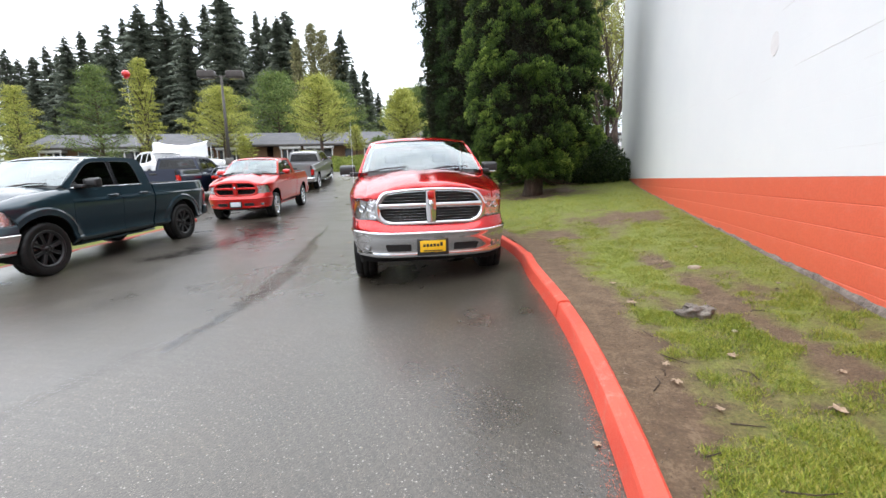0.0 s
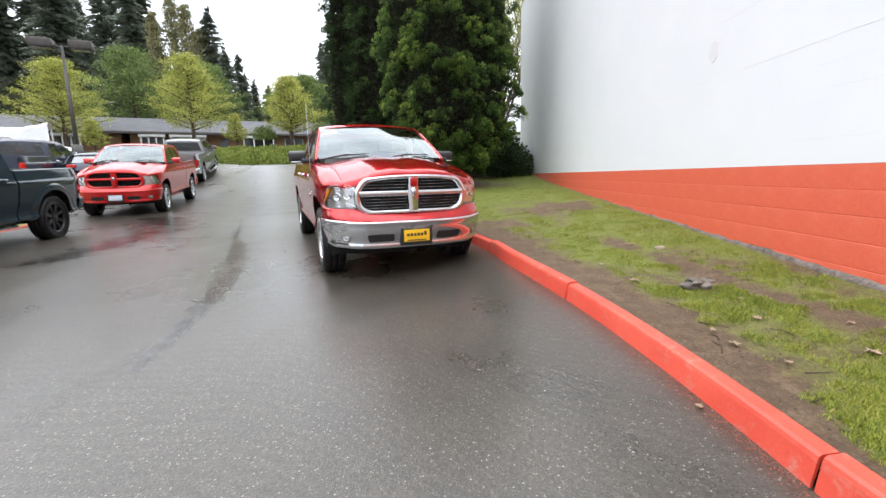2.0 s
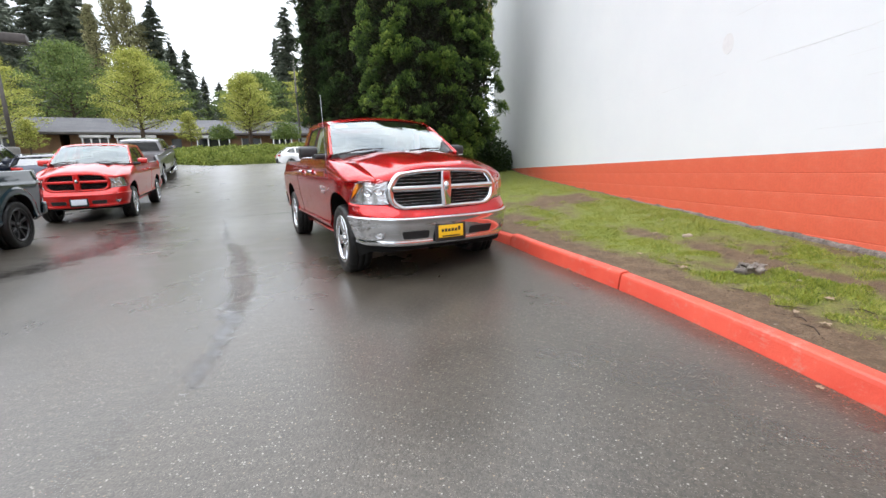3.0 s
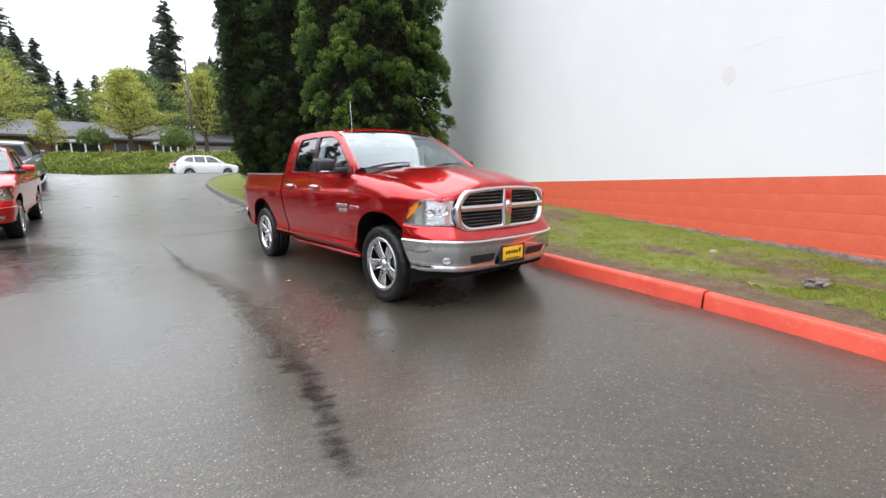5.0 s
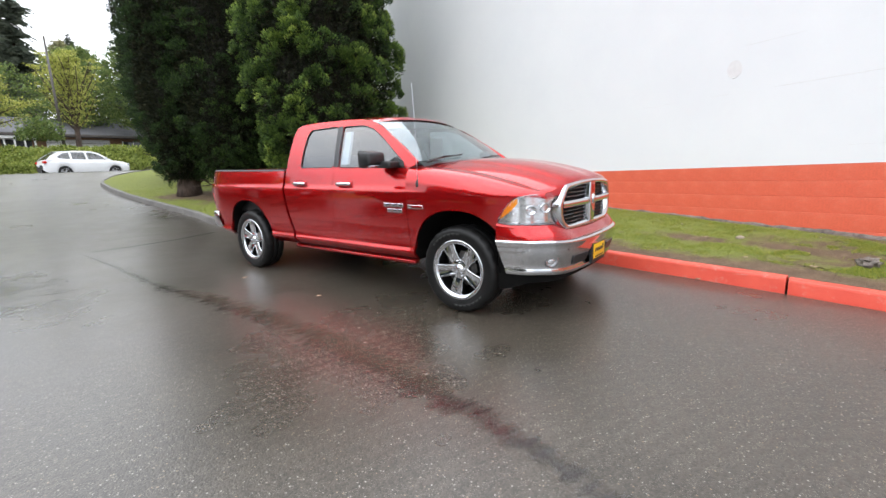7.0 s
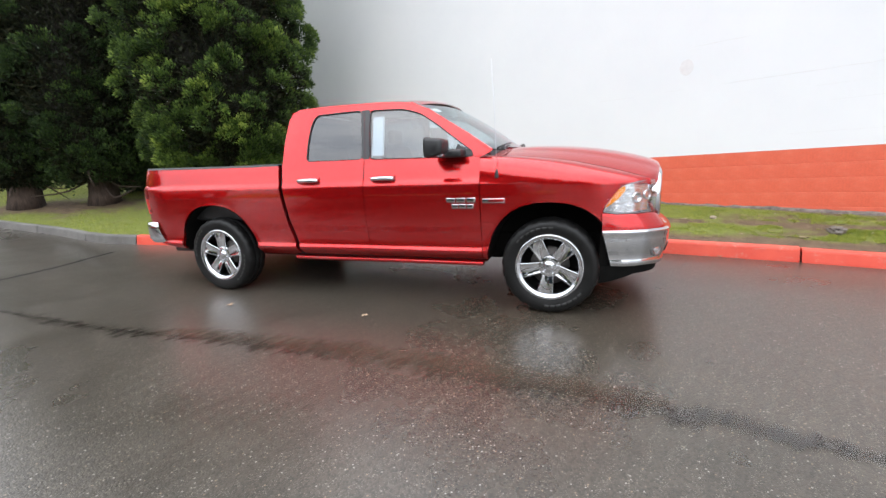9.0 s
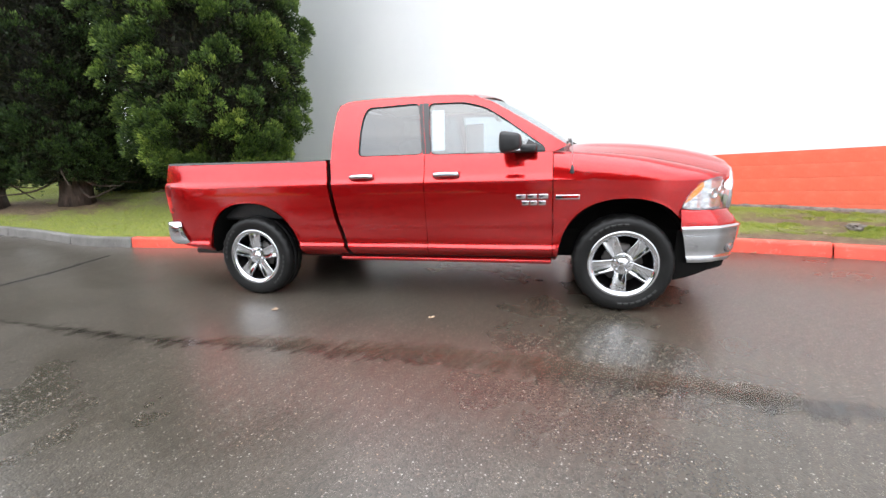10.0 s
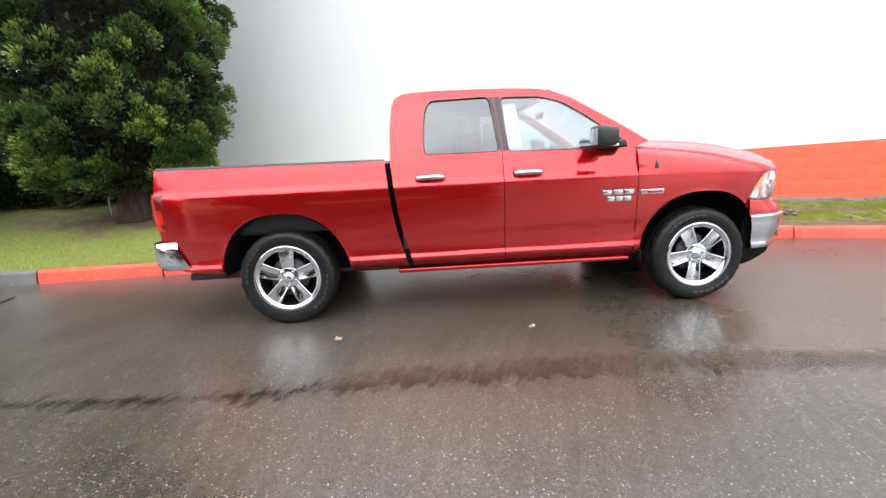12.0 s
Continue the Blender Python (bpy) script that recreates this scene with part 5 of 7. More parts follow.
        wip = part("wiper", tube_mesh([shield(s * 0.50 - 0.42, 0.0) + Vector((0.05, 0, 0.0)), p0.lerp(p1, 0.4) + off * 1.3, p0.lerp(p1, 0.55) + off], 0.009, 6), BLACK_TRIM, t)
        part("wiper_blade", tube_mesh([p0 + off * 0.5, p0.lerp(p1, 0.5) + off * 0.9, p1 + off * 0.5], 0.008, 6), BLACK_TRIM, wip)
    # roof
    rows = []
    for k in range(22):
        x = -0.80 + 1.390 * k / 21
        row = []
        for j in range(25):
            u = -1 + 2 * j / 24
            zt = ROOF_LINE(x)
            yy = upper_width(zt)
            xx = x + (0.105 * (1 - u * u) if x > 0.4 else 0.105 * (1 - u * u) * max(0, (x - 0.2) / 0.2) if x > 0.2 else -0.02 * (1 - u * u) * max(0, (-0.6 - x) / 0.2))
            row.append((xx, u * yy, zt + 0.052 * (1 - abs(u) ** 2.6)))
        rows.append(row)
    roof_o = part("roof", grid_mesh(rows), paint, t)
    part("headliner", grid_mesh([[(x, y * 0.93, z - 0.028) for x, y, z in r] for r in rows[1:-1]]), HEADLINER, roof_o, "pale grey headliner")
    # back of the cab
    def back(u, z):
        return (-0.842 + 0.055 * max(0, (z - 1.37) / 0.5) - 0.03 * (1 - u * u), u * (upper_width(z) if z > 1.38 else 0.92), z)
    wz = (1.42, 1.815)
    for nm, u0, u1, z0, z1, mt in (("cab_back", -1, 1, 0.70, wz[0], paint), ("cab_back", -1, 1, wz[1], 1.875, paint), ("cab_back", -1, -0.86, wz[0], wz[1], paint), ("cab_back", 0.86, 1, wz[0], wz[1], paint), ("back_window", -0.86, 0.86, wz[0], wz[1], DARK_PANE)):
        o = part(nm, grid_mesh([[back(u0 + (u1 - u0) * i / 10, z0 + (z1 - z0) * j / 4) for j in range(5)] for i in range(11)]), mt, t)
        if mt is DARK_PANE:
            o.visible_shadow = False
    # bed floor, front wall, tailgate
    part("bed_floor", box((-2.76, -0.80, 0.78), (-0.88, 0.80, 0.815), 0.005), BLACK_TRIM, t)
    part("bed_front", box((-0.90, -0.83, 0.70), (-0.86, 0.83, 1.345), 0.01), paint, t)
    tg = part("tailgate", grid_mesh([[(-2.85 - 0.012 * (1 - u * u) + 0.02 * abs(z - 1.0) ** 2, 0.80 * u, z) for z in np.linspace(0.80, 1.385, 12)] for u in np.linspace(-1, 1, 15)]), paint, t)
    part("tailgate_back", box((-2.82, -0.80, 0.80), (-2.76, 0.80, 1.378), 0.01), BLACK_TRIM, tg)
    part("tailgate_handle", box((-2.878, -0.12, 1.20), (-2.855, 0.12, 1.28), 0.01), BLACK_TRIM, tg)
    # rear bumper
    rp = [(-2.60, -0.955), (-2.70, -0.962), (-2.80, -0.955), (-2.868, -0.91), (-2.905, -0.75), (-2.93, 0), (-2.905, 0.75), (-2.868, 0.91), (-2.80, 0.955), (-2.70, 0.962), (-2.60, 0.955)]
    rows = []
    for p in spline([(a, b, 0) for a, b in rp], 41):
        f = smooth_step((-2.58 - p.x) / 0.12)
        tx = p.x - 0.06 * (1 - f)
        rows.append([(tx + 0.05, p.y * 0.95, 0.778), (tx, p.y, 0.770), (tx - 0.006, p.y, 0.70), (p.x, p.y, 0.585), (p.x + 0.035, p.y * 0.985, 0.535), (p.x + 0.09, p.y * 0.95, 0.53)])
    part("rear_bumper", grid_mesh(rows), CHROME if rear == "chrome" else paint, t, "chrome step bumper" if rear == "chrome" else "")
    # front valance and bumper
    nose_us = list(np.linspace(0.0, 1.0, 34))
    both = lambda zs, out: wrap(nose_us, zs, out, -1) + wrap(list(reversed(nose_us))[1:], zs, out, 1)
    vtop = lambda u: interp(u, [(0, 0.880), (0.10, 0.866), (0.52, 0.860), (0.62, 0.835), (0.72, 0.800), (1, 0.785)])
    vbulge = lambda u, z: 0.008 + (0.012 + 0.066 * smooth_step(u * 1.7)) * smooth_step((vtop(u) - z) / 0.13) ** 0.8 - (0.02 if z > vtop(u) - 0.004 else 0)
    part("front_valance", grid_mesh(both(lambda u: [0.70 + (vtop(u) - 0.70) * k / 14 for k in range(15)], vbulge)), paint, t)
    bprof = [(0.735, -0.02), (0.738, 0.025), (0.731, 0.046), (0.716, 0.051), (0.702, 0.042), (0.66, 0.040), (0.60, 0.028), (0.54, 0.010), (0.492, -0.008), (0.482, -0.006), (0.466, -0.001), (0.450, -0.003), (0.432, -0.014), (0.420, -0.04)]
    dz = lambda u: -0.018 * smooth_step((u - 0.35) / 0.4)
    bump_rows = []
    for sgn, ul in ((-1, nose_us), (1, list(reversed(nose_us))[1:])):
        for u in ul:
            row = []
            for z, o in bprof:
                p, _ = plan_point(u, o * (0.80 + 0.20 * smooth_step(u / 0.4)) + 0.07 * smooth_step(u * 1.5))
                cut = 0.28 * max(0.0, 0.72 - z) * (1 - smooth_step(u / 0.22))
                row.append((p.x + cut, sgn * (p.y - 0.3 * cut), z + dz(u)))
            bump_rows.append(row)
    fbm = CHROME if front == "chrome" else paint
    fbp = part("front_bumper", grid_mesh(bump_rows), fbm, t, "wrap-round chrome bumper" if front == "chrome" else "")

    part("bumper_backing", grid_mesh(both(lambda u: [0.42 + 0.28 * k / 4 for k in range(5)], lambda u, z: -0.035 - 0.10 * (0.70 - z))), UNDER, fbp, "dark inner face behind the bumper")
    fine_us = list(np.linspace(0.0, 1.0, 500))

    def on_bumper(y, z, o=0.0):
        """A point of the bumper's face at a width and height."""
        best = min(fine_us, key=lambda u: abs(plan_point(u, 0.04 + 0.07 * smooth_step(u * 1.5))[0].y - abs(y)))
        po = interp(z - dz(best), sorted(bprof))
        p, nrm = plan_point(best, po * (0.80 + 0.20 * smooth_step(best / 0.4)) + 0.07 * smooth_step(best * 1.5) + o)
        return Vector((p.x, math.copysign(p.y, y) if y else 0.0, z))
    for s in (-1, 1):
        loop = rounded([(0.250, 0.488), (0.535, 0.488), (0.555, 0.578), (0.250, 0.578)], 0.025)
        cen = on_bumper(s * 0.40, 0.535, -0.05)
        lp = dense(loop, 0.03)
        vs = [on_bumper(s * y, z, 0.0) for y, z in lp]
        vo = [on_bumper(s * (0.40 + (y - 0.40) * 0.97), 0.535 + (z - 0.535) * 0.94, 0.010) for y, z in lp]
        n = len(vs)
        part("bumper_vent", pydata(vs + vo + [on_bumper(s * 0.40, 0.535, 0.006)], [(k, (k + 1) % n, n + (k + 1) % n, n + k) for k in range(n)] + [(n + k, n + (k + 1) % n, 2 * n) for k in range(n)]), BLACK_TRIM, fbp, "black air opening in the bumper", smooth=False)
        p = on_bumper(s * 0.775, 0.560, 0.0)
        nrm = Vector((0.74, s * 0.67, 0))
        tgv = Vector((-nrm.y, nrm.x, 0))
        rows = []
        for q in range(28):
            a = 2 * math.pi * q / 28
            rows.append([p + nrm * o + tgv * (r * math.cos(a)) + Vector((0, 0, r * math.sin(a))) for r, o in ((0.0, -0.006), (0.034, -0.004), (0.040, -0.002), (0.052, 0.004), (0.060, 0.003), (0.066, -0.012))])
        fg = part("fog_lamp", grid_mesh(rows, close_u=True), LAMP_DARK, fbp, "round fog lamp in a dark ring")
        part("fog_lens", grid_mesh([[p + nrm * o + tgv * (rr * math.cos(6.283 * q / 20)) + Vector((0, 0, rr * math.sin(6.283 * q / 20))) for rr, o in ((0.0, 0.004), (0.02, 0.003), (0.033, -0.001))] for q in range(20)], close_u=True), REFLECTOR, fg, "clear fog lamp lens")
    zlow = lambda u: interp(u, [(0, 0.27), (0.08, 0.285), (0.30, 0.355), (1, 0.37)])
    part("air_dam", grid_mesh(both(lambda u: [zlow(u) + (0.43 - zlow(u)) * k / 4 for k in range(5)], lambda u, z: -0.030 + 0.06 * smooth_step(u * 1.5) - 0.25 * (0.43 - z))), UNDER, t, "black plastic air dam")
    if plate is not None:
        pz = 0.545
        px = on_bumper(0.0, pz, 0.0).x
        holder = part("plate_holder", box((px - 0.01, -0.185, pz - 0.108), (px + 0.018, 0.185, pz + 0.098), 0.008), BLACK_TRIM, t)
        part("number_plate", box((px + 0.016, -0.150, pz - 0.066), (px + 0.022, 0.150, pz + 0.068), 0.002), plate, holder, "yellow dealer plate with black bars" if plate is YELLOW else "pale number plate")
        if plate is YELLOW:
            for k, (y0, y1, z0, z1) in enumerate(((0.085, 0.115, 0.0, 0.045), (0.045, 0.075, -0.005, 0.028), (0.005, 0.035, -0.005, 0.03), (-0.035, -0.005, -0.005, 0.026), (-0.075, -0.045, -0.005, 0.03), (-0.115, -0.085, -0.005, 0.026))):
                part("plate_bar", box((px + 0.0215, y0, pz + z0), (px + 0.0235, y1, pz + z1), 0.0005), BLACK_TRIM, holder)
            part("plate_bar", box((px + 0.0215, -0.11, pz - 0.058), (px + 0.0235, 0.11, pz - 0.045), 0.0005), BLACK_TRIM, holder)
    # grille
    gx = lambda y: 2.672 - 0.085 * y * y
    outer = rounded(dense([(-0.570, 1.186), (-0.30, 1.214), (0.0, 1.222), (0.30, 1.214), (0.570, 1.186), (0.668, 1.03), (0.645, 0.865), (0.545, 0.790), (-0.545, 0.790), (-0.645, 0.865), (-0.668, 1.03)], 0.3), 0.07, 5)
    n = len(outer)
    cz = 1.005

    def ring(k, o):
        return [(gx(y * k) + o, y * k, cz + (z - cz) * (1 - (1 - k) * 2.0)) for y, z in outer]
    trim = CHROME if front == "chrome" else paint
    loops = [ring(1.0, -0.05), ring(1.0, -0.002), ring(0.988, 0.014), ring(0.955, 0.022), ring(0.905, 0.014), ring(0.888, -0.045)]
    gs = part("grille_surround", grid_mesh(loops, close_v=True), trim, t, "chrome grille surround" if front == "chrome" else "")
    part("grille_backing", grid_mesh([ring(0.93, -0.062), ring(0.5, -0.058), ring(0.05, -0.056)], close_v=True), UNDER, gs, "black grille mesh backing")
    part("grille_cross_bar", grid_mesh([[(gx(y) + o, y, z) for z, o in ((0.985, -0.05), (0.985, 0.010), (0.995, 0.022), (1.038, 0.022), (1.048, 0.010), (1.048, -0.05))] for y in np.linspace(-0.605, 0.605, 25)]), trim, gs)
    part("grille_centre_bar", grid_mesh([[(gx(0) + o, y * interp(z, [(0.82, 0.78), (1.0, 1.0), (1.19, 0.85)]), z) for y, o in ((-0.068, -0.05), (-0.068, 0.012), (-0.055, 0.030), (0.055, 0.030), (0.068, 0.012), (0.068, -0.05))] for z in np.linspace(0.825, 1.192, 13)]), trim, gs)
    for z in (1.078, 1.112, 1.146, 0.955, 0.922, 0.889, 0.857):
        hw = interp(z, [(0.83, 0.52), (0.90, 0.575), (1.0, 0.595), (1.17, 0.535)])
        for s in (-1, 1):
            part("grille_slat", grid_mesh([[(gx(y) + o, s * y, z + dzz) for dzz, o in ((-0.0015, -0.024), (-0.003, -0.014), (-0.001, -0.011), (0.0014, -0.013), (0.0008, -0.018))] for y in np.linspace(0.06, hw, 10)]), CHROME_DULL if front == "chrome" else BLACK_TRIM, gs)
    if hero:
        # body-red block painted in as the hood's reflection in the chrome bar
        part("grille_red_reflection", box((gx(0) + 0.020, -0.040, 1.088), (gx(0) + 0.034, 0.040, 1.178), 0.008), paint, gs, "red block for the hood's reflection at the head of the centre bar")
    part("grille_emblem", lathe([(0.0, 0.052), (0.030, 0.048), (0.042, 0.036), (0.045, 0.02)], 8, "z"), CHROME if front == "chrome" else CHROME_DULL, gs).matrix_local = pose(gx(0), 0, 1.03, 0, 90, 0) @ Matrix.Diagonal((1.2, 0.8, 1, 1))
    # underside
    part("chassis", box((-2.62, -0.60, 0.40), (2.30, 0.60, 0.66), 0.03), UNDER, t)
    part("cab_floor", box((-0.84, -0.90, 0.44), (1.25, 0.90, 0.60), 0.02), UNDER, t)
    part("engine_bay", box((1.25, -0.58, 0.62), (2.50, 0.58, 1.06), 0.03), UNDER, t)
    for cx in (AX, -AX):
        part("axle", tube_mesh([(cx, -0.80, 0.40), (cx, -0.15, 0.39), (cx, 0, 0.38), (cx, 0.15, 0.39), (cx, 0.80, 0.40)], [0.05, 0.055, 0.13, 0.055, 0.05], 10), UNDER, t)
    part("exhaust_pipe", tube_mesh([(0.6, -0.45, 0.36), (-1.1, -0.45, 0.36), (-2.3, -0.62, 0.40), (-2.72, -0.70, 0.42)], 0.035, 8), DARK_METAL, t)
    # inside
    for s in (-1, 1):
        seat = part("front_seat", box((-0.10, s * 0.42 - 0.27, 0.78), (0.48, s * 0.42 + 0.27, 0.96), 0.06), CLOTH, t)
        part("seat_back", box((-0.09, s * 0.42 - 0.26, 0), (0.06, s * 0.42 + 0.26, 0.62), 0.05, pose(-0.05, 0, 0.92, 0, -12, 0)), CLOTH, seat)
        part("head_rest", box((-0.25, s * 0.42 - 0.13, 1.56), (-0.15, s * 0.42 + 0.13, 1.72), 0.04), CLOTH, seat)
    part("rear_bench", box((-0.74, -0.75, 0.80), (-0.30, 0.75, 0.98), 0.05), CLOTH, t)
    part("rear_bench_back", box((-0.80, -0.75, 0.95), (-0.68, 0.75, 1.52), 0.05), CLOTH, t)
    part("dashboard", box((0.88, -0.83, 0.95), (1.30, 0.83, 1.36), 0.07), DASH, t)
    part("door_inner", box((-0.78, -0.895, 0.60), (1.18, -0.875, 1.34), 0.01), DASH, t)
    part("door_inner", box((-0.78, 0.875, 0.60), (1.18, 0.895, 1.34), 0.01), DASH, t)
    sw = part("steering_wheel", tube_mesh([(0.19 * 0, 0.19 * math.cos(a), 0.19 * math.sin(a)) for a in np.linspace(0, 2 * np.pi, 25)], 0.016, 8, False), DASH, t)
    sw.matrix_local = pose(0.80, 0.42, 1.22, 0, -22, 0)
    part("steering_boss", box((-0.02, -0.17, -0.05), (0.02, 0.17, 0.04), 0.02), DASH, sw)
    part("inner_mirror", box((0.62, -0.12, 1.70), (0.65, 0.12, 1.76), 0.012), BLACK_TRIM, t)
    if hero:
        # badges as plain bars on the right and left doors
        for s in (-1, 1):
            for k in range(3):
                for r in range(2):
                    x0 = 1.185 - 0.093 * (k + 1) + 0.0
                    if r:
                        x0 = 1.185 - 0.070 * (k + 1.33)
                    w = 0.080 if r == 0 else 0.060
                    z0 = 0.975 - 0.055 * r
                    y = half_width(x0, z0)
                    part("badge_bar", box((x0, min(s * (y - 0.002), s * (y + 0.010)), z0), (x0 + w, max(s * (y - 0.002), s * (y + 0.010)), z0 + 0.042), 0.006), CHROME, t, "chrome badge block")
            y = half_width(1.33, 0.99)
            bd = part("badge_plate", box((1.232, min(s * (y - 0.002), s * (y + 0.008)), 0.968), (1.425, max(s * (y - 0.002), s * (y + 0.008)), 1.008), 0.005), CHROME, t, "chrome fender badge with a red bar")
            part("badge_inlay", box((1.285, min(s * (y + 0.004), s * (y + 0.0095)), 0.977), (1.415, max(s * (y + 0.004), s * (y + 0.0095)), 0.999), 0.002), RED, bd)
        ant = part("antenna_base", lathe([(0.0, 0.05), (0.008, 0.05), (0.014, 0.03), (0.022, 0.0), (0.022, -0.02)], 12, "z"), BLACK_TRIM, t)
        ant.matrix_local = pose(1.360, -0.982, 1.20)
        part("antenna_mast", tube_mesh([(0, 0, 0.03), (-0.01, 0, 0.5), (-0.03, 0, 0.92)], [0.0026, 0.0022, 0.0016], 6), PLATE_WHITE, ant, "thin whip mast")
        # price sheet in the far window, sticker on the windscreen
        part("window_sheet", box((0.14, 0.735, 1.40), (0.36, 0.738, 1.74), 0.0005, None), PAPER, t, "white price sheet on the window")
        part("window_sheet", flat_panel([(0.15, 1.41), (0.13, 1.77), (0.235, 1.77), (0.26, 1.41)], [], upper_width, -1, -0.030), PAPER, t, "white price sheet on the window", smooth=False)
        p = [shield(u, v) - Vector((0.02, 0, 0.012)) for u, v in ((-0.86, 0.86), (-0.66, 0.86), (-0.66, 0.78), (-0.86, 0.78))]
        part("windscreen_sticker", pydata(p, [(0, 1, 2, 3)]), PAPER, t, "small white sticker inside the windscreen", smooth=False)
    return t


truck = pickup("pickup_truck", (-2.727, 7.4265, 0.213), -67.14, 1.6, 0.0, RED, "shiny cherry red quad-cab pickup parked at the kerb", hero=True, plate=YELLOW)

# ---- the other vehicles ----
pickup("pickup_truck", (-9.49, 6.43, 0.205), -75.6, 2.2, 0.0, STEEL_BLUE, "dark steel blue extended-cab pickup with black wheels", wheels="black", wheel_scale=1.06, black_rail=False, chrome_belt=True, blister=0.025, rear="body")
pickup("pickup_truck", (-10.95, 13.86, 0.60), -69.9, 3.6, 0.0, FLAME, "bright red sport pickup with hood scoops and chrome wheels", front="body", wheels="chrome", scoops=True, plate=PLATE_WHITE, rear="body")
pickup("pickup_truck", (-14.85, 22.9, 1.60), 108.9, -8.5, 0.0, SILVER, "grey silver pickup with running boards facing the street", wheels="alloy", running_board=True, black_rail=False)
pickup("pickup_truck", (-16.8, 16.2, ground_z(-16.8, 16.2)), 112.0, -3.0, 0.0, NAVY, "dark navy pickup seen from behind", wheels="alloy", black_rail=True)


def suv(loc, yaw, pitch, paint, label, name="suv", h=1.62):
    """A rounded five-door car: hull and glasshouse lofted along its length."""
    t = thing(name, loc, (0, pitch, yaw), label, "car")
    xs = np.linspace(-2.35, 2.35, 48)
    top = [(-2.35, 0.78), (-2.30, 1.02), (-2.2, 1.08), (1.0, 1.05), (1.3, 1.02), (2.0, 0.93), (2.25, 0.80), (2.35, 0.62)]
    bot = [(-2.35, 0.52), (-2.2, 0.36), (-1.9, 0.30), (1.9, 0.28), (2.2, 0.34), (2.35, 0.48)]
    rows = []
    for x in xs:
        zt, zb = interp(x, top), interp(x, bot)
        w = interp(abs(x), [(0, 0.94), (1.8, 0.92), (2.1, 0.84), (2.28, 0.70), (2.35, 0.58)])
        for cx in (1.36, -1.36):
            if abs(x - cx) < 0.38:
                zb = max(zb, 0.34 + math.sqrt(max(0, 0.38 ** 2 - (x - cx) ** 2)) * 0.98)
        half = [(w * 0.93, zb), (w * 0.985, zb + (zt - zb) * 0.2), (w, zb + (zt - zb) * 0.5), (w * 0.99, zb + (zt - zb) * 0.75), (w * 0.95, zt - 0.02), (w * 0.80, zt + 0.012), (w * 0.4, zt + 0.03), (0, zt + 0.035)]
        rows.append([(x, -a, b) for a, b in half] + [(x, a, b) for a, b in reversed(half[:-1])])
    part("body", grid_mesh(rows), paint, t)
    cab = [(-2.22, 1.06), (-1.98, 1.30), (-1.55, h - 0.07), (-0.6, h), (0.15, h - 0.03), (0.55, h - 0.14), (1.20, 1.05)]

    def cab_pt(x, z, out=0.0):
        return 0.875 - 0.30 * (z - 1.05) + out
    for s in (-1, 1):
        wins = [[(-1.55, 1.16), (-1.66, 1.24), (-1.36, h - 0.17), (-1.02, h - 0.12), (-1.0, 1.11)], [(-0.90, 1.10), (-0.92, h - 0.11), (-0.22, h - 0.11), (-0.18, 1.09)], [(-0.08, 1.09), (-0.10, h - 0.11), (0.22, h - 0.13), (0.52, h - 0.24), (0.98, 1.10)]]
        part("cab_side", flat_panel(dense(cab), [dense(w) for w in wins], lambda z: cab_pt(0, z), s), paint, t, smooth=False)
        for w in wins:
            g = part("side_window", flat_panel(dense(w), [], lambda z: cab_pt(0, z), s, -0.012), TINTED, t, smooth=False)
            g.visible_shadow = False
        part("door_handle", box((-0.75, min(s * 0.93, s * 0.965), 0.93), (-0.55, max(s * 0.93, s * 0.965), 0.96), 0.01), paint, t)
        part("door_handle", box((0.15, min(s * 0.93, s * 0.965), 0.92), (0.35, max(s * 0.93, s * 0.965), 0.95), 0.01), paint, t)
        part("door_mirror", box((0.72, min(s * 0.90, s * 1.10), 1.08), (0.88, max(s * 0.90, s * 1.10), 1.22), 0.04), paint, t)
        part("sill_trim", box((-0.95, min(s * 0.86, s * 0.93), 0.25), (0.95, max(s * 0.86, s * 0.93), 0.32), 0.02), BLACK_TRIM, t)
        part("tail_lamp", box((-2.33, min(s * 0.50, s * 0.80), 0.88), (-2.18, max(s * 0.50, s * 0.80), 1.02), 0.03), RED_LENS, t)
        part("headlamp", box((2.08, min(s * 0.50, s * 0.80), 0.72), (2.26, max(s * 0.50, s * 0.80), 0.84), 0.03), REFLECTOR, t)
        for cx in (1.36, -1.36):
            part("arch_liner", grid_mesh([[(cx + 0.38 * math.cos(a), s * yy, 0.34 + 0.38 * math.sin(a)) for yy in (0.90, 0.62)] for a in np.linspace(0, math.pi, 13)]), UNDER, t)
            add_wheel(t, cx, s * 0.80, 0.345, s, "alloy", 0.84, 0, 20)
    part("roof", grid_mesh([[(x, u * cab_pt(x, z), z + 0.04 * (1 - u * u)) for u in np.linspace(-1, 1, 13)] for x, z in [(-1.66, h - 0.13)] + cab[2:6]]), paint, t)
    for nm, a, b in (("windscreen", (0.57, h - 0.16), (1.20, 1.06)), ("back_window", (-1.66, h - 0.15), (-2.19, 1.08))):
        g = part(nm, grid_mesh([[(a[0] + (b[0] - a[0]) * v + 0.05 * (1 - u * u) * (1 if a[0] > 0 else -1), u * cab_pt(0, a[1] + (b[1] - a[1]) * v) * 0.99, a[1] + (b[1] - a[1]) * v) for v in np.linspace(0, 1, 6)] for u in np.linspace(-1, 1, 11)]), TINTED, t)
        g.visible_shadow = False
    part("underbody", box((-2.1, -0.7, 0.26), (2.1, 0.7, 0.6), 0.05), UNDER, t)
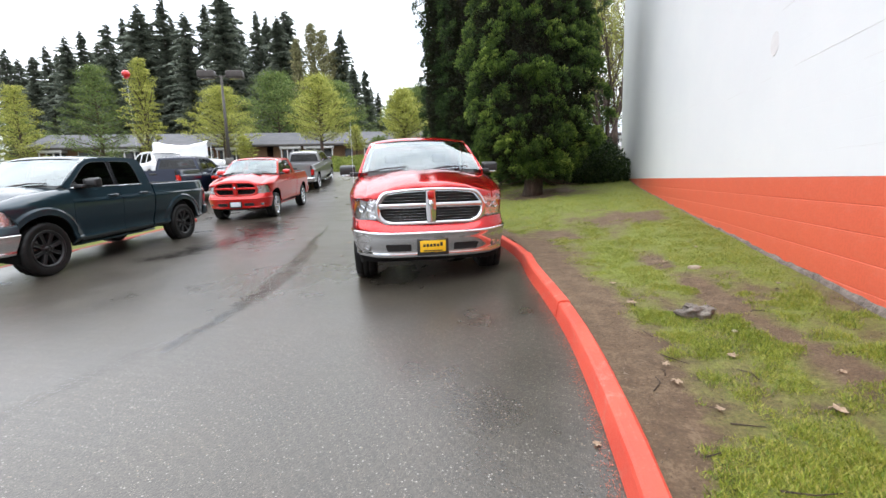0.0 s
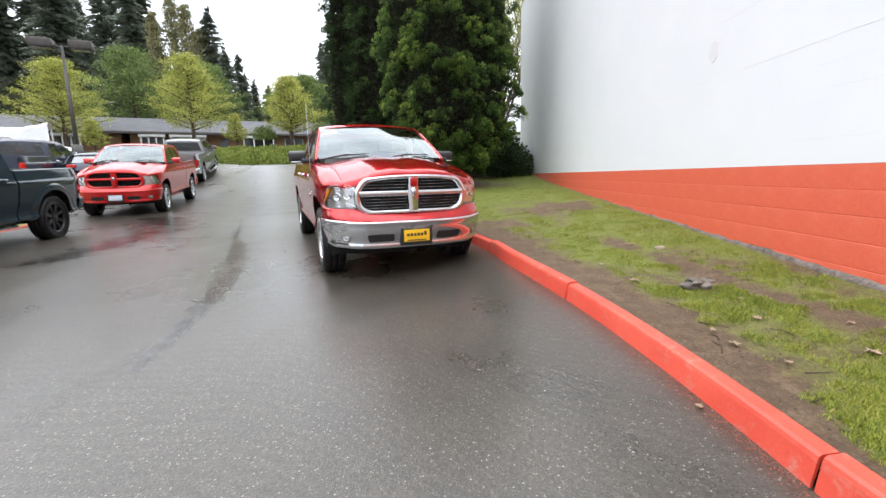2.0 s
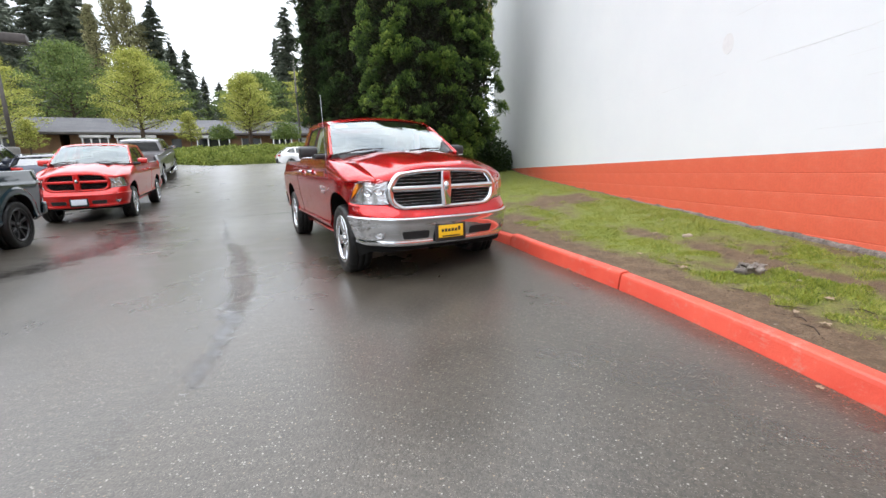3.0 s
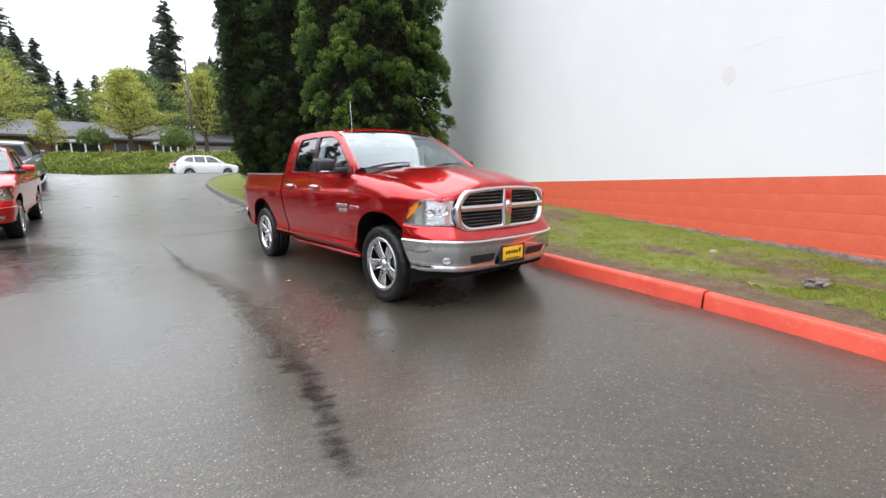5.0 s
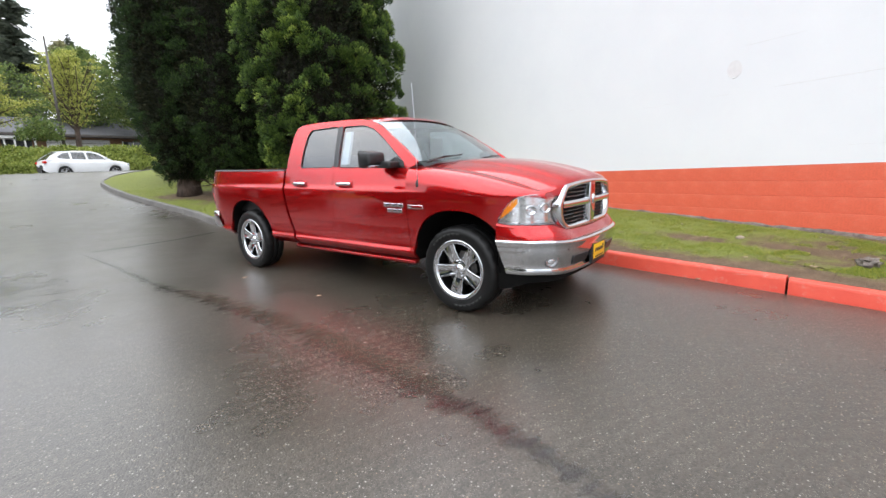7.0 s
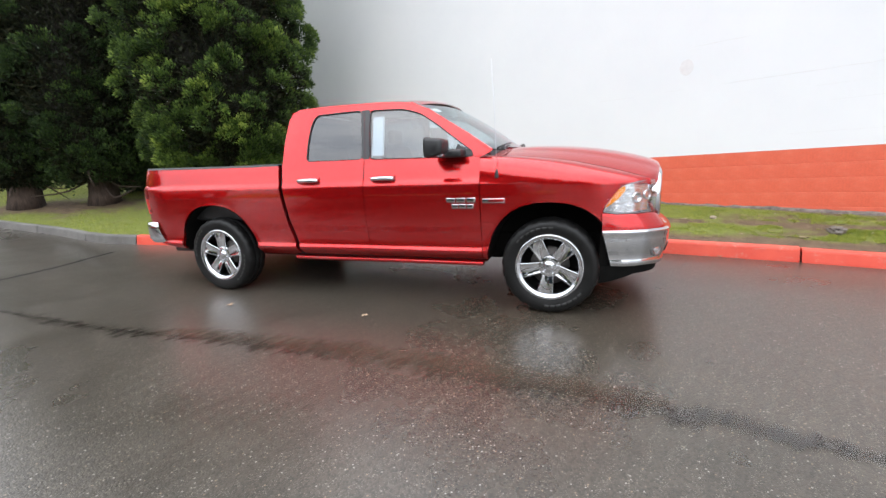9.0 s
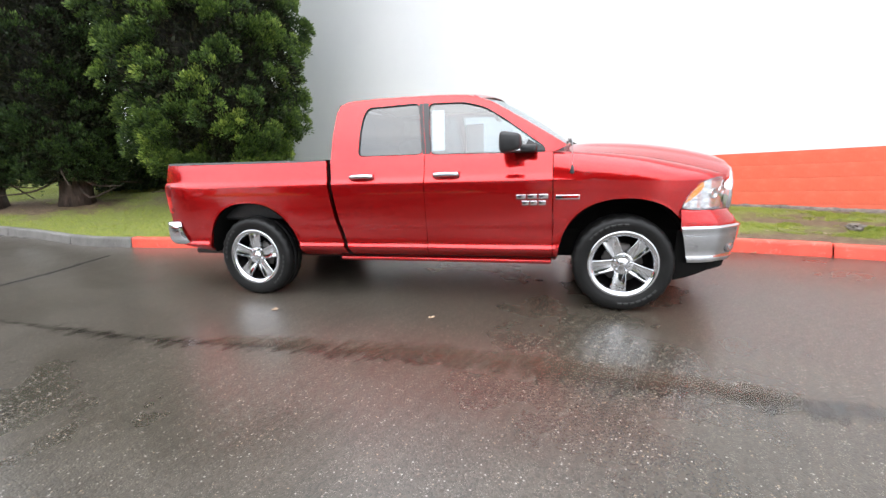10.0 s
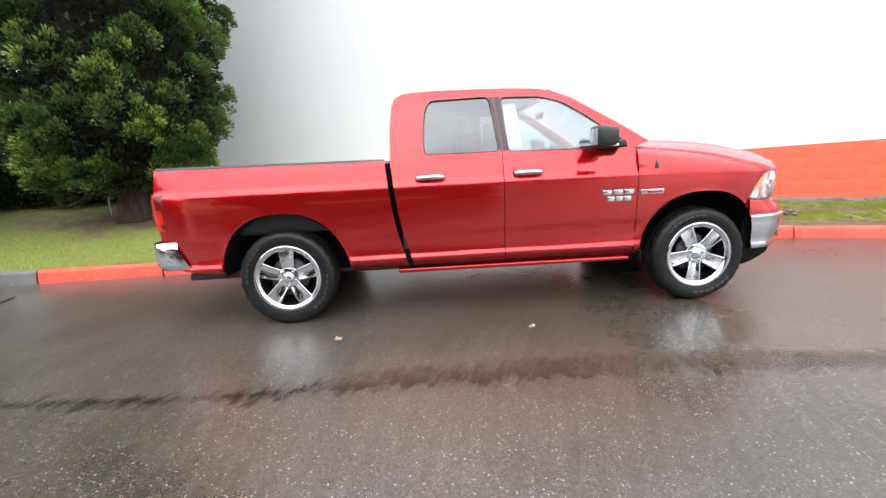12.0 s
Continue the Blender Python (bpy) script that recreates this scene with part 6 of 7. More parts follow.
    part("interior", box((-1.5, -0.7, 0.6), (0.9, 0.7, 1.1), 0.1), CLOTH, t)
    part("number_plate", box((-2.40, -0.16, 0.68), (-2.34, 0.16, 0.80), 0.005), PLATE_WHITE, t)
    return t


suv((-9.9, 34.2, ground_z(-9.9, 34.2) - 0.12), 27, 0, WHITE_PAINT, "white estate car waiting on the street").scale = (0.86, 0.90, 0.92)
suv((-24.1, 21.0, ground_z(-24.1, 21.0) - 0.1), 160, 0, WHITE_PAINT, "white sport utility car parked in the lot", h=1.74)
suv((-31.0, 31.5, ground_z(-31.0, 31.5)), 15, 0, WHITE_PAINT, "white hatchback parked before the low building", "car", 1.48)
suv((-15.6, 18.6, ground_z(-15.6, 18.6)), 112, -3, NAVY, "small dark blue car parked behind the red pickup", "car", 1.46)

# ---- kerb ----
KERB_JOINTS = [-4.6, -2.2, 0.0, 1.63, 3.93, 5.95, 8.0, 9.9, 11.2, 12.45, 13.6, 15.6, 17.8, 20.0, 22.2, 23.6, 25.2]
kerb = new("kerb")
tagged(kerb, "low street kerb, painted orange-red then bare concrete", "kerb", kind="structure")
bounds = [0]
for jy in KERB_JOINTS:
    bounds.append(min((i for i in range(len(KP)) if KP[i].x < 3), key=lambda i: abs(KP[i].y - jy) + (100 if KP[i].y > 26.3 else 0)))
bounds.append(max(i for i in range(len(KP)) if KP[i].x < 6))
for a, b in zip(bounds, bounds[1:]):
    if b - a < 2:
        continue
    rows = [list(kerb_section(i)) for i in range(a, b + 1)]
    jog = -0.022 if 5.9 < KP[a].y < 8.5 else 0.006 * math.sin(a * 1.7)
    for r, i, j in ((0, a, 1), (-1, b, -2)):
        p, q = Vector(rows[r][4]), Vector(rows[j][4])
        d = (q - p).normalized() * 0.010
        rows[r] = [tuple(Vector(v) + d) for v in rows[r]]
    rows = [[(x + 0.004 * noise.noise(Vector((x * 4, y * 4, z))), y, z + (jog if z > ground_z(x, y) + 0.02 else 0) + 0.004 * noise.noise(Vector((x * 3, y * 3, 7)))) for x, y, z in r] for r in rows]
    cap0 = [tuple(Vector(v).lerp(Vector(rows[0][4]), 0.96) - Vector((0, 0, 0.02))) for v in rows[0]]
    cap1 = [tuple(Vector(v).lerp(Vector(rows[-1][4]), 0.96) - Vector((0, 0, 0.02))) for v in rows[-1]]
    seg = part("kerb_stone", grid_mesh([cap0] + rows + [cap1]), KERB_PAINT if KP[b].y < 12.6 else CONCRETE, kerb, smooth=False)

# stray kerb paint on the road beside the kerb
rngp = np.random.default_rng(5)
flk = []
for k in range(9000):
    i = int(rngp.integers(bounds[1], bounds[9]))
    s = kerb_side(i)
    o = -abs(rngp.normal()) * 0.036 - 0.002
    p = KP[i] + s * o + Vector((rngp.uniform(-0.02, 0.02), rngp.uniform(-0.13, 0.13), 0))
    if (p - KP[i]).dot(s) > -0.004:
        continue
    r = rngp.uniform(0.0008, 0.0032)
    a0 = rngp.uniform(0, 6)
    for q in range(5):
        a1, a2 = a0 + q * 1.2566, a0 + (q + 1) * 1.2566
        z = ground_z(p.x, p.y) + 0.004
        flk += [(p.x, p.y, z), (p.x + r * math.cos(a1), p.y + 2 * r * math.sin(a1), z), (p.x + r * math.cos(a2), p.y + 2 * r * math.sin(a2), z)]
KERB_GRIT = mottled("rusty_kerb_grit", (0.20, 0.075, 0.05), (0.44, 0.15, 0.10), 40.0, (0.8, 0.95), 90.0, 0.2, 0.002)
tagged(part("paint_spatter", tri_mesh(flk, 3), KERB_GRIT, smooth=False), "flecks of orange kerb paint on the asphalt", "paint", kind="stuff")

# ---- orange block courses ----
bmb = bmesh.new()
e, d = 0.0, 0.005
for y0, y1, z0, z1 in ((0.0, BLOCK, e, COURSE - e),):
    c = 0.006
    back = [(d, y0, z0), (d, y1, z0), (d, y1, z1), (d, y0, z1)]
    face = [(0, y0, z0 + c), (0, y1, z0 + c), (0, y1, z1 - c), (0, y0, z1 - c)]
    vb = [bmb.verts.new(v) for v in back]
    vf = [bmb.verts.new(v) for v in face]
    bmb.faces.new(list(reversed(vf)))
    for k in range(4):
        bmb.faces.new([vb[k], vf[k], vf[(k + 1) % 4], vb[(k + 1) % 4]])
bmesh.ops.recalc_face_normals(bmb, faces=bmb.faces)
block_me = bpy.data.meshes.new("block")
bmb.to_mesh(block_me)
bmb.free()
for f in block_me.polygons:
    if f.center.x < 0.001 and f.normal.x > 0:
        block_me.flip_normals()
        break
block_me.materials.append(ORANGE)
rest = []
for row in range(9):
    z = ORANGE_TOP - COURSE * (row + 1)
    off = 0.203 * (row % 2)
    y = -16.0 + off
    while y + BLOCK < WALL_END:
        if z + COURSE > lawn_z(WALL_X, max(-6.5, y)) - 0.1:
            if 1.0 < y < 14.0 and row < 5:
                o = new("block", block_me)
                o.parent = wall
                o.location = (WALL_X, y, z)
            else:
                rest.append((y, z))
        y += BLOCK
bv, bf = [], []
for y, z in rest:
    for v in block_me.vertices:
        bv.append((WALL_X + v.co.x, y + v.co.y, z + v.co.z))
    n0 = len(bv) - len(block_me.vertices)
    bf += [tuple(n0 + i for i in f.vertices) for f in block_me.polygons]
ro = part("far_blocks", pydata(bv, bf), ORANGE, wall, "orange painted blocks further along", smooth=False)
ro["kind"] = "stuff"

# ---- street, bank, building ----


def low_building(x0, y0, x1, y1, z, label, bays, seed, RH=2.15):
    """A long single-storey building with a shallow shingled roof, wide fascia, posts and glazed bays."""
    rng = random.Random(seed)
    L = math.hypot(x1 - x0, y1 - y0)
    t = thing("low_building", (x0, y0, z), (0, 0, math.degrees(math.atan2(y1 - y0, x1 - x0))), label, "building")
    D, H = 9.0, 2.55
    part("wall", box((0, 0, -2.5), (L, 0.25, H), 0.0), BRICK, t, smooth=False)
    part("wall", box((0, 0.25, -2.5), (0.25, D, H)), BRICK, t, smooth=False)
    part("wall", box((L - 0.25, 0.25, -2.5), (L, D, H)), BRICK, t, smooth=False)
    roof = part("roof", pydata([(-0.6, -1.3, H), (L + 0.6, -1.3, H), (L + 0.6, D / 2, H + RH), (-0.6, D / 2, H + RH), (-0.6, D + 1, H), (L + 0.6, D + 1, H),
                                (-0.6, -1.3, H - 0.16), (L + 0.6, -1.3, H - 0.16), (L + 0.6, D + 1, H - 0.16), (-0.6, D + 1, H - 0.16)],
                               [(0, 1, 2, 3), (3, 2, 5, 4), (0, 6, 7, 1), (4, 5, 8, 9), (6, 9, 8, 7), (0, 3, 4, 9, 6), (1, 7, 8, 5, 2)]), SHINGLE, t, "grey shingled roof", smooth=False)
    part("fascia", box((-0.6, -1.36, H - 0.20), (L + 0.6, -1.30, H + 0.04), 0.01), FASCIA, roof)
    for k in range(int(L / 9)):
        part("roof_vent", tube_mesh([(4 + k * 9, 2.2, H + 1.0), (4 + k * 9, 2.2, H + 1.75)], 0.07, 8), FASCIA, roof)
    x = 1.2
    k = 0
    while x < L - 3:
        w = rng.choice((2.2, 3.4, 4.2))
        kind = bays[k % len(bays)]
        if kind == "w":
            win = part("window", box((x, -0.05, 0.75), (x + w, 0.0, 2.05), 0.0), DARKGLASS, t, "dark window with pale frame", smooth=False)
            n = max(2, int(w / 0.9))
            for q in range(n + 1):
                part("mullion", box((x + q * w / n - 0.05, -0.09, 0.70), (x + q * w / n + 0.05, -0.05, 2.10), 0.0), PALE_TRIM, win, smooth=False)
            part("sill", box((x - 0.1, -0.14, 0.64), (x + w + 0.1, -0.05, 0.74)), PALE_TRIM, win, smooth=False)
        elif kind == "a":
            win = part("window", box((x, -0.05, 0.2), (x + w, 0.0, 2.0)), DARKGLASS, t, "glazed shop bay under a white awning", smooth=False)
            part("awning", box((x - 0.2, -1.25, 2.02), (x + w + 0.2, -0.05, 2.32), 0.02), PALE_TRIM, win, "white awning")
            for q in range(4):
                part("post", box((x + q * w / 3 - 0.06, -1.15, -0.4), (x + q * w / 3 + 0.06, -1.03, 2.02)), PALE_TRIM, win, smooth=False)
        elif kind == "g":
            dr = part("garage_door", box((x, -0.05, -0.2), (x + w + 1.2, 0.0, 2.15)), PALE_TRIM, t, "pale roller door", smooth=False)
            for q in range(5):
                part("door_rib", box((x + 0.05, -0.07, 0.1 + 0.42 * q), (x + w + 1.15, -0.05, 0.14 + 0.42 * q)), FASCIA, dr, smooth=False)
            x += 1.2
        else:
            part("door", box((x, -0.06, -0.2), (x + 1.0, 0.0, 2.0)), DARKGLASS, t, "dark door", smooth=False)
            w = 1.0
        x += w + rng.uniform(0.7, 1.8)
        k += 1
    return t


BRICK = mottled("brown_brick_wall", (0.16, 0.085, 0.045), (0.27, 0.155, 0.085), 1.5, (0.7, 0.9), 14.0, 0.4, 0.01)
SHINGLE = material("grey_shingle_roof", (0.13, 0.13, 0.14), 0.85)
nt = SHINGLE.node_tree
co = obco(nt)
br = nd(nt, "ShaderNodeTexBrick", {"offset": 0.5}, Vector=co, Scale=1.0, Color1=(0.075, 0.075, 0.082, 1), Color2=(0.13, 0.128, 0.132, 1), Mortar=(0.06, 0.06, 0.065, 1))
br.inputs["Brick Width"].default_value, br.inputs["Row Height"].default_value, br.inputs["Mortar Size"].default_value = 0.9, 0.45, 0.03
link(SHINGLE, mixc(nt, 0.5, br.outputs["Color"], ramp(nt, noise_tex(nt, co, 0.5, 5), [(0.3, (0.07, 0.07, 0.078)), (0.7, (0.135, 0.135, 0.142))])), "Base Color")
FASCIA = mottled("brown_fascia_board", (0.05, 0.042, 0.038), (0.09, 0.078, 0.07), 2.0, (0.6, 0.8), 30.0, 0.2, 0.004)
PALE_TRIM = mottled("pale_painted_trim", (0.58, 0.58, 0.57), (0.70, 0.70, 0.69), 1.5, (0.5, 0.7), 30.0, 0.1, 0.003)
DARKGLASS = mottled("dark_window_glass", (0.02, 0.024, 0.028), (0.05, 0.055, 0.06), 0.6, (0.05, 0.12), 12.0, 0.02, 0.002)
low_building(-62, 38, -38.6, 50.2, 4.5, "long low brown building with grey shingled roof", "awaawa", 1)
low_building(-37.9, 50.6, -24.6, 57.2, 4.5, "low brown building with white awnings over its windows", "aadawa", 2)
low_building(0.5, 56.0, 11.0, 59.0, 3.9, "low building with a grey roof beyond the wall", "aaw", 4, 0.7)
low_building(-24.0, 57.5, -7.0, 65.6, 4.5, "low brown building with a pale roller door", "wagwdw", 3)


def ivy_bank(x0, x1, y0, n, seed, label, hgt=1.75):
    rng = np.random.default_rng(seed)
    rows = []
    for x in np.linspace(x0, x1, 60):
        f = smooth_step((x - x0) / 3) * smooth_step((x1 - x) / 3)
        rows.append([(x, y0 - 0.6, ground_z(x, y0) - 0.05), (x, y0, ground_z(x, y0) + 0.35 * f * hgt), (x, y0 + 1.2, ground_z(x, y0) + 0.72 * f * hgt), (x, y0 + 2.6, ground_z(x, y0) + hgt * f), (x, y0 + 5, ground_z(x, y0) + hgt * f * 0.95), (x, y0 + 8.0, ground_z(x, y0 + 8.0) - 0.05)])
    t = part("ivy_bank", grid_mesh(rows), IVY)
    tagged(t, label, "hedge", kind="stuff")
    px = rng.uniform(x0 + 0.5, x1 - 0.5, n)
    v = rng.random(n)
    f = np.array([smooth_step((x - x0) / 3) * smooth_step((x1 - x) / 3) for x in px])
    gz = np.array([ground_z(x, y0) for x in px])
    yy = np.interp(v, [0, 0.25, 0.5, 0.8, 1], [y0 - 0.5, y0, y0 + 1.2, y0 + 2.6, y0 + 5])
    zz = gz + f * hgt * np.interp(v, [0, 0.25, 0.5, 0.8, 1], [0.0, 0.35, 0.72, 1.0, 0.95]) + 0.12 * np.sin(px * 2.3) * np.sin(yy * 3) + rng.uniform(-0.05, 0.22, n)
    way = unit(rng.normal(size=(n, 3)) + np.array([0, -0.6, 0.8]))
    lv = part("foliage", tri_mesh(leaf_tris(np.stack([px, yy, zz], axis=1), way, rng.uniform(0.10, 0.22, n), rng.uniform(0.04, 0.07, n), rng), 4), IVY, t, smooth=False)
    return t


ivy_bank(-34, -4, 36.8, 48000, 41, "ivy covered green bank across the street")
shrub("shrub", -13.2, 42, 2.6, 2.2, 1.4, 2500, 23, SPRING_GREEN, "clipped round green shrub on the bank", 0.16, ground_z(-13.2, 41) + 1.3)
shrub("shrub", -19.2, 43, 2.2, 1.8, 1.2, 2000, 24, SPRING_GREEN, "clipped round green shrub on the bank", 0.16, ground_z(-19.2, 42) + 1.2)

LAMP_BROWN = mottled("dark_bronze_lamp_paint", (0.035, 0.028, 0.025), (0.065, 0.055, 0.05), 4.0, (0.4, 0.6), 60.0, 0.1, 0.002, 0.3)
GALV = mottled("weathered_pole", (0.055, 0.048, 0.043), (0.10, 0.088, 0.078), 3.0, (0.5, 0.7), 40.0, 0.2, 0.003)


def lot_lamp(x, y, h, label, heads=2):
    t = thing("lot_lamp", (x, y, ground_z(x, y)), (0, 0, 25), label, "lamp post")
    part("base", tube_mesh([(0, 0, -0.2), (0, 0, 0.7), (0, 0, 0.75)], [0.32, 0.32, 0.28], 16), CONCRETE, t)
    part("pole", tube_mesh([(0, 0, 0.7), (0, 0, h)], [0.13, 0.085], 12), GALV, t)
    for s in (-1, 1)[:heads]:
        a = part("arm", tube_mesh([(0, 0, h - 0.1), (s * 0.6, 0, h)], 0.05, 8), GALV, t)
        hd = part("lamp_head", box((s * 1.05 - 0.62, -0.42, h - 0.22), (s * 1.05 + 0.62, 0.42, h + 0.34), 0.10), LAMP_BROWN, t, "dark bronze floodlight box")
        part("lamp_glass", box((s * 1.05 - 0.5, -0.34, h - 0.235), (s * 1.05 + 0.5, 0.34, h - 0.215), 0.01), LENS, hd)
    return t


lot_lamp(-26.7, 30.0, 7.1, "tall lot lamp with two dark floodlight boxes")


def street_pole(x, y, h, label):
    t = thing("street_pole", (x, y, ground_z(x, y)), (0, 0, 0), label, "pole")
    part("pole", tube_mesh([(0, 0, -0.2), (0, 0, h)], [0.10, 0.06], 10), GALV, t)
    part("cap", tube_mesh([(0, 0, h - 0.05), (0, 0, h + 0.1)], [0.07, 0.03], 8), GALV, t)


street_pole(-12.3, 43.5, 7.5, "slim plain grey pole on the bank")

# white fabric cover beyond the parked cars
CANVAS = mottled("white_canvas", (0.70, 0.71, 0.74), (0.80, 0.80, 0.82), 1.0, (0.6, 0.8), 20.0, 0.2, 0.006)
cz = ground_z(-28, 25.5)
can = thing("canopy", (-26.3, 25.3, cz - 0.45), (0, 0, 38), "white canvas canopy with a sagging roof", "canopy")
rows = []
for i in range(15):
    u = -1 + 2 * i / 14
    rows.append([(u * 1.62, v * 1.4, 2.0 + 0.30 * abs(u) ** 1.6 + 0.06 * u - 0.25 * (v * v) + 0.03 * math.sin(i * 2.1 + v * 3)) for v in np.linspace(-1, 1, 9)])
part("cover", grid_mesh(rows), CANVAS, can)
part("side_sheet", grid_mesh([[(r[0][0], r[0][1] - 0.02 * math.sin(k), r[0][2] - 0.9 * q / 4) for q in range(5)] for k, r in enumerate(rows)]), CANVAS, can)
for sx in (-1, 1):
    for sy in (-1, 1):
        part("post", tube_mesh([(sx * 1.56, sy * 1.3, -0.1), (sx * 1.56, sy * 1.3, 2.1)], 0.04, 8), PALE_TRIM, can)

# red balloon on a line above the cars
bal = thing("balloon", (-26.7, 22.0, ground_z(-26.7, 22)), (0, 0, 0), "small red balloon on a line above the cars", "balloon")
part("envelope", lathe([(0.0, -0.27), (0.04, -0.26), (0.15, -0.18), (0.22, -0.05), (0.235, 0.05), (0.19, 0.18), (0.10, 0.245), (0.0, 0.26)], 24, "z"), FLAME, bal).location = (0, 0, 6.25)
part("line", tube_mesh([(0.1, 0, 0.0), (0.05, 0, 4), (0, 0, 5.98)], 0.004, 5), PALE_TRIM, bal)

# ---- planted strip beside the parked pickups ----
ISL = [(-9.75, 2.6), (-10.85, 7.0), (-11.8, 10.2), (-12.5, 12.2)]
ip = spline([(x, y, 0) for x, y in ISL], 26)
rows, krow = [], []
for i, p in enumerate(ip):
    dd = (ip[min(i + 1, 25)] - ip[max(i - 1, 0)]).normalized()
    s = Vector((-dd.y, dd.x, 0))
    z = ground_z(p.x, p.y)
    rows.append([(p.x + s.x * o, p.y + s.y * o, z + hh) for o, hh in ((0.14, 0.13), (0.35, 0.23), (0.9, 0.33), (1.9, 0.30), (2.4, 0.0))])
    krow.append([(p.x + s.x * o, p.y + s.y * o, z + hh) for o, hh in ((0.0, -0.05), (0.012, 0.12), (0.04, 0.145), (0.13, 0.148), (0.15, 0.12))])
isl = part("planting_strip", grid_mesh(rows), SOIL)
isl.data.attributes.new("grass", "FLOAT", "POINT").data.foreach_set("value", [0.9] * len(isl.data.vertices))
tagged(isl, "narrow grass strip behind the parked pickups", "lawn", kind="structure")
# red darkened in its colour for the shade behind the parked pickup
SHADED_KERB = mottled("shade_darkened_kerb_paint", (0.22, 0.030, 0.020), (0.34, 0.055, 0.035), 6.0, (0.6, 0.8), 40.0, 0.3, 0.004)
tagged(part("strip_kerb", grid_mesh(krow), SHADED_KERB), "red painted kerb of the grass strip, coloured dark as shade", "kerb", kind="structure")

# ---- road marks: the long seam and wet streaks ----
SEAM = [(-3.46, 2.5), (-3.53, 2.95), (-3.61, 3.45), (-3.76, 4.1), (-3.97, 4.8), (-4.3, 5.75), (-4.78, 6.95), (-5.4, 8.15), (-5.9, 9.4), (-6.7, 11.2)]


def stain(line, widths, seed, n=160, lift=0.003, fade=0.08, strength=lambda u: 1.0):
    """A soft-edged wet stain on the road along a line; its cover fades to the edges and ends."""
    pts = spline([(x, y, 0) for x, y in line], n)
    rows, vals = [], []
    for i, p in enumerate(pts):
        d = (pts[min(i + 1, n - 1)] - pts[max(i - 1, 0)]).normalized()
        s = Vector((-d.y, d.x, 0))
        u = i / (n - 1)
        w = interp(u, widths) * (1 + 0.35 * noise.noise(Vector((i * 0.16, seed, 0))))
        c = 0.05 * noise.noise(Vector((i * 0.10, seed, 4)))
        row, val = [], []
        for k in range(9):
            o = -1 + 2 * k / 8
            q = p + s * (c + o * w)
            row.append((q.x, q.y, ground_z(q.x, q.y) + lift))
            val.append(strength(u) * (1 - abs(o) ** 1.5) * smooth_step(u / fade) * smooth_step((1 - u) / 0.12))
        rows.append(row)
        vals.append(val)
    me = grid_mesh(rows)
    me.attributes.new("cover", "FLOAT", "POINT").data.foreach_set("value", [v for r in vals for v in r])
    return me


def stain_material(name, c1, c2, rough, lo, hi, peak=0.55, broken=0.0):
    m = material(name, c1, rough)
    nt = m.node_tree
    co = obco(nt)
    vo = nd(nt, "ShaderNodeTexVoronoi", Vector=co, Scale=62.0)
    link(m, mixc(nt, ramp(nt, noise_tex(nt, co, 2.5, 5), [(0.35, 0.0), (0.65, 1.0)]), c1, c2), "Base Color")
    link(m, ramp(nt, noise_tex(nt, co, 6.0, 4), [(0.3, rough * 0.7), (0.7, rough * 1.5)]), "Roughness")
    bump(m, vo.outputs["Distance"], 0.08, 0.004)
    cov = nd(nt, "ShaderNodeAttribute", {"attribute_name": "cover"}).outputs["Fac"]
    rag = mth(nt, "ADD", cov, mth(nt, "MULTIPLY", mth(nt, "SUBTRACT", noise_tex(nt, co, 11.0, 6, 0.7), 0.5), 0.9))
    if broken:
        # ripples left by the run-off, drawn out across the slope
        mp = nd(nt, "ShaderNodeMapping", Vector=co)
        mp.inputs["Scale"].default_value = (5.0, 17.0, 5.0)
        mp.inputs["Rotation"].default_value = (0, 0, 0.35)
        rag = mth(nt, "ADD", rag, mth(nt, "MULTIPLY", mth(nt, "SUBTRACT", noise_tex(nt, mp.outputs[0], 1.0, 4, 0.6), 0.52), broken))
        rag = mth(nt, "ADD", rag, mth(nt, "MULTIPLY", mth(nt, "SUBTRACT", noise_tex(nt, co, 1.6, 2), 0.5), broken * 0.45))
    k = ramp(nt, rag, [(lo, 0.0), (hi, peak)])
    mx = nd(nt, "ShaderNodeMixShader", i0=k, i1=nd(nt, "ShaderNodeBsdfTransparent").outputs[0], i2=nt.nodes["Principled BSDF"].outputs[0])
    nt.links.new(mx.outputs[0], nt.nodes["Material Output"].inputs[0])
    return m


WET_STREAK = stain_material("dark_wet_streak", (0.016, 0.0135, 0.012), (0.030, 0.022, 0.018), 0.20, 0.34, 1.05, 0.72, 2.3)
WET_STREAK.node_tree.nodes["Principled BSDF"].inputs["Coat Weight"].default_value = 0.85
WET_STREAK.node_tree.nodes["Principled BSDF"].inputs["Coat Roughness"].default_value = 0.16
SILT = stain_material("brown_silt", (0.055, 0.036, 0.022), (0.085, 0.055, 0.034), 0.40, 0.35, 1.1, 0.45, 1.2)
# pale base colour stands in for the sky's reflection on wet asphalt
FILM = stain_material("pale_sheen_film", (0.15, 0.142, 0.135), (0.19, 0.18, 0.17), 0.35, 0.15, 1.2, 0.12)
FILM.node_tree.nodes["Principled BSDF"].inputs["Coat Weight"].default_value = 0.3
FILM.node_tree.nodes["Principled BSDF"].inputs["Coat Roughness"].default_value = 0.28
CRACK = stain_material("open_crack", (0.006, 0.006, 0.006), (0.014, 0.012, 0.011), 0.5, 0.2, 0.6, 0.85)
SEAM_BLACK = stain_material("tar_seam", (0.018, 0.016, 0.015), (0.030, 0.026, 0.023), 0.3, 0.3, 1.0, 0.16)
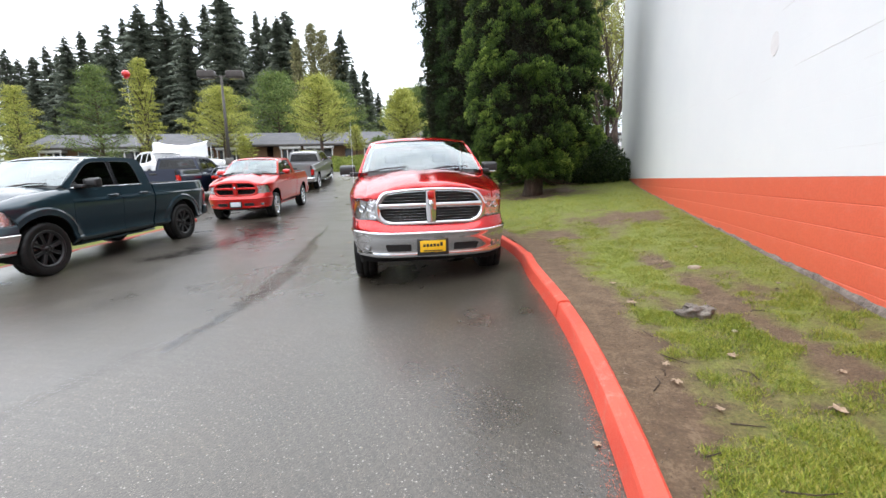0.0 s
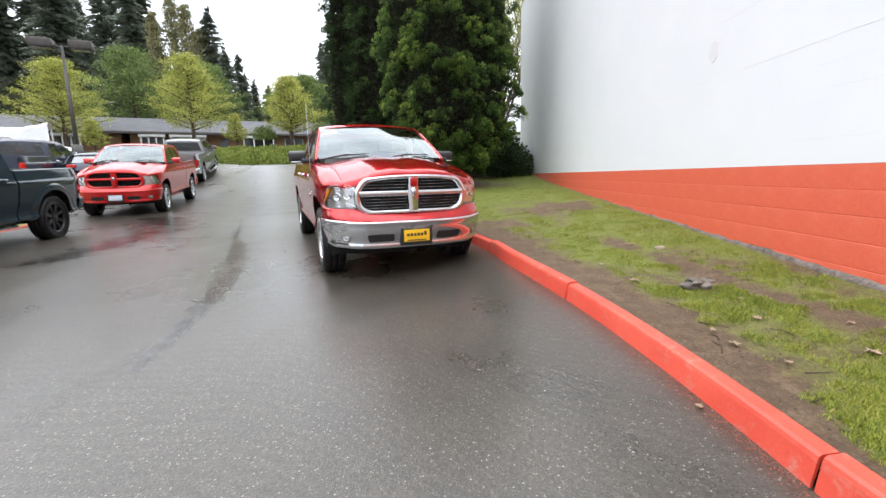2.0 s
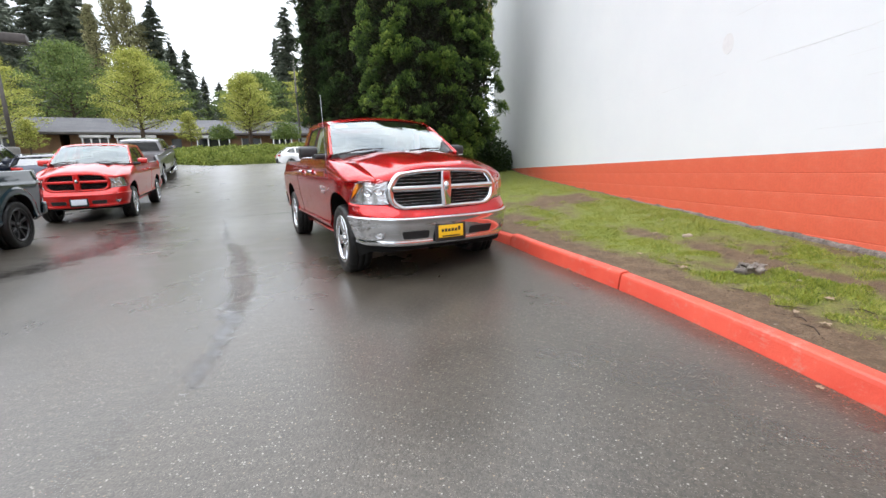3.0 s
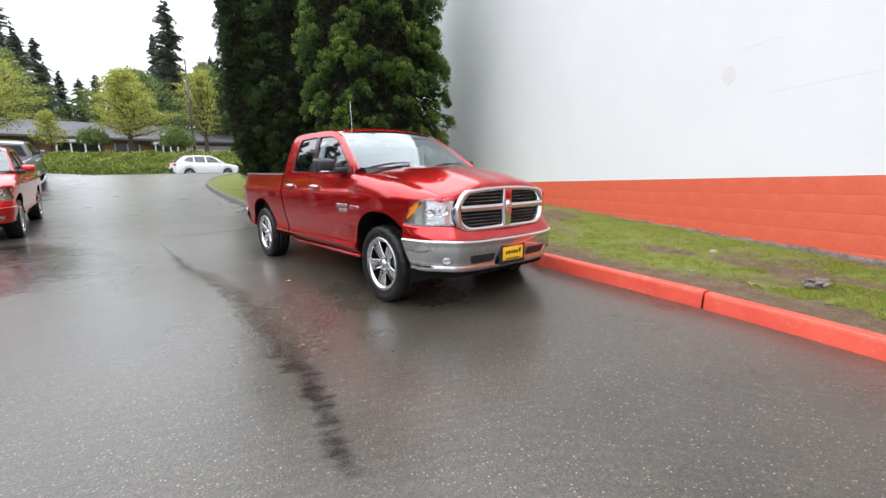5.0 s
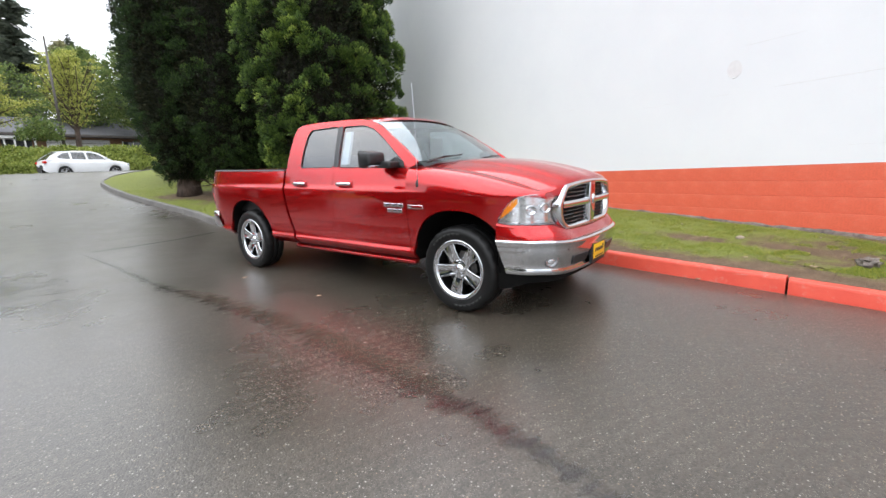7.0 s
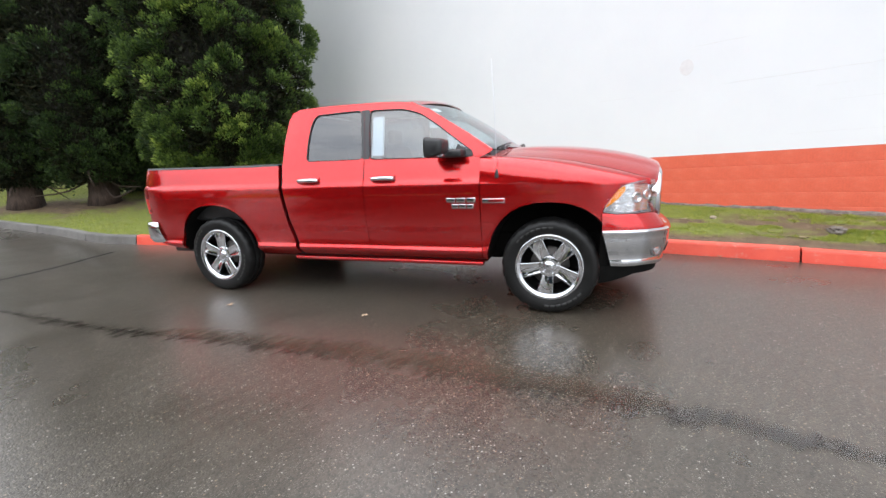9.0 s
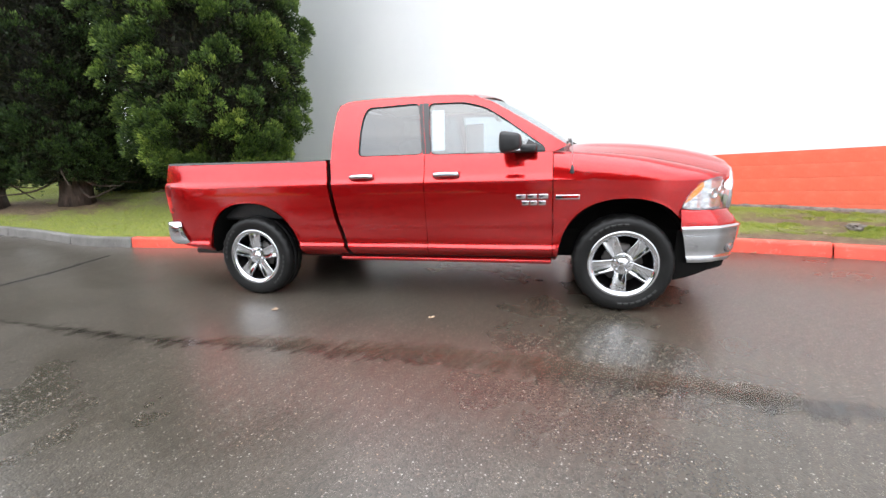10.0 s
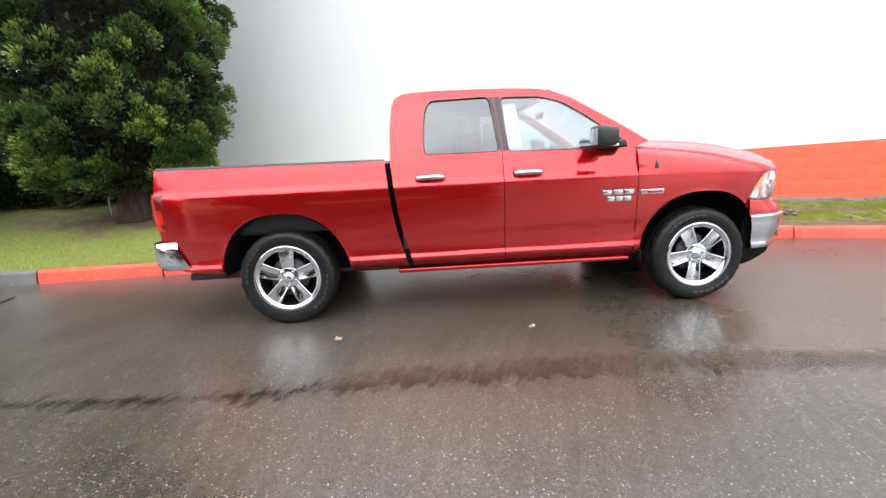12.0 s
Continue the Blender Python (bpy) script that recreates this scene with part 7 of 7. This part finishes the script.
for line, wd, mt, sd, lb, lf in ((SEAM, [(0, 0.08), (0.35, 0.16), (0.7, 0.19), (1, 0.06)], WET_STREAK, 3, "dark wet streak running down the asphalt", 0.003),
                                 ([(x + 0.05, y) for x, y in SEAM[3:8]], [(0, 0.12), (0.5, 0.26), (1, 0.14)], SILT, 4, "brown silt washed along the wet streak", 0.006),
                                 ([(-3.60, 3.6), (-3.66, 3.0), (-3.70, 2.4), (-3.66, 1.7), (-3.5, 1.0)], [(0, 0.06), (0.4, 0.13), (1, 0.10)], FILM, 12, "pale streak painted in for sky sheen on the wet asphalt", 0.009),
                                 (SEAM[6:], [(0, 0.03), (0.5, 0.05), (1, 0.02)], SEAM_BLACK, 6, "thin dark seam in the asphalt", 0.006),
                                 ([(-6.6, 11.15), (-5.9, 11.38), (-5.3, 11.66), (-4.55, 12.15)], [(0, 0.03), (0.6, 0.055), (1, 0.04)], CRACK, 8, "short dark crack in the asphalt by the kerb", 0.004),
                                 ([(-9.3, 11.2), (-8.2, 10.3), (-7.4, 9.0), (-7.3, 7.4), (-7.6, 5.6)], [(0, 0.5), (0.5, 1.0), (1, 0.6)], WET_STREAK, 9, "dark wet patch by the parked pickups", 0.003)):
    tagged(part("road_stain", stain(line, wd, sd, lift=lf, fade=0.16 if sd == 3 else 0.12, strength=(lambda u: interp(u, [(0, 1.0), (0.25, 0.92), (0.42, 0.66), (1, 0.66)])) if sd == 3 else (lambda u: 1.0)), mt), lb, "road mark", kind="structure")

# ---- lawn: blades, stump, stones, leaves ----
rngg = np.random.default_rng(77)
rowsL = np.array(LAWN)
gl = np.array(LAWN_G)


def lawn_samples(n, ymin, ymax):
    """Random places on the lawn between two lines, with height and grass amount."""
    ok = [i for i in range(len(LAWN) - 1) if ymin <= LAWN[i][0][1] <= ymax]
    i = rngg.choice(ok, n)
    j = rngg.integers(0, rowsL.shape[1] - 1, n)
    a, b = rngg.random(n)[:, None], rngg.random(n)[:, None]
    p = (rowsL[i, j] * (1 - a) + rowsL[i + 1, j] * a) * (1 - b) + (rowsL[i, j + 1] * (1 - a) + rowsL[i + 1, j + 1] * a) * b
    g = gl[i, j]
    return p, g


quads = []
for n, y0, y1, hh in ((300000, 0.2, 8.5, 0.026), (170000, 0.9, 4.2, 0.032), (130000, 8.5, 25.0, 0.05)):
    p, g = lawn_samples(n, y0, y1)
    patch = np.array([0.65 * noise.noise(Vector((q[0] * 7, q[1] * 7, 2))) + 0.75 * noise.noise(Vector((q[0] * 2.4, q[1] * 2.4, 6))) for q in p])
    keep = (g + 0.55 * patch > 0.52 + 0.36 * rngg.random(n)) & (p[:, 0] < WALL_X - 0.05)
    p, patch = p[keep], patch[keep]
    m = len(p)
    way = unit(np.stack([rngg.normal(size=m) * 0.9, rngg.normal(size=m) * 0.9, np.ones(m)], axis=1))
    ln = rngg.uniform(0.5, 1.25, m) * hh * (1 + 0.6 * patch)
    sd = rngg.random(m) * 6.283
    side = np.stack([np.cos(sd), np.sin(sd), np.zeros(m)], axis=1) * rngg.uniform(0.0018, 0.0045, m)[:, None]
    p[:, 2] -= 0.006
    quads.append(np.stack([p - side, p + side, p + way * ln[:, None]], axis=1))
grass = part("grass", tri_mesh(np.concatenate(quads), 3), GRASS, smooth=False)
tagged(grass, "short patchy green grass on the lawn", "grass", kind="stuff")

# crumbs of soil, bark and gravel on the bare ground
p, g = lawn_samples(26000, 0.2, 9.0)
p = p[(g < 0.62) & (p[:, 0] < WALL_X - 0.08)][:5000]
m = len(p)
rad = rngg.uniform(0.002, 0.007, m) * np.where(rngg.random(m) < 0.06, 1.8, 1.0)
cor = rngg.normal(size=(m, 4, 3))
cor = cor / np.linalg.norm(cor, axis=2)[:, :, None] * rad[:, None, None] * np.array([1.3, 1.0, 0.7])
cor += p[:, None, :] + np.array([0, 0, 0.003])
CRUMB = leaf_material("soil_crumbs", [(0.15, (0.045, 0.030, 0.020)), (0.5, (0.12, 0.085, 0.060)), (0.75, (0.24, 0.19, 0.145)), (0.95, (0.42, 0.37, 0.31))], 0.9, 0.0)
tagged(part("soil_crumbs", tri_mesh(cor[:, [0, 1, 2, 0, 3, 1, 1, 3, 2, 2, 3, 0]].reshape(-1, 3), 3), CRUMB, smooth=False), "crumbs of soil and gravel on the bare ground", "soil", kind="stuff")

STONE = mottled("pale_stone", (0.24, 0.19, 0.14), (0.42, 0.35, 0.27), 9.0, (0.7, 0.9), 60.0, 0.5, 0.004)
STUMP_WOOD = mottled("weathered_stump_wood", (0.075, 0.060, 0.050), (0.27, 0.235, 0.20), 9.0, (0.7, 0.9), 70.0, 0.8, 0.01)
DEAD_LEAF = mottled("dry_fallen_leaf", (0.24, 0.17, 0.11), (0.42, 0.31, 0.21), 30.0, (0.6, 0.8), 90.0, 0.3, 0.002)


def lump_mesh(rx, ry, rz, seed, rough=0.3, n=14):
    rows = []
    for i in range(n + 1):
        th = math.pi * i / n
        row = []
        for j in range(n + 4):
            ph = 2 * math.pi * j / (n + 4)
            d = Vector((math.sin(th) * math.cos(ph), math.sin(th) * math.sin(ph), math.cos(th)))
            k = 1 + rough * noise.noise(d * 1.6 + Vector((seed, 0, 0))) + rough * 0.4 * noise.noise(d * 4 + Vector((0, seed, 0)))
            row.append((d.x * rx * k, d.y * ry * k, d.z * rz * k))
        rows.append(row)
    return grid_mesh(rows, close_v=True)


st = part("tree_stump", lump_mesh(0.112, 0.088, 0.09, 5, 1.0, 30), STUMP_WOOD)
st.location = (0.83, 3.62, lawn_z(0.83, 3.62) + 0.022)
for v in st.data.vertices:
    if v.co.z > 0.045:
        v.co.z = 0.045 + (v.co.z - 0.045) * 0.25 + 0.016 * noise.noise(v.co * 30)
    else:
        v.co.x *= 0.55 + 0.45 * smooth_step((v.co.z + 0.05) / 0.09)
        v.co.y *= 0.55 + 0.45 * smooth_step((v.co.z + 0.05) / 0.09)
tagged(st, "low weathered grey tree stump in the grass", "stump")
for k, (x, y, r) in enumerate(((1.12, 4.97, 0.046), (0.98, 3.30, 0.016), (1.35, 5.9, 0.015), (1.6, 4.3, 0.012), (-0.35, 6.9, 0.02))):
    s = part("stone", lump_mesh(r * 1.3, r, r * 0.6, 10 + k, 0.35, 10), STONE)
    s.location = (x, y, lawn_z(x, y) + r * 0.25)
    tagged(s, "small pale stone lying in the grass", "stone", "stones on the lawn")


def dry_leaf(x, y, z, r, seed):
    rng = random.Random(seed)
    a0 = rng.uniform(0, 6)
    verts, faces = [(0, 0, 0.012)], []
    n = 15
    for k in range(n):
        a = 2 * math.pi * k / n
        rr = r * (0.55 + 0.45 * abs(math.sin(a * 2.5))) * rng.uniform(0.85, 1.1)
        verts.append((rr * math.cos(a + a0), rr * math.sin(a + a0), 0.006 + r * 0.5 * rng.random() * abs(math.cos(a * 1.5))))
    faces = [(0, 1 + k, 1 + (k + 1) % n) for k in range(n)]
    nv = len(verts)
    verts += [(v[0], v[1], v[2] - 0.0015) for v in verts]
    faces += [(nv, nv + 1 + (k + 1) % n, nv + 1 + k) for k in range(n)]
    o = part("fallen_leaf", pydata(verts, faces), DEAD_LEAF, smooth=False)
    o.location = (x, y, z)
    tagged(o, "curled dry brown leaf", "leaf", "fallen leaves")


for k, (x, y) in enumerate(((0.05, 2.12), (-0.42, 4.6), (-0.25, 4.25), (-0.55, 5.9), (-0.15, 3.75), (0.02, 3.0), (-0.75, 6.45), (-3.9, 6.7), (-4.5, 8.1))):
    dry_leaf(x, y, ground_z(x, y) + 0.002, 0.024 + 0.009 * (k % 3), k)
for k, (x, y) in enumerate(((0.46, 2.75), (0.48, 2.55), (1.12, 2.35), (0.62, 2.3), (0.85, 2.9), (0.40, 3.9), (1.3, 2.7), (0.3, 4.5), (0.9, 5.3))):
    dry_leaf(x, y, lawn_z(x, y) + 0.01, 0.024 + 0.010 * (k % 3), 50 + k)

# twigs on the soil
for k in range(14):
    x, y = rngg.uniform(0.35, 1.6), rngg.uniform(1.6, 6.0)
    a, L = rngg.uniform(0, 6.28), rngg.uniform(0.08, 0.22)
    z = lawn_z(x, y) + 0.008
    o = part("twig", tube_mesh([(0, 0, 0), (L * 0.5 * math.cos(a), L * 0.5 * math.sin(a), 0.012), (L * math.cos(a + 0.3), L * math.sin(a + 0.3), 0.004)], [0.004, 0.003, 0.002], 5), BARK)
    o.location = (x, y, z)
    tagged(o, "thin dry twig on the soil", "twig", "twigs on the lawn")

# hairline ridges along the block courses of the white wall, a ring-shaped scuff and a few flakes
SCUFF = mottled("scuffed_wall_render", (0.64, 0.635, 0.63), (0.76, 0.755, 0.75), 16.0, (0.7, 0.9), 60.0, 0.5, 0.004)
for course, y0, y1, r in ((5, 6.30, 7.10, 0.006), (5, 5.52, 5.95, 0.006), (5, 2.4, 5.12, 0.007), (8, 4.7, 5.52, 0.008), (4, 2.6, 4.12, 0.004), (3, 2.9, 3.90, 0.005), (1, 2.2, 4.35, 0.004), (7, 4.75, 5.20, 0.003), (9, 2.0, 3.9, 0.006), (3, 10.2, 11.0, 0.004), (6, 8.2, 9.3, 0.004), (2, 12.0, 13.1, 0.003)):
    n = max(5, int((y1 - y0) / 0.06))
    zc = 1.353 + 0.203 * course + 0.015
    ys = [y0 + (y1 - y0) * q / n for q in range(n + 1)]
    part("course_ridge", tube_mesh([(WALL_X + 0.001, y, zc + 0.006 * noise.noise(Vector((y * 5, course, 0)))) for y in ys],
                                   [0.5 * r * min(1.0, q / 2 + 0.1, (n - q) / 2 + 0.1) * (0.65 + 0.8 * abs(noise.noise(Vector((y * 7, course, 3))))) for q, y in enumerate(ys)], 6), SCUFF, wall, "thin raised crack along a mortar course")
RUBBED = mottled("rubbed_wall_paint", (0.69, 0.675, 0.68), (0.75, 0.74, 0.745), 18.0, (0.6, 0.8), 60.0, 0.3, 0.003)
ring = [(WALL_X - 0.002, 5.575 + 0.10 * math.cos(a) * (1 + 0.12 * noise.noise(Vector((a, 2, 0)))), 2.71 + 0.115 * math.sin(a) * (1 + 0.12 * noise.noise(Vector((a, 7, 0))))) for a in np.linspace(0, 6.283, 24, endpoint=False)]
part("wall_scuff", pydata(ring + [(WALL_X - 0.004, 5.575, 2.71)], [(q, (q + 1) % 24, 24) for q in range(24)]), RUBBED, wall, "faint round rubbed patch in the white paint", smooth=False)
for a0, a1, r in ((0.5, 2.5, 0.006), (3.4, 5.9, 0.007), (4.4, 5.0, 0.014)):
    aa = [a0 + (a1 - a0) * q / 12 for q in range(13)]
    part("wall_scuff", tube_mesh([(WALL_X + 0.001, 5.575 + 0.10 * math.cos(a), 2.71 + 0.115 * math.sin(a)) for a in aa], [0.75 * r * (0.3 + 0.7 * math.sin(math.pi * (q + 0.5) / 13)) for q in range(13)], 6), SCUFF, wall, "ring-shaped grey scuff on the white paint")
